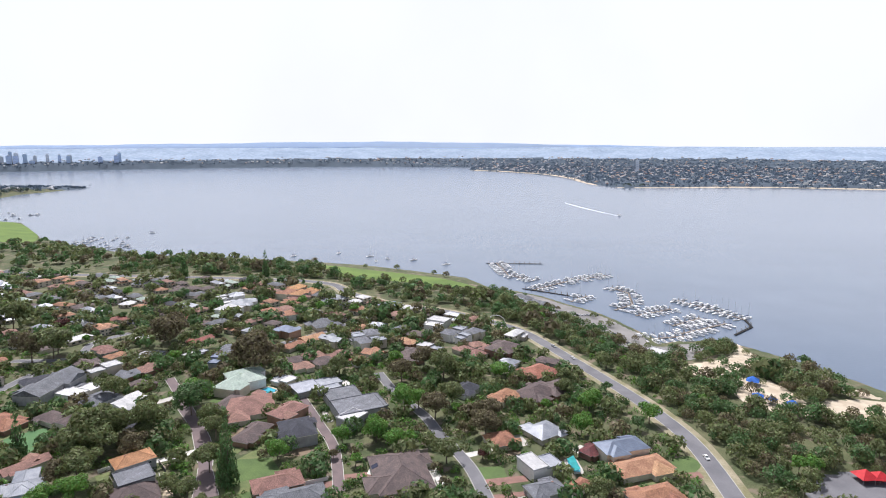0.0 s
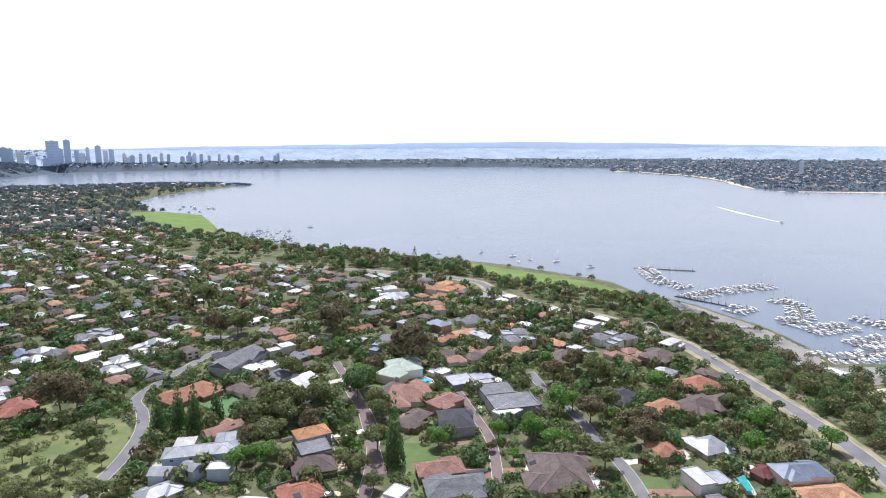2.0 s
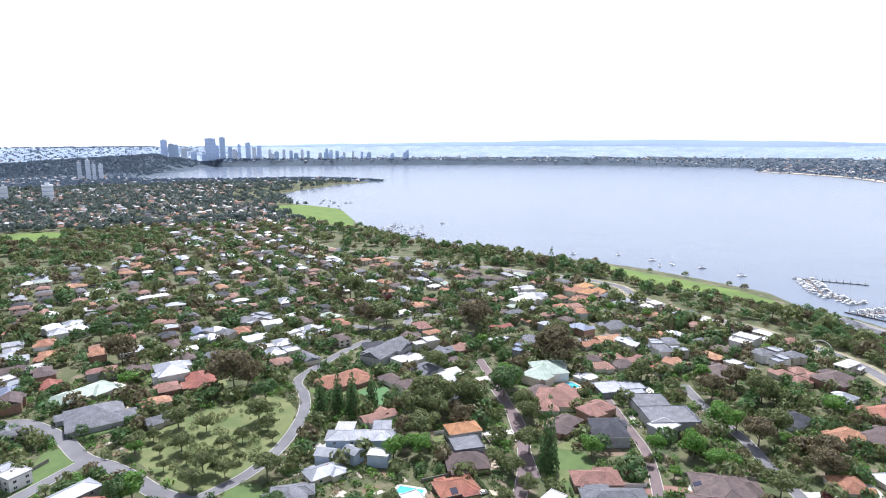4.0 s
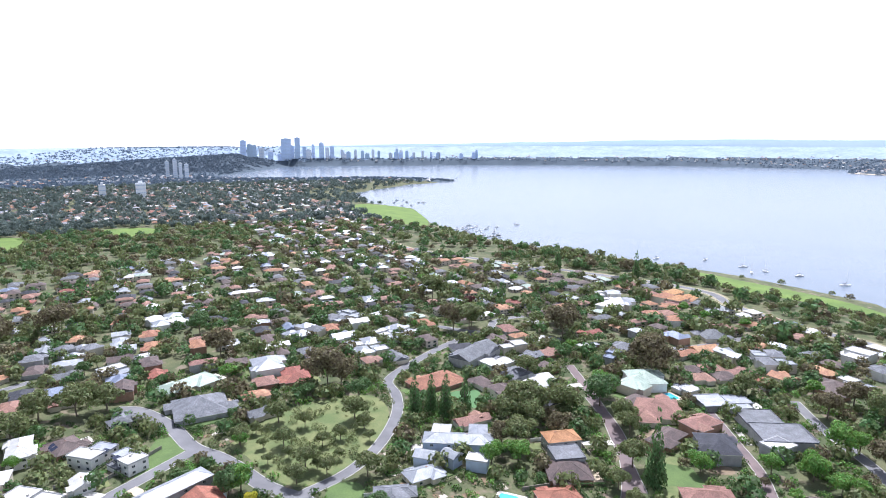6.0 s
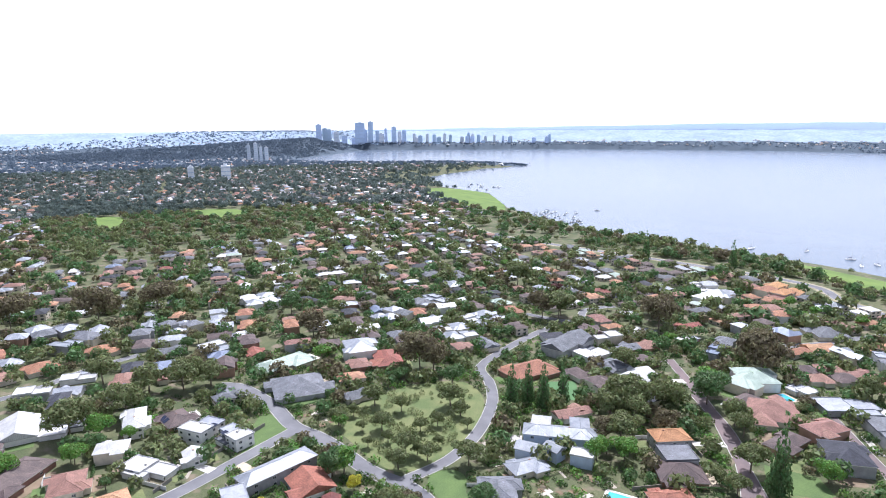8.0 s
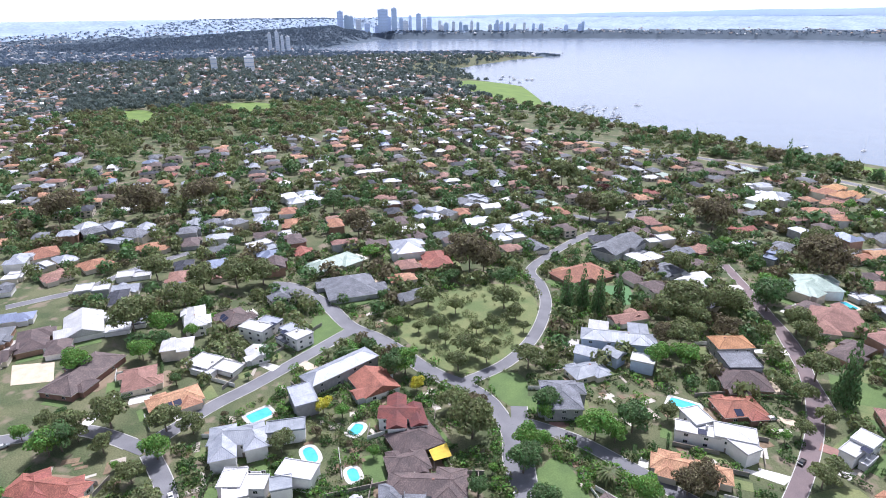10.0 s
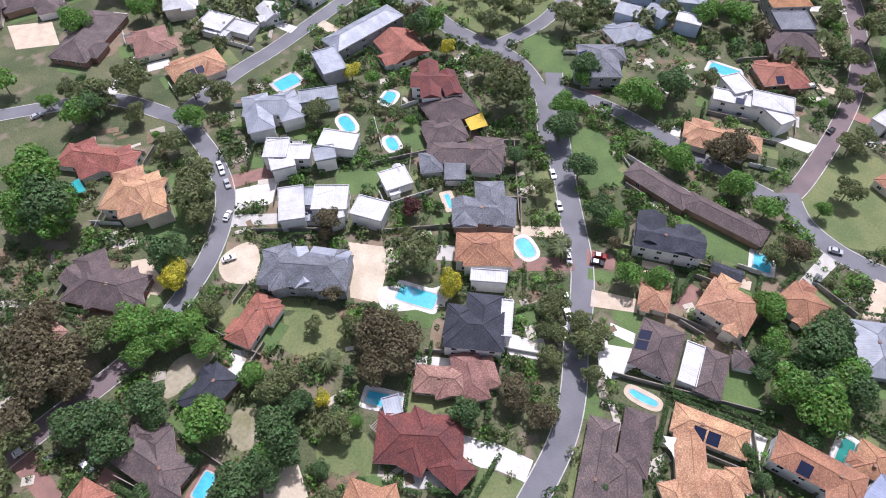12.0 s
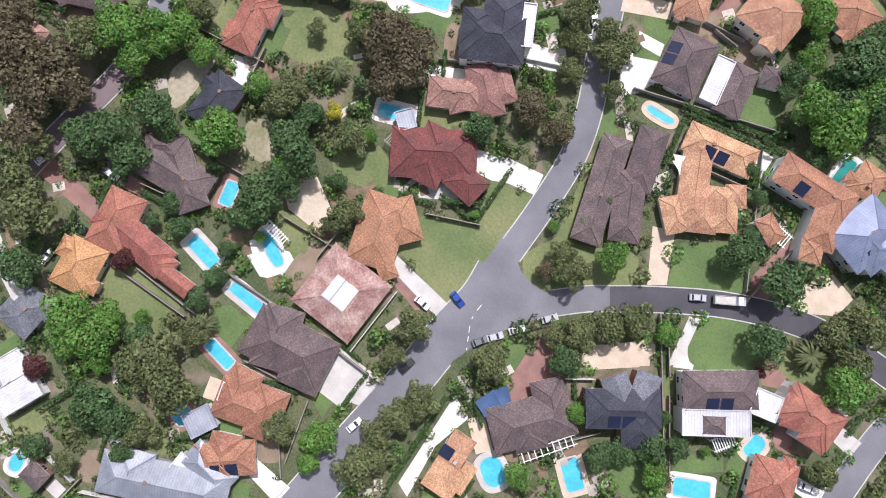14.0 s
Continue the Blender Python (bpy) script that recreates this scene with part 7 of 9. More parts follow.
tree(-119.3, 2.4, 2.1, 'green')
tree(-113.5, 9.2, 2.4, 'green')
tree(-65.3, 41.0, 2.4, 'green')
tree(-83.4, -22.3, 1.5, 'green')
tree(-171.1, -10.9, 2.7, 'green')
tree(-175.1, -49.6, 2.1, 'green')
tree(-184.3, -84.4, 2.6, 'green')
tree(-198.2, -58.1, 3.5, 'dark')
tree(-198.9, -64.4, 2.6, 'dark')
tree(-191.9, -60.5, 3.8, 'dark')
tree(-195.8, -44.1, 2.5, 'dark')
tree(-169.2, -25.2, 3.0, 'dark')
tree(-89.5, 47.6, 2.7, 'dark')
tree(-83.3, 43.0, 3.0, 'dark')
tree(-78.2, 60.9, 3.9, 'dark')
tree(-87.4, 78.2, 5.4, 'dark')
tree(-96.8, 74.6, 4.3, 'dark')

tree(-194.0, -15.0, 5.0, 'gum')
tree(-186.7, -17.6, 4.2, 'dark')
tree(-181.0, -29.5, 5.2, 'green')
tree(-177.1, -35.0, 4.0, 'dark')
tree(-223.9, -22.7, 5.0, 'gum')
tree(-227.4, -28.8, 5.2, 'green')
tree(-190.6, 8.1, 4.5, 'gum')
tree(-175.8, 4.8, 5.6, 'brown')
tree(-175.3, -13.8, 3.6, 'dark')
tree(-163.5, -34.9, 3.0, 'gum')
tree(-193.2, -99.4, 5.4, 'green')
tree(-183.9, -98.9, 4.2, 'green')
tree(-170.9, -78.4, 4.4, 'gum')
tree(-164.9, -104.8, 5.0, 'gum')
tree(-164.9, -112.0, 3.6, 'dark')
tree(-182.3, -125.2, 4.0, 'dark')
tree(-174.2, -123.6, 3.4, 'gum')
tree(-147.8, 43.2, 3.6, 'gum')
tree(-143.4, 36.8, 3.4, 'gum')
tree(-136.2, 49.2, 4.0, 'gum')
tree(-130.5, 39.9, 3.4, 'gum')
tree(-142.0, 20.0, 4.2, 'brown')
tree(-134.3, 24.6, 3.6, 'gum')
tree(-160.9, -3.4, 2.2, 'dark')
tree(-150.6, 9.5, 3.2, 'dark')
tree(-96.2, 79.7, 5.0, 'green')
tree(-83.2, 72.8, 5.4, 'green')
tree(-74.7, 69.1, 3.8, 'gum')
tree(-95.5, 70.2, 3.6, 'dark')
tree(-101.6, 91.5, 4.2, 'green')
tree(-113.6, 15.8, 2.2, 'dark')
tree(-113.0, -2.1, 4.2, 'gum')
tree(-106.9, -2.6, 3.6, 'gum')
tree(-78.8, 31.2, 3.4, 'dark')
tree(-66.9, -17.2, 2.6, 'dark')
tree(-81.0, -29.3, 2.6, 'gum')
tree(-75.4, -17.0, 1.8, 'dark')
tree(-71.9, -32.5, 3.6, 'dark')
tree(-60.1, -27.8, 3.2, 'gum')
tree(-44.5, 30.1, 4.6, 'dark')
tree(-32.8, 19.5, 4.2, 'gum')
tree(-202.1, 43.8, 3.0, 'gum')
tree(-161.4, 174.5, 4.6, 'gum')
tree(-168.5, 163.9, 3.8, 'gum')
tree(-171.5, 147.9, 6.0, 'green')
tree(-179.3, 218.5, 4.6, 'dark')
tree(-185.4, 252.4, 6.0, 'gum')
tree(-183.3, 275.9, 5.5, 'gum')
tree(-168.2, 273.7, 5.5, 'gum')
tree(-131.4, 224.1, 4.6, 'gum')
tree(-112.1, 210.5, 5.0, 'gum')
tree(-103.8, 179.2, 5.0, 'gum')
tree(-222.1, 124.4, 7.0, 'brown')
tree(-190.7, 119.3, 5.0, 'dark')
tree(-199.2, 143.3, 4.5, 'green')
tree(-150.0, 129.6, 4.0, 'green')
tree(-129.6, 132.4, 3.6, 'yellow')
tree(-273.4, 13.4, 5.0, 'gum')
tree(-260.9, 7.2, 5.0, 'gum')
tree(-348.0, 11.2, 5.0, 'gum')
tree(-331.0, 16.2, 4.6, 'gum')
tree(-316.4, 19.6, 5.0, 'gum')
tree(-348.1, 2.1, 4.2, 'green')
tree(-373.6, 71.0, 5.5, 'dark')
tree(-373.1, 58.9, 4.4, 'green')
tree(-371.9, 85.3, 4.8, 'green')
tree(-222.2, 27.1, 3.0, 'brown')
tree(-116.1, 127.1, 4.0, 'green')
tree(-103.3, 137.8, 3.6, 'green')
tree(-101.5, 92.7, 3.0, 'yellow')
tree(-318.6, -24.0, 6.0, 'green')
tree(-299.9, -25.0, 6.0, 'green')

# ---- hedges ----
hedge([(-251.7, 36.1), (-244.5, 52.1), (-228.2, 69.1)], 2, 2)
hedge([(-189.5, 28.7), (-194.9, 26.8)], 1.5, 1.8)
hedge([(-111.5, 51.0), (-88.8, 59.3)], 1.4, 1.6)
hedge([(-135.4, -10.1), (-137.4, 7.2)], 1.4, 1.6)
hedge([(-82.9, 2.6), (-74.0, -7.2)], 1.4, 1.8)
hedge([(-130.2, -72.5), (-131.2, -58.1)], 1.2, 1.5)
hedge([(-178.0, -76.2), (-177.7, -61.3), (-178.3, -54.0)], 1.6, 2.2)
hedge([(-163.5, -55.0), (-157.2, -55.4), (-134.2, -56.9)], 1.2, 1.5)
hedge([(-147.2, -10.3), (-134.4, -10.2)], 1.2, 1.5)
hedge([(-159.9, 43.4), (-155.7, 49.2), (-150.4, 45.3)], 1.2, 1.4)
hedge([(-233.3, 59.2), (-228.4, 74.6)], 1.6, 1.8)
hedge([(-348.2, 154.8), (-332.9, 157.3), (-328.9, 175.2)], 1.4, 1.6)
hedge([(-144.2, 87.8), (-123.2, 93.5)], 1.4, 1.6)
hedge([(-269.5, 83.8), (-232.0, 87.8)], 2, 2.2)
fence([(-174.4, -41.7), (-156.1, -38.8)], 1.8, 'grey')
fence([(-176.7, -62.4), (-155.3, -59.6), (-131.2, -58.1)], 1.8, 'grey')
fence([(-67.4, 39.5), (-68.4, 19.0)], 1.8, 'grey')
fence([(-83.4, 3.2), (-60.4, -23.9)], 1.8, 'grey')
fence([(-90.7, 55.6), (-69.7, 21.8)], 1.8, 'grey')
fence([(-199.5, -80.1), (-176.5, -77.8)], 1.8, 'grey')
fence([(-135.4, -10.1), (-137.4, 7.2)], 1.2, 'white')
fence([(-209.9, 40.6), (-193.2, 57.6)], 1.8, 'grey')
fence([(-243.9, 12.7), (-222.9, 30.4)], 1.8, 'grey')
fence([(-170.4, 23.5), (-142.0, 39.2)], 1.2, 'white')
fence([(-149.9, 84.1), (-118.8, 96.6)], 1.8, 'grey')
fence([(-126.7, 45.2), (-89.4, 61.4)], 1.8, 'grey')
fence([(-173.3, 124.0), (-161.9, 116.8)], 1.2, 'white')
fence([(-146.6, -16.7), (-133.8, -9.7)], 1.8, 'grey')
fence([(-226.7, -18.7), (-206.1, -14.3)], 1.8, 'grey')
fence([(-234.8, 57.9), (-218.8, 82.6)], 1.8, 'grey')
fence([(-201.4, 101.1), (-178.2, 72.2)], 1.8, 'grey')
fence([(-249.5, 77.5), (-236.4, 67.9)], 1.2, 'white')
fence([(-325.7, 98.6), (-331.6, 135.9)], 1.8, 'grey')
fence([(-95.7, -46.6), (-107.0, -41.2)], 1.8, 'grey')
fence([(-68.3, -11.8), (-55.7, -27.4)], 1.8, 'grey')
shade_sail([(-105.6, -45.4), (-104.2, -40.0), (-99.0, -42.1), (-101.3, -46.5)], 3.0, 'blue')
shade_sail([(-104.2, -40.0), (-102.0, -36.8), (-98.5, -39.3), (-99.5, -42.0)], 3.0, 'blue')
shade_sail([(-106.6, 35.9), (-103.5, 39.6), (-99.4, 33.6)], 3.0, 'white')
shade_sail([(-107.5, 37.5), (-104.2, 39.3), (-100.5, 32.5)], 3.0, 'white')
shade_sail([(-305.2, -15.9), (-304.7, -11.4), (-298.2, -12.7), (-298.5, -16.2)], 3.0, 'turquoise')
shade_sail([(-221.1, 96.8), (-218.2, 103.5), (-212.5, 99.8), (-215.4, 93.2)], 3.0, 'yellow')
shade_sail([(46.1, 253.5), (49.7, 255.7), (51.0, 244.4), (47.9, 241.9)], 3.0, 'turquoise')
pergola(-84.0, -42.3, 14.9, 2.3, 59, 'white')
pergola(-51.0, -11.8, 6.0, 2.9, 61, 'white')
pergola(-172.8, -46.2, 7.3, 2.1, -4, 'white')
pergola(-58.6, -2.0, 3.8, 1.7, 20, 'wood')
pergola(-164.9, -7.4, 5.2, 3.9, -3, 'wood')
pergola(-145.0, -67.6, 4.7, 3.5, 2, 'wood')
pergola(-73.4, 39.0, 6.7, 3.5, -1, 'white')
water_tank(-168.1, -112.2)
water_tank(-171.9, -14.7)
dashes([(-120.1, -25.4), (-119.6, -29.9), (-117.0, -34.5), (-115.4, -36.9)])

# ---- cars ----
car(-125.8, -28.4, -11, 'blue')
car(-132.1, -35.1, 0, 'white')
car(-125.0, -70.1, 80, 'white')
car(-108.9, -24.3, 55, 'white')
car(-104.3, -16.5, 55, 'silver')
car(-112.1, -29.4, 56, 'silver')
car(-233.2, -71.6, 84, 'white')
car(-225.5, -67.6, 91, 'grey')
car(-216.6, -63.0, 5, 'white')
car(-213.2, -78.7, 4, 'black')
car(-214.3, -89.9, 92, 'white')
car(-124.6, -50.0, 84, 'black')
car(-39.2, 28.9, 7, 'white')
car(-26.4, -6.5, 17, 'white')
car(-114.3, -32.8, 62, 'grey')
car(-150.3, 57.6, -45, 'black')
car(-147.0, 53.4, -39, 'white')
car(-143.7, 47.5, -41, 'white')
car(-160.4, 74.0, -43, 'silver')
car(-157.5, 70.2, -48, 'silver')
car(-272.5, 23.6, -24, 'white')
car(-265.9, 21.0, -24, 'silver')
car(-254.4, 12.0, 118, 'white')
car(-240.1, 1.3, 64, 'white')
car(-171.8, 86.3, -40, 'silver')
car(-181.6, 97.0, -40, 'white')
car(-188.0, 101.5, -32, 'grey')
car(-149.7, 74.7, 26, 'black')
car(-150.5, 77.4, 29, 'red')
car(-93.8, 127.1, 17, 'silver')
car(-94.3, 112.8, 95, 'grey')
car(-274.8, 24.7, -19, 'white')
car(-349.2, -4.0, 82, 'silver')
car(-129.4, 201.4, 52, 'white')
car(-114.5, 181.0, 81, 'black')
car(-186.1, 140.2, 28, 'black')
car(115.1, 260.3, -84, 'white')
car(76.3, 398.1, -78, 'white')
car(66.5, 422.8, -68, 'silver')
tipper_truck(-71.9, 17.5, 36)
car(-78.3, 13.0, 36, 'silver')

# leaf colours for distant trees, with the blue of aerial haze painted in
LEAF["far"] = mat("haze_tinted_far_canopy", (0.14, 0.185, 0.24), (0.105, 0.145, 0.195), 0.9, scale=0.01, fine=0.1, spread=0.1, bump=0, island=0.18)
LEAF["ridge"] = mat("haze_tinted_ridge_canopy", (0.13, 0.17, 0.22), (0.105, 0.14, 0.185), 0.9, scale=0.01, fine=0.1, spread=0.15, bump=0, island=0.12)
LEAF["bluish"] = mat("haze_tinted_gum_canopy", (0.145, 0.185, 0.165), (0.10, 0.135, 0.125), 0.8, scale=0.02, fine=0.2, spread=0.15, bump=0, island=0.4)
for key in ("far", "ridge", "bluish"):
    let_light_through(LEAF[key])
dist = lambda x, y: math.hypot(x + 110, y + 30)
# ---- gardens round the nearer houses ----
for ob in [o for o in scene.objects if o.name.split(".")[0] == "house"]:
    if math.hypot(ob.location.x + 130, ob.location.y - 40) < 330:
        driveway(*HOUSE_PLAN[ob.name])
        garden(*HOUSE_PLAN[ob.name])

# ---- hedges and fences between the plots ----
plot_rng = random.Random(17)
for ob in [o for o in scene.objects if o.name.split(".")[0] == "house"]:
    x, y, L, W, rot = HOUSE_PLAN[ob.name]
    if math.hypot(x + 140, y - 40) > 230:
        continue
    m = pose(x, y, 0, 0, 0, rot)
    for side in (0, 90, 180, 270):
        l, w = (L, W) if side % 180 == 0 else (W, L)
        for off in (1.6, 3.4, 5.5):
            run, best = [], []
            for k in range(-14, 15):
                p = m @ pose(0, 0, 0, 0, 0, side) @ Vector((l / 2 + off, k * 1.5, 0))
                if abs(k * 1.5) < w / 2 + 6 and free(p.x, p.y, 0.4) and not near_road(p.x, p.y, 1.2) and not in_clear(p.x, p.y):
                    run.append((p.x, p.y))
                else:
                    run = []
                if len(run) > len(best):
                    best = list(run)
            if len(best) < 6:
                continue
            if plot_rng.random() < 0.62:
                hedge([best[0], best[-1]], plot_rng.uniform(0.9, 2.0), plot_rng.uniform(1.2, 2.8))
            else:
                fence([best[0], best[-1]], 1.8, plot_rng.choice(("grey", "grey", "white")))
            for q in best[::2]:
                occupy(*q, 0.6)
            break

# ---- mid suburb: houses and trees that fill the blocks ----
fill = random.Random(21)
STREET_ROT = -31
BUSH = [(-783, 189), (-792, 271), (-764, 420), (-779, 561), (-906, 707), (-1128, 661), (-1238, 555), (-1484, 422)]   # wooded golf course
SEAWARD = [(113, 216), (115, 267), (110, 301), (96, 343), (72, 404), (49, 456), (23, 487), (-21, 521), (-65, 540), (-116, 583), (-183, 641), (-499, 672), (-600, 703), (-722, 788), (-560, 900), (-400, 3000), (900, 3000), (900, -300), (200, -100)]
FORESHORE = 62


def view_side(x, y):
    a = math.degrees(math.atan2(-(x + 60), y + 60))
    return -42 < a < 84 and y > -60


PALETTE = ["brown"] * 6 + ["rose"] * 6 + ["slate"] * 6 + ["white"] * 3 + ["metal"] * 6 + ["charcoal"] * 3 + ["tan"] * 2 + ["terracotta"] * 2 + ["red", "green", "blue"]
spots = []
c, s = math.cos(radians(STREET_ROT)), math.sin(radians(STREET_ROT))
for i in range(-90, 91):
    for j in range(-70, 120):
        u, v = i * 22.0 + fill.uniform(-2.5, 2.5), j * 26.0 + (j % 2) * 6 + fill.uniform(-2.5, 2.5)
        x, y = u * c - v * s - 200, u * s + v * c + 300
        if not view_side(x, y) or math.hypot(x + 110, y) > 2300:
            continue
        spots.append((math.hypot(x + 110, y + 30), x, y))
spots.sort()
sd = shore_distance(np.array([p[1] for p in spots]), np.array([p[2] for p in spots]))
far_spots, made = [], 0
for (d, x, y), e in zip(spots, sd):
    if e < FORESHORE + 28 or inside(x, y, SEAWARD) or inside(x, y, BUSH) or in_clear(x, y):
        continue
    if e > 0 and (y > 1150 and e < 150):
        continue
    if d < 900:
        if not free(x, y, 7.0) or near_road(x, y, 7.5):
            continue
    if d < 900 and made < 150 and fill.random() < 0.93:
        made += 1
        L, W = fill.uniform(14, 21), fill.uniform(9, 13)
        rot = STREET_ROT + fill.choice((0, 90)) + fill.gauss(0, 4)
        rf = fill.choice(PALETTE)
        form = "flat" if rf == "white" and fill.random() < 0.7 else fill.choice(("hip", "hip", "gable"))
        st = 2 if fill.random() < 0.35 else 1
        w = fill.choice(("cream", "white", "brick", "grey", "cream"))
        house(x, y, L, W, rot, rf, st, w, form, detail=d < 240)
    else:
        far_spots.append((x, y))

# ---- distant houses, each a small hipped block, joined by roof colour ----
DIST = {}
for x, y in far_spots:
    rf = fill.choice(PALETTE)
    DIST.setdefault(rf, []).append((x, y))
zs_all = {rf: ground_height(np.array([p[0] for p in v]), np.array([p[1] for p in v])) for rf, v in DIST.items()}


def far_block(lists, walls, x, y, z, L, W, rot, h, panes=None):
    co, fa, uvs = lists
    m = pose(x, y, z, 0, 0, rot)
    a, b, r = L / 2, W / 2, W * 0.21
    i = len(co)
    co += [tuple(m @ Vector(p)) for p in ((-a, -b, h), (a, -b, h), (a, b, h), (-a, b, h), (-a + b, 0, h + r), (a - b, 0, h + r))]
    fa += [(i, i + 1, i + 5, i + 4), (i + 2, i + 3, i + 4, i + 5), (i + 1, i + 2, i + 5), (i + 3, i, i + 4)]
    wc, wf = walls
    i = len(wc)
    a, b = a - 0.5, b - 0.5
    wc += [tuple(m @ Vector(p)) for p in ((-a, -b, -1), (a, -b, -1), (a, b, -1), (-a, b, -1), (-a, -b, h), (a, -b, h), (a, b, h), (-a, b, h))]
    wf += [(i, i + 1, i + 5, i + 4), (i + 1, i + 2, i + 6, i + 5), (i + 2, i + 3, i + 7, i + 6), (i + 3, i, i + 4, i + 7)]
    if panes is None or dist(x, y) > 1100:
        return
    pc, pf = panes
    for side, ln, off in ((0, 2 * a, b), (180, 2 * a, b), (90, 2 * b, a), (270, 2 * b, a)):
        mm = m @ pose(0, 0, 0, 0, 0, side)
        for u in (-0.27, 0.22):
            for z0 in ((0.9, 3.6) if h > 5 else (0.9,)):
                i = len(pc)
                pc += [tuple(mm @ Vector((u * ln + du, -off - 0.06, z0 + dz))) for du, dz in ((-1.1, 0), (1.1, 0), (1.1, 1.3), (-1.1, 1.3))]
                pf.append((i, i + 1, i + 2, i + 3))


def raw(name, co, fa, material, label, category):
    me = bpy.data.meshes.new(name)
    me.from_pydata(co, [], fa)
    me.materials.append(material)
    if material.name.endswith(("tiles", "roofing")):
        me.uv_layers.new(name="UVMap")
    return tagged(new(name, me), label, category, kind="stuff")


walls, panes = ([], []), ([], [])
for rf, v in DIST.items():
    lists = ([], [], [])
    for (x, y), z in zip(v, zs_all[rf]):
        for k in range(2):
            far_block(lists, walls, x + fill.uniform(-6, 6) * k, y + fill.uniform(-6, 6) * k, float(z) - 0.05 * k, fill.uniform(12, 19), fill.uniform(8, 11), STREET_ROT + fill.choice((0, 90)) + fill.gauss(0, 6), fill.choice((3.2, 3.2, 5.8)), panes)
    raw("distant_houses", lists[0], lists[1], ROOF[rf], "distant suburban houses with " + ROOFWORD[rf] + "s", "houses")
raw("distant_house_walls", walls[0], walls[1], WALL["cream"], "pale walls of distant suburban houses", "houses")
raw("distant_house_windows", panes[0], panes[1], GLASS, "dark windows of distant suburban houses", "windows")

# ---- trees through the gardens ----
KINDS = ["gum"] * 4 + ["dark"] * 5 + ["green"] * 5 + ["brown"] * 3
count = 0
for n in range(60000):
    if count >= 205:
        break
    x, y = fill.uniform(-760, 330), fill.uniform(-150, 760)
    d = math.hypot(x + 110, y + 30)
    if not view_side(x, y) and d > 210 or d > 640:
        continue
    big = d > 260
    r = fill.uniform(2.8, 6.6) if big else fill.uniform(1.3, 3.8)
    if not free(x, y, r * 0.55) or in_clear(x, y) or near_road(x, y, r * 0.35) or ground_z(x, y) < -9.2:
        continue
    tree(x, y, r, fill.choice(KINDS), near=d < 230)
    count += 1

near_count = 0
for n in range(30000):
    if near_count >= 40:
        break
    x, y = fill.uniform(-330, 20), fill.uniform(-135, 190)
    r = fill.uniform(1.2, 3.4)
    if not free(x, y, r * 0.5) or in_clear(x, y) or near_road(x, y, r * 0.3):
        continue
    tree(x, y, r, fill.choice(KINDS), near=False)
    near_count += 1

# ---- small terraces, gravel and bare beds in the gardens ----
BED = mat("bare_brown_soil", (0.23, 0.165, 0.105), (0.15, 0.11, 0.075), 0.95, scale=0.4, fine=3, spread=0.25)
GRAVEL = mat("pale_garden_gravel", (0.42, 0.38, 0.32), (0.34, 0.30, 0.25), 0.95, scale=0.4, fine=5, spread=0.2)
FLAGS = mat("cream_paving_slabs", (0.56, 0.51, 0.44), (0.47, 0.43, 0.37), 0.85, scale=0.5, fine=3, spread=0.15)
plots = [([], []) for _ in range(3)]
laid = 0
for n in range(20000):
    if laid > 700:
        break
    x, y = fill.uniform(-330, 20), fill.uniform(-135, 200)
    L, W = fill.uniform(2.5, 8), fill.uniform(1.2, 3.6)
    if not free(x, y, 1.0) or in_clear(x, y) or near_road(x, y, 4.0):
        continue
    laid += 1
    a = math.radians(STREET_ROT + fill.choice((0, 90)) + fill.gauss(0, 8))
    co, fa = plots[fill.choice((0, 0, 1, 2))]
    i = len(co)
    for lift in (0.10, -0.3):
        for u, v in ((-0.5, -0.5), (0.5, -0.5), (0.5, 0.5), (-0.5, 0.5)):
            px_, py_ = x + u * L * math.cos(a) - v * W * math.sin(a), y + u * L * math.sin(a) + v * W * math.cos(a)
            co.append((px_, py_, ground_z(px_, py_) + lift + laid * 0.00004))
    fa += [(i, i + 1, i + 2, i + 3), (i + 4, i + 5, i + 1, i), (i + 5, i + 6, i + 2, i + 1), (i + 6, i + 7, i + 3, i + 2), (i + 7, i + 4, i, i + 3)]
for (co, fa), m, word in zip(plots, (BED, GRAVEL, FLAGS), ("bare brown planting beds", "pale gravel patches", "cream paved terraces")):
    raw("garden_patches", co, fa, m, word + " between the houses and fences", "garden ground")

# ---- shrubs along fences ----
shrub_sets = [[] for _ in range(3)]


leaf_rng = np.random.RandomState(5)


def clump(leaves, x, y, z, r, n, size, squash=0.8):
    """n small leaf triangles laid over a rounded crown."""
    u, a = leaf_rng.uniform(-0.3, 1, n), leaf_rng.uniform(0, 6.283, n)
    q = np.sqrt(1 - u * u)
    d = np.stack([q * np.cos(a), q * np.sin(a), u], 1)
    p = np.array((x, y, z)) + d * (r * leaf_rng.uniform(0.6, 1.05, (n, 1))) * np.array((1, 1, squash))
    nn = d + leaf_rng.normal(0, 0.5, (n, 3))
    nn /= np.linalg.norm(nn, axis=1)[:, None] + 1e-9
    t = np.cross(nn, leaf_rng.normal(0, 1, (n, 3)))
    t /= np.linalg.norm(t, axis=1)[:, None] + 1e-9
    b = np.cross(nn, t)
    w = size * leaf_rng.uniform(0.7, 1.3, (n, 1))
    leaves.append(np.stack([p + t * w, p - t * w * 0.55 + b * w * 0.85, p - t * w * 0.55 - b * w * 0.85], 1).reshape(-1, 3))


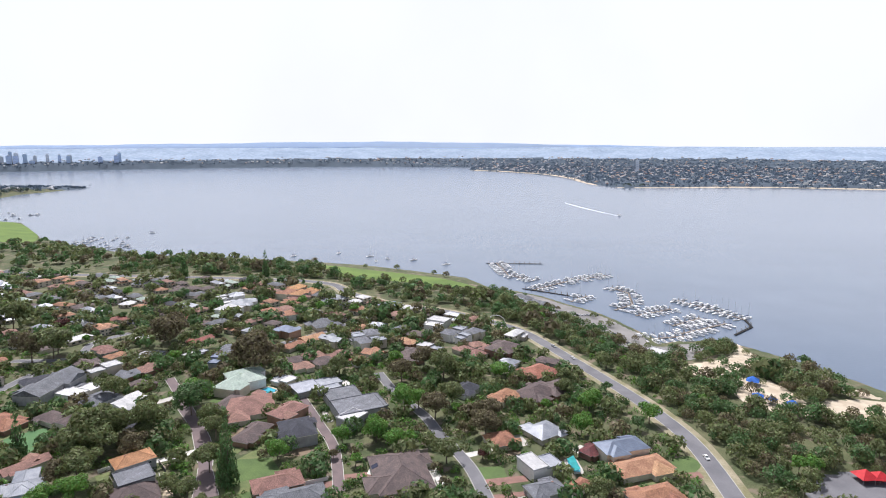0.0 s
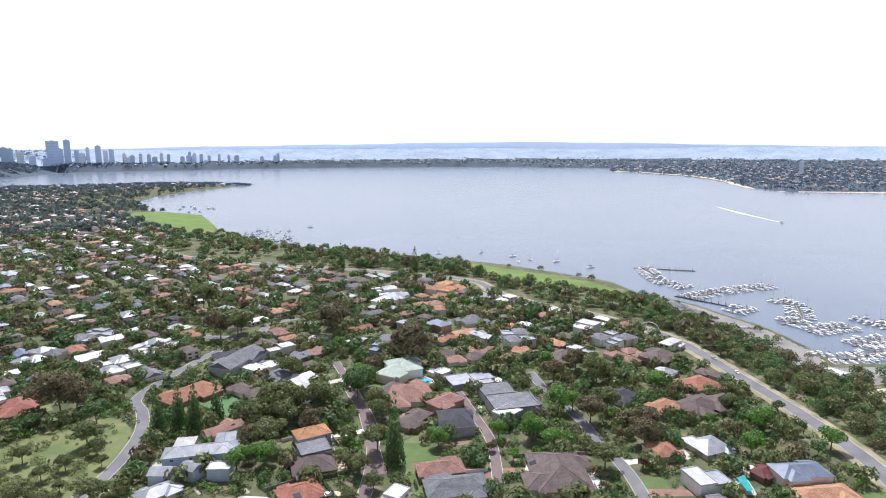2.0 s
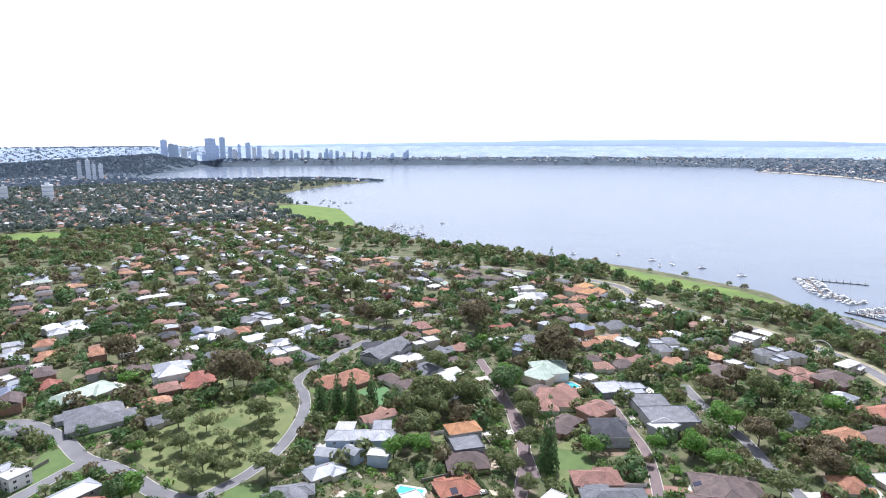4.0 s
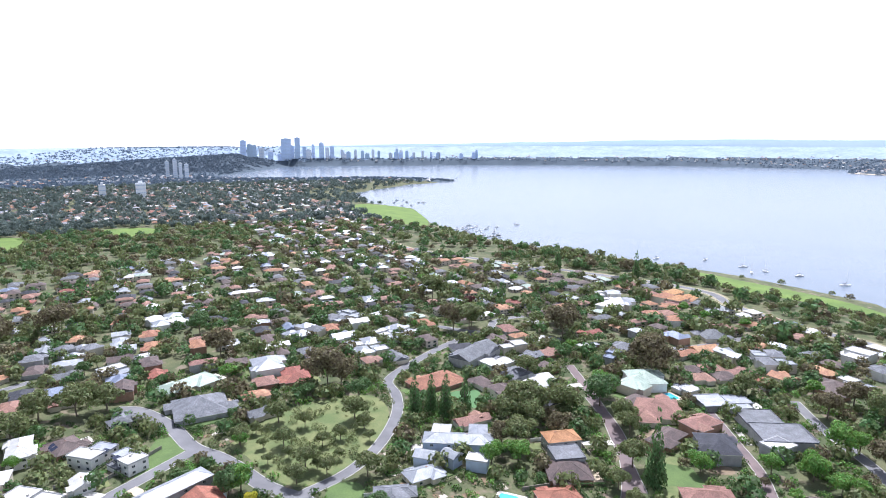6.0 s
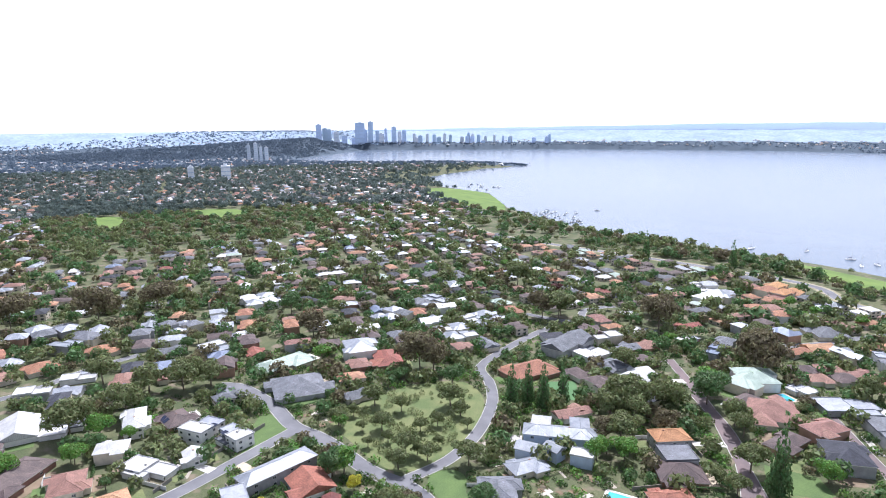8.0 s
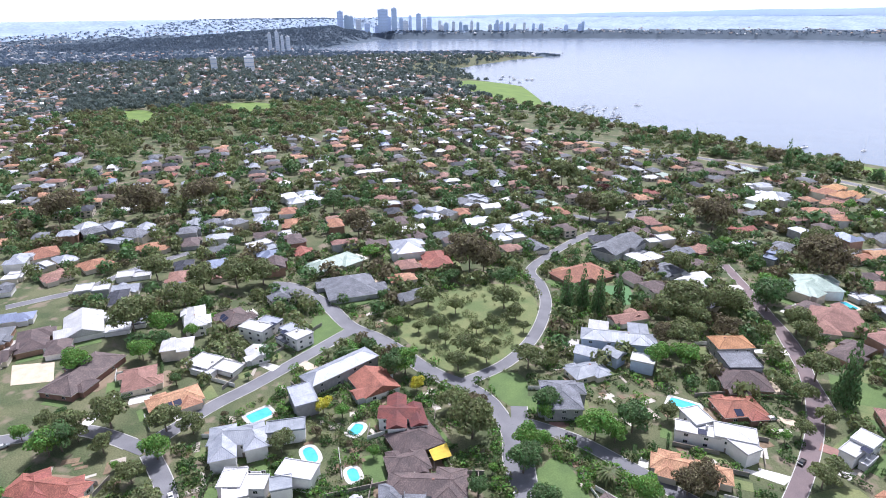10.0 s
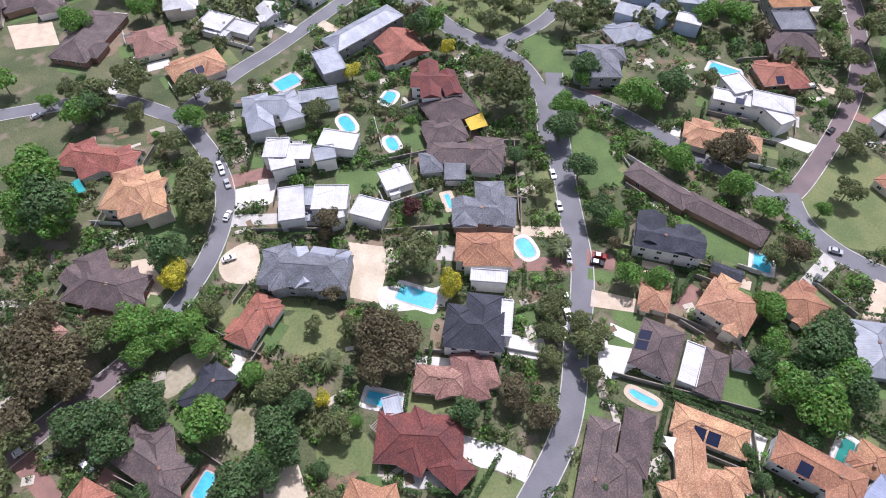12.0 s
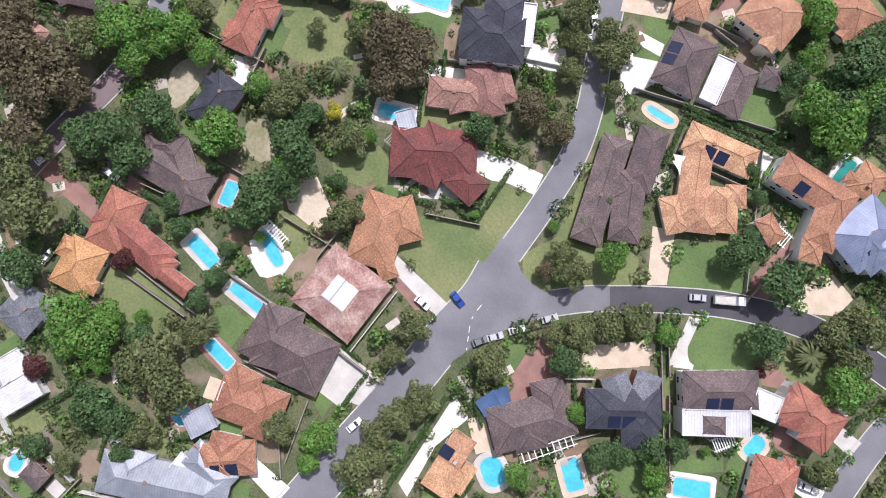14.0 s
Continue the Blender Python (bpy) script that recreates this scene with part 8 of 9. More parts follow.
def foliage(name, leaves, material, label, category):
    """One sheet of loose leaf triangles."""
    co = np.concatenate(leaves).astype(np.float32)
    me = bpy.data.meshes.new(name)
    me.vertices.add(len(co))
    me.vertices.foreach_set("co", co.ravel())
    me.loops.add(len(co))
    me.loops.foreach_set("vertex_index", np.arange(len(co), dtype=np.int32))
    me.polygons.add(len(co) // 3)
    me.polygons.foreach_set("loop_start", np.arange(0, len(co), 3, dtype=np.int32))
    me.update(calc_edges=True)
    me.materials.append(material)
    return tagged(new(name, me), label, category, kind="stuff")


done = 0
for n in range(110000):
    if done > 11500:
        break
    x, y = (fill.uniform(-300, 20), fill.uniform(-150, 150)) if n % 5 < 3 else (fill.uniform(-420, 120), fill.uniform(100, 400))
    r = fill.uniform(0.6, 1.3) if fill.random() < 0.4 else fill.uniform(1.2, 3.1)
    if not free(x, y, r * 0.6) or in_clear(x, y) or near_road(x, y, 0.8):
        continue
    if not view_side(x, y) and math.hypot(x + 130, y + 30) > 200:
        continue
    done += 1
    clump(shrub_sets[done % 3], x, y, ground_z(x, y) + r * 0.35, r, int(24 + 12 * r), 0.17 * r + 0.09, 0.95)
for leaves, leaf, word in zip(shrub_sets, (HEDGE, LEAF["green"], LEAF["gum"]), ("dark green", "bright green", "olive")):
    foliage("garden_shrubs", leaves, leaf, f"low {word} shrubs filling the gardens", "shrubs")

# ---- low bushes under the trees of the round park ----
park_leaves = []
PARK = [(-303, 165), (-306, 188), (-300, 218), (-284, 238), (-266, 232), (-255, 218), (-246, 195), (-244, 170), (-262, 152), (-288, 158)]
for n in range(400):
    x, y = fill.uniform(-310, -240), fill.uniform(146, 243)
    r = fill.uniform(0.8, 3.2)
    if len(park_leaves) < 75 and inside(x, y, PARK) and free(x, y, r * 0.4):
        clump(park_leaves, x, y, ground_z(x, y) + r * 0.4, r, int(40 + 30 * r), 0.1 * r + 0.1, 1.1)
        occupy(x, y, r * 0.7)
foliage("park_bushes", park_leaves, LEAF["gum"], "olive bushes on the dry grass of a round park", "shrubs")

# ---- woods, far tree cover and the foreshore belt ----
woods = {k: [] for k in ("gum", "dark", "brown", "bluish", "far", "ridge")}


def cover(n, xr, yr, test, rmin, rmax, clumps, size):
    xs, ys = np.array([fill.uniform(*xr) for _ in range(n)]), np.array([fill.uniform(*yr) for _ in range(n)])
    e, zz = shore_distance(xs, ys), ground_height(xs, ys)
    for x, y, q, z in zip(xs, ys, e, zz):
        if q < 5 or not test(x, y, q):
            continue
        r = fill.uniform(rmin, rmax)
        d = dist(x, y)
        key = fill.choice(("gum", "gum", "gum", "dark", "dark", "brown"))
        # trees beyond these distances take the haze-tinted leaf colours
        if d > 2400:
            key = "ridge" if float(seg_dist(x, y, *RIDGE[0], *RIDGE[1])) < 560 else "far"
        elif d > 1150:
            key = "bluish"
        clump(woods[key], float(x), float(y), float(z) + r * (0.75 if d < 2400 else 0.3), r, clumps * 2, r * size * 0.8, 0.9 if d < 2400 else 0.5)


def open_ground(x, y):
    return free(x, y, 0.8) and not in_clear(x, y) and not near_road(x, y, 4.0)


# belt between the shore road and the water
cover(3000, (-420, 70), (430, 900), lambda x, y, q: inside(x, y, SEAWARD) and open_ground(x, y) and (q > 50 and fill.random() < 0.8 or fill.random() < 0.05), 2.4, 4.6, 80, 0.21)
cover(1500, (-1000, -330), (700, 1300), lambda x, y, q: 10 < q < 95 and open_ground(x, y), 3, 6, 50, 0.30)
cover(3600, (30, 330), (140, 620), lambda x, y, q: 14 < q and inside(x, y, SEAWARD) and open_ground(x, y) and fill.random() < 0.8, 2.8, 6.2, 120, 0.17)
# scattered trees on the sand
cover(900, (60, 330), (230, 620), lambda x, y, q: 16 < q and inside(x, y, SEAWARD) and in_clear(x, y) and free(x, y, 3) and not near_road(x, y, 6.0) and fill.random() < 0.3, 2.4, 4.6, 110, 0.17)
# wooded golf course
cover(3600, (-1500, -430), (210, 900), lambda x, y, q: inside(x, y, BUSH) and not in_clear(x, y), 4, 8, 46, 0.30)
# trees between the middle-distance houses
cover(6400, (-700, 250), (60, 700), lambda x, y, q: 235 < dist(x, y) < 560 and view_side(x, y) and not inside(x, y, SEAWARD) and open_ground(x, y), 2.4, 6.0, 46, 0.29)
cover(7200, (-1500, 330), (-20, 1500), lambda x, y, q: 500 < dist(x, y) < 1250 and view_side(x, y) and q > 60 and not inside(x, y, BUSH) and open_ground(x, y), 3.5, 8.5, 30, 0.38)
cover(9500, (-3000, -200), (200, 2300), lambda x, y, q: 1200 < dist(x, y) < 2700 and view_side(x, y) and not in_clear(x, y), 5, 10, 10, 0.55)
# the dark wooded hill beside the city, and the far shores
cover(8000, (-4300, -1900), (600, 3300), lambda x, y, q: dist(x, y) > 2400, 6, 11, 3, 0.6)
cover(9000, (-4000, -2500), (900, 3000), lambda x, y, q: float(seg_dist(x, y, *RIDGE[0], *RIDGE[1])) < 520, 6, 11, 4, 0.6)
cover(34000, (-3800, 2900), (2000, 4500), lambda x, y, q: y > 2000 and x > -3200 and math.hypot(x, y) < 4430, 4, 9, 2, 0.7)
WOODWORD = {"far": "tree cover of far shores, tinted blue for haze", "ridge": "bushland on the hill beside the city, tinted blue for haze", "bluish": "gum tree cover of the outer suburb, tinted blue for haze", "gum": "olive-green tree cover of the suburb and shores", "dark": "dark green tree cover of the suburb and shores", "brown": "brownish tree cover of the suburb and shores"}
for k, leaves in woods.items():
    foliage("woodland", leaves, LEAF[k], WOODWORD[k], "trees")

# pale beach of the far shore
bm = bmesh.new()
strip(bm, smooth_line(FAR_SHORE[1:9]), 4, -16, 0.5)
tagged(link("beach", bm, SAND), "narrow pale sand beach of the far shore", "beach", kind="structure")

# far shore suburbs
lists = {rf: ([], [], []) for rf in ("white", "terracotta", "slate", "tan", "metal")}
walls = ([], [])
xs, ys = np.array([fill.uniform(-4300, 3000) for _ in range(8500)]), np.array([fill.uniform(600, 4750) for _ in range(8500)])
for x, y, q, z in zip(xs, ys, shore_distance(xs, ys), ground_height(xs, ys)):
    if q < 25 or dist(x, y) < 2300 or math.hypot(x, y) > 4500 or float(seg_dist(x, y, *RIDGE[0], *RIDGE[1])) < 620:
        continue
    far_block(lists[fill.choice(("white", "white", "terracotta", "slate", "tan", "metal", "metal"))], walls, float(x), float(y), float(z), fill.uniform(10, 20), fill.uniform(8, 11), fill.uniform(0, 180), fill.choice((3, 4, 6)))
for rf, l in lists.items():
    raw("far_shore_houses", l[0], l[1], ROOF[rf], "tiny far houses with " + ROOFWORD[rf] + "s across the river", "houses")
raw("far_shore_walls", walls[0], walls[1], WALL["white"], "pale walls of tiny far houses", "houses")

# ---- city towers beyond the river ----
# tower colours are lightened and blued to paint in the distance haze
TOWER = mat("haze_tinted_curtain_wall", (0.56, 0.69, 0.88), (0.48, 0.61, 0.80), 0.35, scale=0.02, fine=0.2, spread=0.08, bump=0, tint=0.25)
TOWERPALE = mat("haze_paled_concrete", (0.76, 0.79, 0.83), (0.68, 0.72, 0.77), 0.8, scale=0.02, fine=0.2, spread=0.08, bump=0, tint=0.15)
BAND = mat("haze_paled_window_bands", (0.50, 0.62, 0.80), rough=0.3, bump=0)


def tower(x, y, w, d, h, pale=False, rot=0.0, name="office_tower"):
    top = new(name)
    z = ground_z(x, y)
    top.matrix_basis = pose(x, y, z, 0, 0, rot)
    tagged(top, "apartment tower with window bands, paled for haze" if pale else "glass office tower of the city, tinted pale blue for haze", "tower", "city skyline")
    bm = bmesh.new()
    box(bm, -w / 2, -d / 2, -5, w / 2, d / 2, h)
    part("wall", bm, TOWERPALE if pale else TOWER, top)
    bm = bmesh.new()
    n = max(3, int(h / 9))
    for i in range(n):
        zz = (i + 0.5) * h / n
        box(bm, -w / 2 - 0.3, -d / 2 - 0.3, zz - 1.0, w / 2 + 0.3, d / 2 + 0.3, zz + 1.0)
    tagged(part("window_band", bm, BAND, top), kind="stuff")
    bm = bmesh.new()
    box(bm, -w / 5, -d / 5, h, w / 5, d / 5, h + 6)
    part("plant_room", bm, TOWERPALE, top)


tower(-3438, 2822, 40, 35, 114, False, 230)
tower(-3410, 2854, 36, 31, 90, False, 230)
tower(-3390, 2877, 27, 23, 86, False, 229)
tower(-3246, 3035, 68, 58, 149, False, 227)
tower(-3218, 3063, 27, 23, 88, False, 226)
tower(-3192, 3089, 36, 31, 142, False, 226)
tower(-3158, 3123, 27, 23, 80, False, 225)
tower(-3115, 3165, 20, 17, 96, False, 224)
tower(-3073, 3204, 33, 29, 107, False, 224)
tower(-3043, 3231, 27, 23, 76, True, 223)
tower(-3019, 3254, 30, 26, 84, False, 223)
tower(-2966, 3301, 20, 17, 59, True, 222)
tower(-2932, 3330, 30, 26, 46, False, 221)
tower(-2894, 3362, 20, 17, 56, True, 220)
tower(-2856, 3393, 23, 20, 52, False, 220)
tower(-2798, 3441, 20, 17, 57, True, 219)
tower(-2764, 3466, 20, 17, 50, False, 218)
tower(-2660, 3544, 20, 17, 64, False, 217)
tower(-2636, 3561, 23, 20, 56, True, 216)
tower(-2602, 3586, 23, 20, 49, False, 216)
tower(-2561, 3614, 20, 17, 39, True, 215)
tower(-2508, 3650, 17, 14, 47, True, 214)
tower(-2456, 3684, 17, 14, 42, False, 213)
tower(-2410, 3713, 23, 20, 41, True, 213)
tower(-2175, 3851, 20, 17, 53, False, 209)
tower(-3359, 2913, 36, 31, 71, True, 229)
tower(-3319, 2956, 36, 31, 63, False, 228)
tower(-3273, 3006, 36, 31, 70, False, 227)
tower(-3138, 3142, 36, 31, 61, True, 225)
tower(-2957, 3309, 33, 29, 34, True, 222)
tower(-2830, 3414, 33, 29, 34, False, 219)
tower(-2698, 3517, 27, 23, 35, True, 217)
tower(-2469, 1587, 15, 13, 75, True, 236, 'apartment_tower')
tower(-2451, 1612, 17, 15, 82, True, 235, 'apartment_tower')
tower(-2439, 1630, 13, 11, 65, True, 235, 'apartment_tower')
tower(-2425, 1650, 17, 15, 62, True, 235, 'apartment_tower')
tower(-1678, 969, 26, 22, 43, True, 238, 'apartment_block')
tower(-1726, 887, 17, 15, 42, True, 241, 'apartment_block')
tower(923, 3152, 17, 15, 64, True, 164, 'apartment_tower')
tower(-2655, 3523, 27, 23, 47, False, 217)
tower(-2628, 3543, 27, 23, 45, False, 217)
tower(-2565, 3589, 30, 26, 13, False, 216)
tower(-2410, 3695, 20, 17, 39, False, 214)
tower(-2263, 3785, 27, 23, 35, False, 211)
tower(-2185, 3830, 27, 23, 41, False, 210)

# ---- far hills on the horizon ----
# light blue colour plus a weak emission imitate haze over the hills
HILL = mat("haze_glow_hills", (0.60, 0.70, 0.86), (0.52, 0.62, 0.78), 0.95, scale=0.001, fine=0.01, spread=0.05, bump=0)
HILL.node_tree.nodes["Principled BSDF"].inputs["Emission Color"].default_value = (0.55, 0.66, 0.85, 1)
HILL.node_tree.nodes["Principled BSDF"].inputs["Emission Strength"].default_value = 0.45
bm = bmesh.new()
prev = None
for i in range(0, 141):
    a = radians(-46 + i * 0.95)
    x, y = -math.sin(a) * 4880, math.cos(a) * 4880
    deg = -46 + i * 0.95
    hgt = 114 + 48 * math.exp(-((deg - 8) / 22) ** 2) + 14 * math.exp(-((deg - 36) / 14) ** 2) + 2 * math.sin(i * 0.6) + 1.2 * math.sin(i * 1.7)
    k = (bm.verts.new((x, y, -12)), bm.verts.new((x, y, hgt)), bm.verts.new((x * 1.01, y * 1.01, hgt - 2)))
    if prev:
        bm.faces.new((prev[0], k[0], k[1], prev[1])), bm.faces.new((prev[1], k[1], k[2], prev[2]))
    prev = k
tagged(link("backdrop", bm, HILL), "low hills along the horizon, blue and faintly glowing for haze", "hills", kind="structure")

# ---- marina ----
def hull_mesh(L, B):
    bm = bmesh.new()
    rings = []
    for k, (t, w) in enumerate(((-0.5, 0.82), (-0.2, 1.0), (0.15, 0.95), (0.38, 0.55), (0.5, 0.03))):
        rings.append([bm.verts.new((t * L, s * w * B / 2 * q, z)) for s, q, z in ((-1, 1, 0.95 + 0.25 * k / 4), (-1, 0.7, -0.2), (1, 0.7, -0.2), (1, 1, 0.95 + 0.25 * k / 4))])
    for r, q in zip(rings, rings[1:]):
        for i in range(4):
            bm.faces.new((r[i], q[i], q[(i + 1) % 4], r[(i + 1) % 4]))
    bm.faces.new(rings[0]), bm.faces.new(rings[-1][::-1])
    bmesh.ops.recalc_face_normals(bm, faces=bm.faces)
    return mesh_of("hull", bm, HULL)


HULLS = {"yacht": hull_mesh(10.5, 3.3), "cruiser": hull_mesh(12, 4.0)}
bm = bmesh.new()
box(bm, -2.2, -1.0, 1.0, 1.6, 1.0, 1.7), box(bm, -1.4, -0.8, 1.7, 0.4, 0.8, 1.95)
CABIN = mesh_of("cabin", bm, HULL)
bm = bmesh.new()
box(bm, -3.2, -1.4, 1.0, 2.2, 1.4, 2.4), box(bm, -2.4, -1.2, 2.4, 0.8, 1.2, 3.5), box(bm, -4.6, -1.3, 3.0, -2.4, 1.3, 3.1)
BRIDGE = mesh_of("cabin", bm, HULL)
bm = bmesh.new()
bmesh.ops.create_cone(bm, cap_ends=True, segments=6, radius1=0.11, radius2=0.07, depth=13, matrix=pose(0.8, 0, 7.5))
box(bm, -3.4, -0.12, 2.5, 0.8, 0.12, 2.75)
MAST = mesh_of("mast", bm, ALLOY)
bm = bmesh.new()
box(bm, -2.0, -1.43, 1.5, 2.0, 1.43, 2.0)
CABGLASS = mesh_of("cabin_window", bm, GLASS)
SAILCOVER = mat("navy_canvas", (0.03, 0.05, 0.14), rough=0.9)
bm = bmesh.new()
box(bm, -3.3, -0.22, 2.7, 0.7, 0.22, 3.05)
COVER = mesh_of("sail_cover", bm, SAILCOVER)


def boat(x, y, rot, kind="yacht", s=1.0):
    top = new("yacht" if kind == "yacht" else "motor_cruiser")
    top.matrix_basis = pose(x, y, WATER_Z, 0, 0, rot)
    top.scale = (s, s, s)
    tagged(top, "white sailing yacht with bare mast on the water" if kind == "yacht" else "white motor cruiser moored on the water", "boat", "moored boats")
    shared("hull", HULLS[kind], top)
    shared("cabin", CABIN if kind == "yacht" else BRIDGE, top)
    if kind == "yacht":
        shared("mast", MAST, top), shared("sail_cover", COVER, top)
    else:
        shared("cabin_window", CABGLASS, top)


def jetty(pts, boats=True, width=2.2, gap=6.8):
    line = [Vector(p) for p in pts]
    top = new("jetty")
    top.location = (*line[0], WATER_Z)
    tagged(top, "long grey timber marina jetty with piles" if boats else "dark timber breakwater jetty", "jetty")
    piles = bmesh.new()
    bm = bmesh.new()
    for a, b in zip(line, line[1:]):
        d = b - a
        ang = math.degrees(math.atan2(d.y, d.x))
        box(bm, 0, -width / 2, 0.35, d.length, width / 2, 0.75, pose(a.x - line[0].x, a.y - line[0].y, 0, 0, 0, ang))
        n = int(d.length / gap)
        for i in range(n):
            p = a + d * ((i + 0.5) / n)
            for sgn in (-1, 1):
                q = p + Vector((-d.y, d.x)).normalized() * sgn * (width / 2 + 6.4)
                bmesh.ops.create_cone(piles, cap_ends=True, segments=5, radius1=0.18, radius2=0.18, depth=5, matrix=pose(p.x - line[0].x, p.y - line[0].y + sgn, 1.2))
                if boats and fill.random() < 0.9:
                    boat(q.x, q.y, ang + 90 * sgn + fill.choice((0, 180)) + fill.gauss(0, 2), fill.choice(("yacht", "cruiser", "cruiser")), fill.uniform(0.75, 1.1))
    part("deck", bm, WOOD if boats else TYRE, top)
    tagged(part("pile", piles, WOOD, top), kind="stuff")


jetty([(33, 791), (109, 788)], False)
jetty([(47, 795), (57, 717), (85, 686)], True)
jetty([(79, 642), (121, 681), (179, 719)], True)
jetty([(167, 654), (180, 628), (171, 581), (148, 560)], True)
jetty([(163, 541), (205, 565)], True)
jetty([(221, 600), (243, 562), (259, 528)], True)
jetty([(186, 509), (221, 534)], True)
jetty([(185, 486), (237, 517)], True)
jetty([(144, 469), (188, 480)], True)
jetty([(259, 528), (255, 507), (230, 484)], False)
jetty([(67, 647), (115, 615)], False)
jetty([(111, 591), (133, 615)], True)
boat(-243, 840, 60, 'yacht', 1.1)
boat(-182, 864, 77, 'yacht', 1.1)
boat(-132, 838, 26, 'yacht', 1.1)
boat(-119, 804, 101, 'yacht', 1.1)
boat(-105, 821, 122, 'yacht', 1.1)
boat(-67, 813, 39, 'yacht', 1.1)
boat(-21, 782, 23, 'yacht', 1.1)
boat(-563, 1064, 17, 'yacht', 1.1)
boat(-1453, 2338, 5, 'yacht', 1.1)
boat(-573, 910, 108, 'yacht')
boat(-636, 950, 83, 'yacht')
boat(-635, 989, 66, 'yacht')
boat(-587, 907, 61, 'yacht')
boat(-533, 922, 77, 'yacht')
boat(-635, 973, 100, 'yacht')
boat(-521, 907, 83, 'yacht')
boat(-627, 941, 102, 'yacht')
boat(-617, 981, 75, 'yacht')
boat(-618, 999, 95, 'yacht')
boat(-580, 1010, 78, 'yacht')
boat(-557, 914, 108, 'yacht')
boat(-592, 962, 98, 'yacht')
boat(-615, 958, 74, 'yacht')
boat(-590, 920, 62, 'yacht')
boat(-637, 956, 77, 'yacht')
boat(-576, 937, 104, 'yacht')
boat(-575, 902, 72, 'yacht')
boat(-609, 910, 100, 'yacht')
boat(-587, 978, 82, 'yacht')
boat(-589, 944, 100, 'yacht')
boat(-557, 912, 66, 'yacht')
boat(-538, 932, 77, 'yacht')
boat(-551, 941, 75, 'yacht')
boat(-602, 908, 78, 'yacht')
boat(-623, 1005, 104, 'yacht')
boat(-605, 905, 78, 'yacht')
boat(-535, 906, 61, 'yacht')
boat(-619, 972, 69, 'yacht')
boat(-562, 963, 99, 'yacht')
boat(-594, 1001, 99, 'yacht')
boat(-626, 959, 68, 'yacht')
boat(-609, 942, 70, 'yacht')
boat(-640, 1008, 62, 'yacht')
boat(-1019, 1333, 92, 'cruiser')
boat(-961, 1330, 112, 'cruiser')
boat(-975, 1348, 53, 'cruiser')
boat(-1073, 1358, 43, 'cruiser')
boat(-957, 1264, 155, 'cruiser')
boat(-1038, 1299, 63, 'cruiser')
boat(-1060, 1371, 135, 'cruiser')
boat(-975, 1248, 166, 'cruiser')
boat(-970, 1342, 61, 'cruiser')
boat(-1008, 1316, 56, 'cruiser')
boat(-1032, 1347, 109, 'cruiser')
boat(-979, 1332, 8, 'cruiser')
jetty([(-546, 868), (-529, 924)], False)

PARKING = [(61, 560, 94, 529), (70, 577, 92, 552), (94, 523, 126, 537), (122, 476, 134, 440)]
# cars in the marina's car park
for row, (ax, ay, bx, by) in enumerate(PARKING):
    n = int(math.hypot(bx - ax, by - ay) / 3.0)
    ang = math.degrees(math.atan2(by - ay, bx - ax)) + 90
    for i in range(n):
        if fill.random() < 0.75:
            k = (i + 0.5) / n
            car(ax + (bx - ax) * k, ay + (by - ay) * k, ang, fill.choice(("white", "white", "silver", "grey", "black", "blue")))

# blue marquees among the foreshore trees
CANVAS = {"blue": mat("blue_canvas", (0.03, 0.16, 0.62), rough=0.7), "red": mat("red_canvas", (0.6, 0.03, 0.04), rough=0.7)}


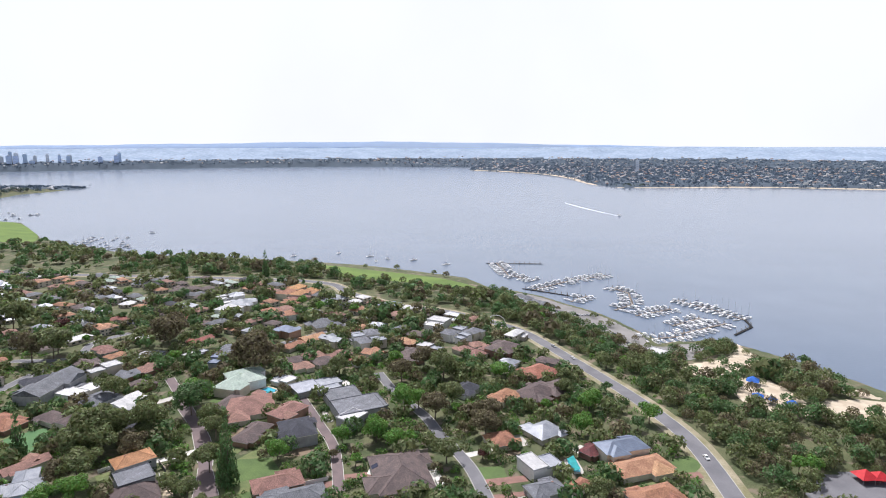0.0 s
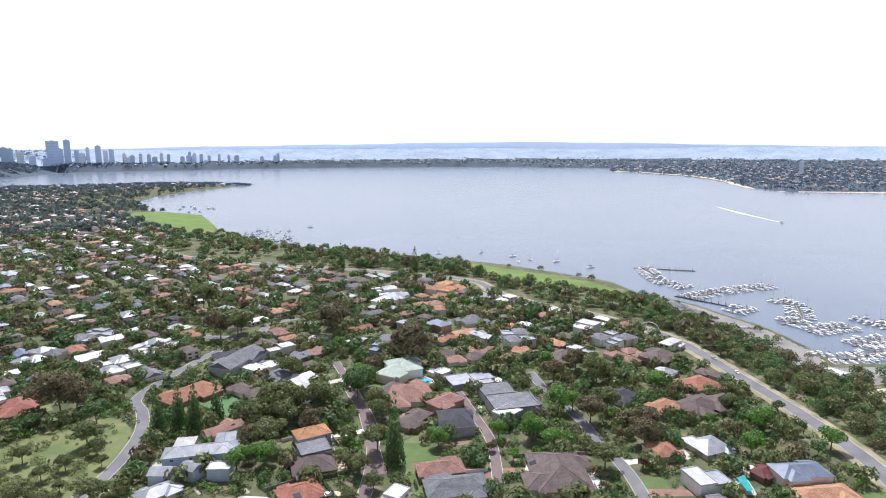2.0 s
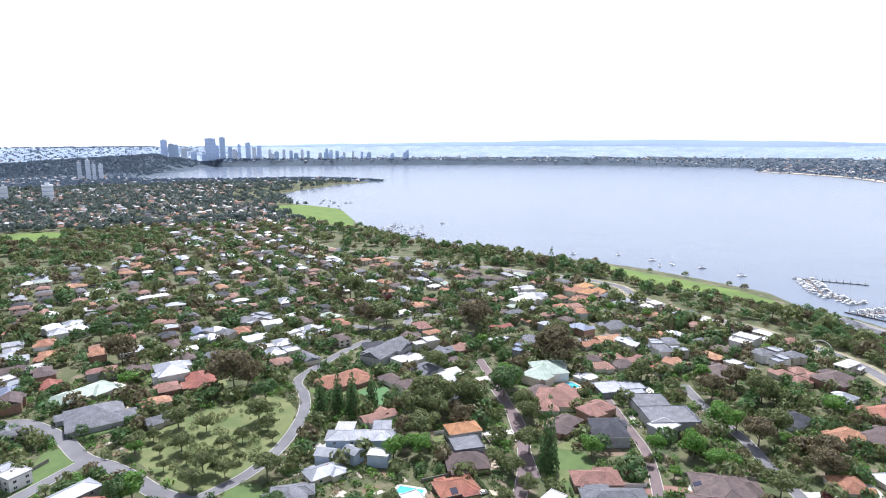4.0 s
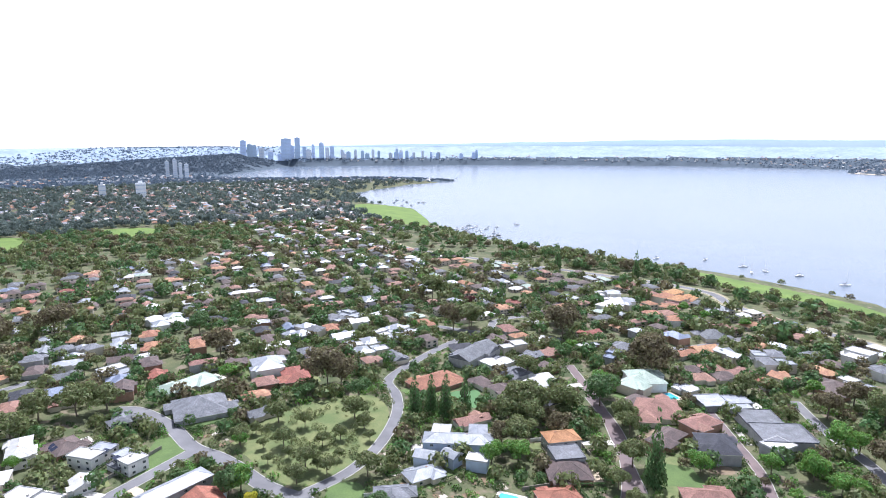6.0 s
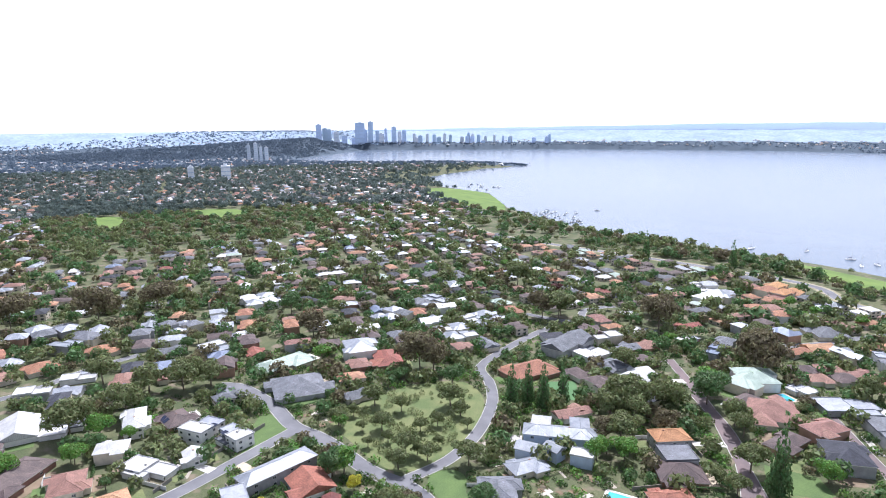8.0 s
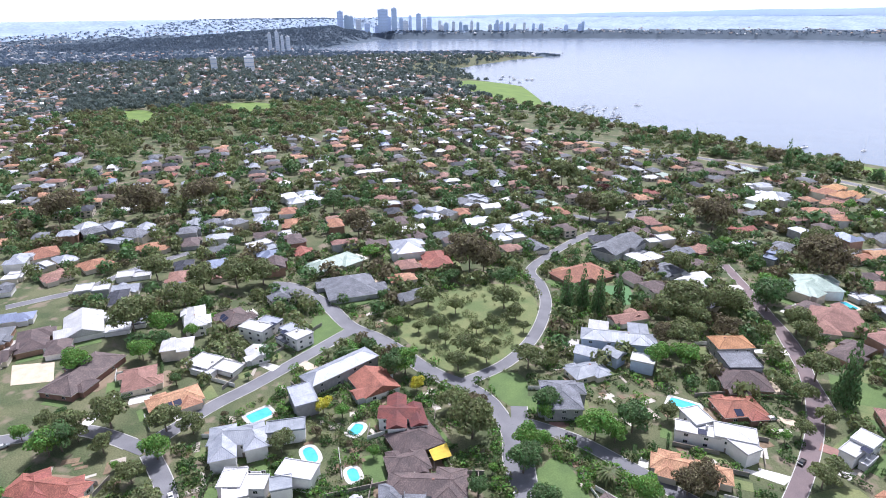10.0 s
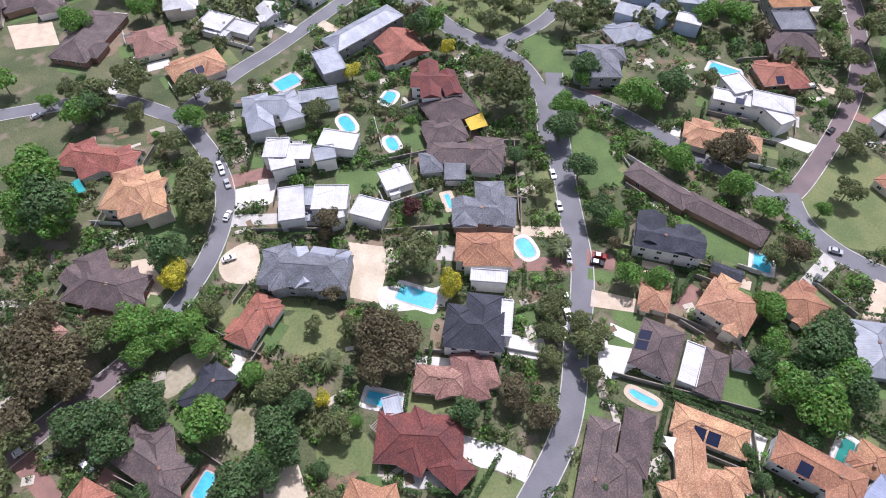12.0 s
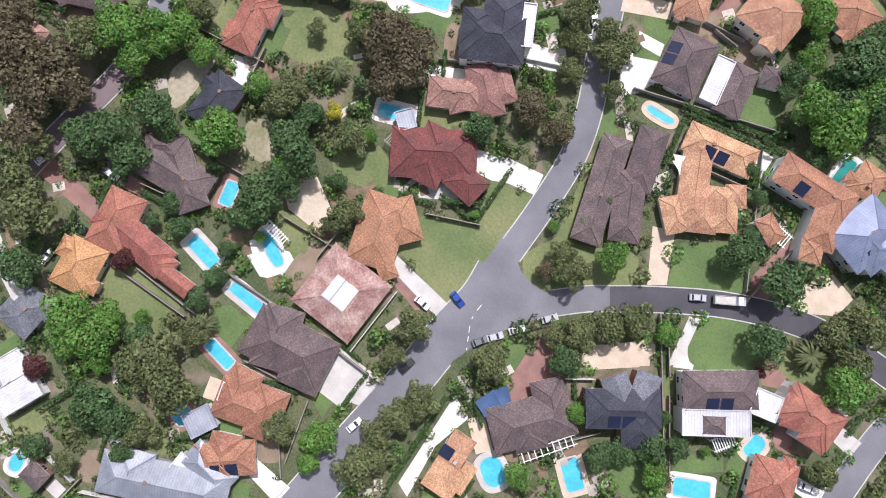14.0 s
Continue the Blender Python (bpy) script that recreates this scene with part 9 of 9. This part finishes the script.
def marquee(x, y, s, colour):
    top = new("marquee")
    top.matrix_basis = at(x, y, fill.uniform(0, 90))
    tagged(top, f"{colour} peaked canvas marquee under the foreshore trees", "marquee")
    bm = bmesh.new()
    bmesh.ops.create_cone(bm, cap_ends=False, segments=4, radius1=s * 0.75, radius2=0.1, depth=s * 0.4, matrix=pose(0, 0, 2.6 + s * 0.2, 0, 0, 45))
    part("canopy", bm, CANVAS[colour], top)
    for sx in (-1, 1):
        for sy in (-1, 1):
            bm = bmesh.new()
            box(bm, sx * s * 0.5 - 0.06, sy * s * 0.5 - 0.06, -0.2, sx * s * 0.5 + 0.06, sy * s * 0.5 + 0.06, 2.65)
            part("leg", bm, ALLOY, top)


marquee(182, 354, 7, 'blue')
marquee(173, 329, 6, 'blue')
marquee(179, 325, 5, 'blue')
marquee(188, 319, 6, 'blue')
marquee(179, 242, 8, 'red')
marquee(185, 241, 7, 'red')

# speedboat and its wake
FOAM = mat("white_wake_foam", (0.75, 0.78, 0.80), (0.45, 0.5, 0.56), 0.7, scale=0.15, fine=1.0, spread=0.2)
WAKE_A, WAKE_B = (356, 1335), (297, 1645)
boat(*WAKE_A, math.degrees(math.atan2(WAKE_A[1] - WAKE_B[1], WAKE_A[0] - WAKE_B[0])), "cruiser", 1.1)
wake = Vector(WAKE_B) - Vector(WAKE_A)
side = Vector((-wake.y, wake.x)).normalized()
bm = bmesh.new()
prev = None
for i in range(31):
    k = i / 30
    p = Vector(WAKE_A) + wake * k + side * math.sin(k * 2.2) * 12
    w = 1.6 + 5.0 * k
    w *= 1 - 0.75 * max(0, k - 0.6) / 0.4
    q = [bm.verts.new((*(p + side * s * w), WATER_Z + h)) for s, h in ((-1, 0.03), (0, 0.25), (1, 0.03))]
    if prev:
        bm.faces.new((prev[0], q[0], q[1], prev[1])), bm.faces.new((prev[1], q[1], q[2], prev[2]))
    prev = q
tagged(link("boat_wake", bm, FOAM), "white foaming wake behind a speedboat", "wake", kind="stuff")

# ---- white arch over the shore road ----
AX, AY = 27, 475
curve = bpy.data.curves.new("arch", "CURVE")
curve.dimensions, curve.bevel_depth, curve.bevel_resolution = "3D", 0.28, 2
sp = curve.splines.new("POLY")
sp.points.add(16)
for i in range(17):
    a = math.pi * i / 16
    sp.points[i].co = (-math.cos(a) * 7.5, 0, math.sin(a) ** 0.6 * 9.5 - 0.2, 1)
arch_ob = new("arch", curve)
arch_ob.matrix_basis = at(AX, AY, -20)
curve.materials.append(FRAME)
tagged(arch_ob, "slim white steel arch beside the shore road", "arch")
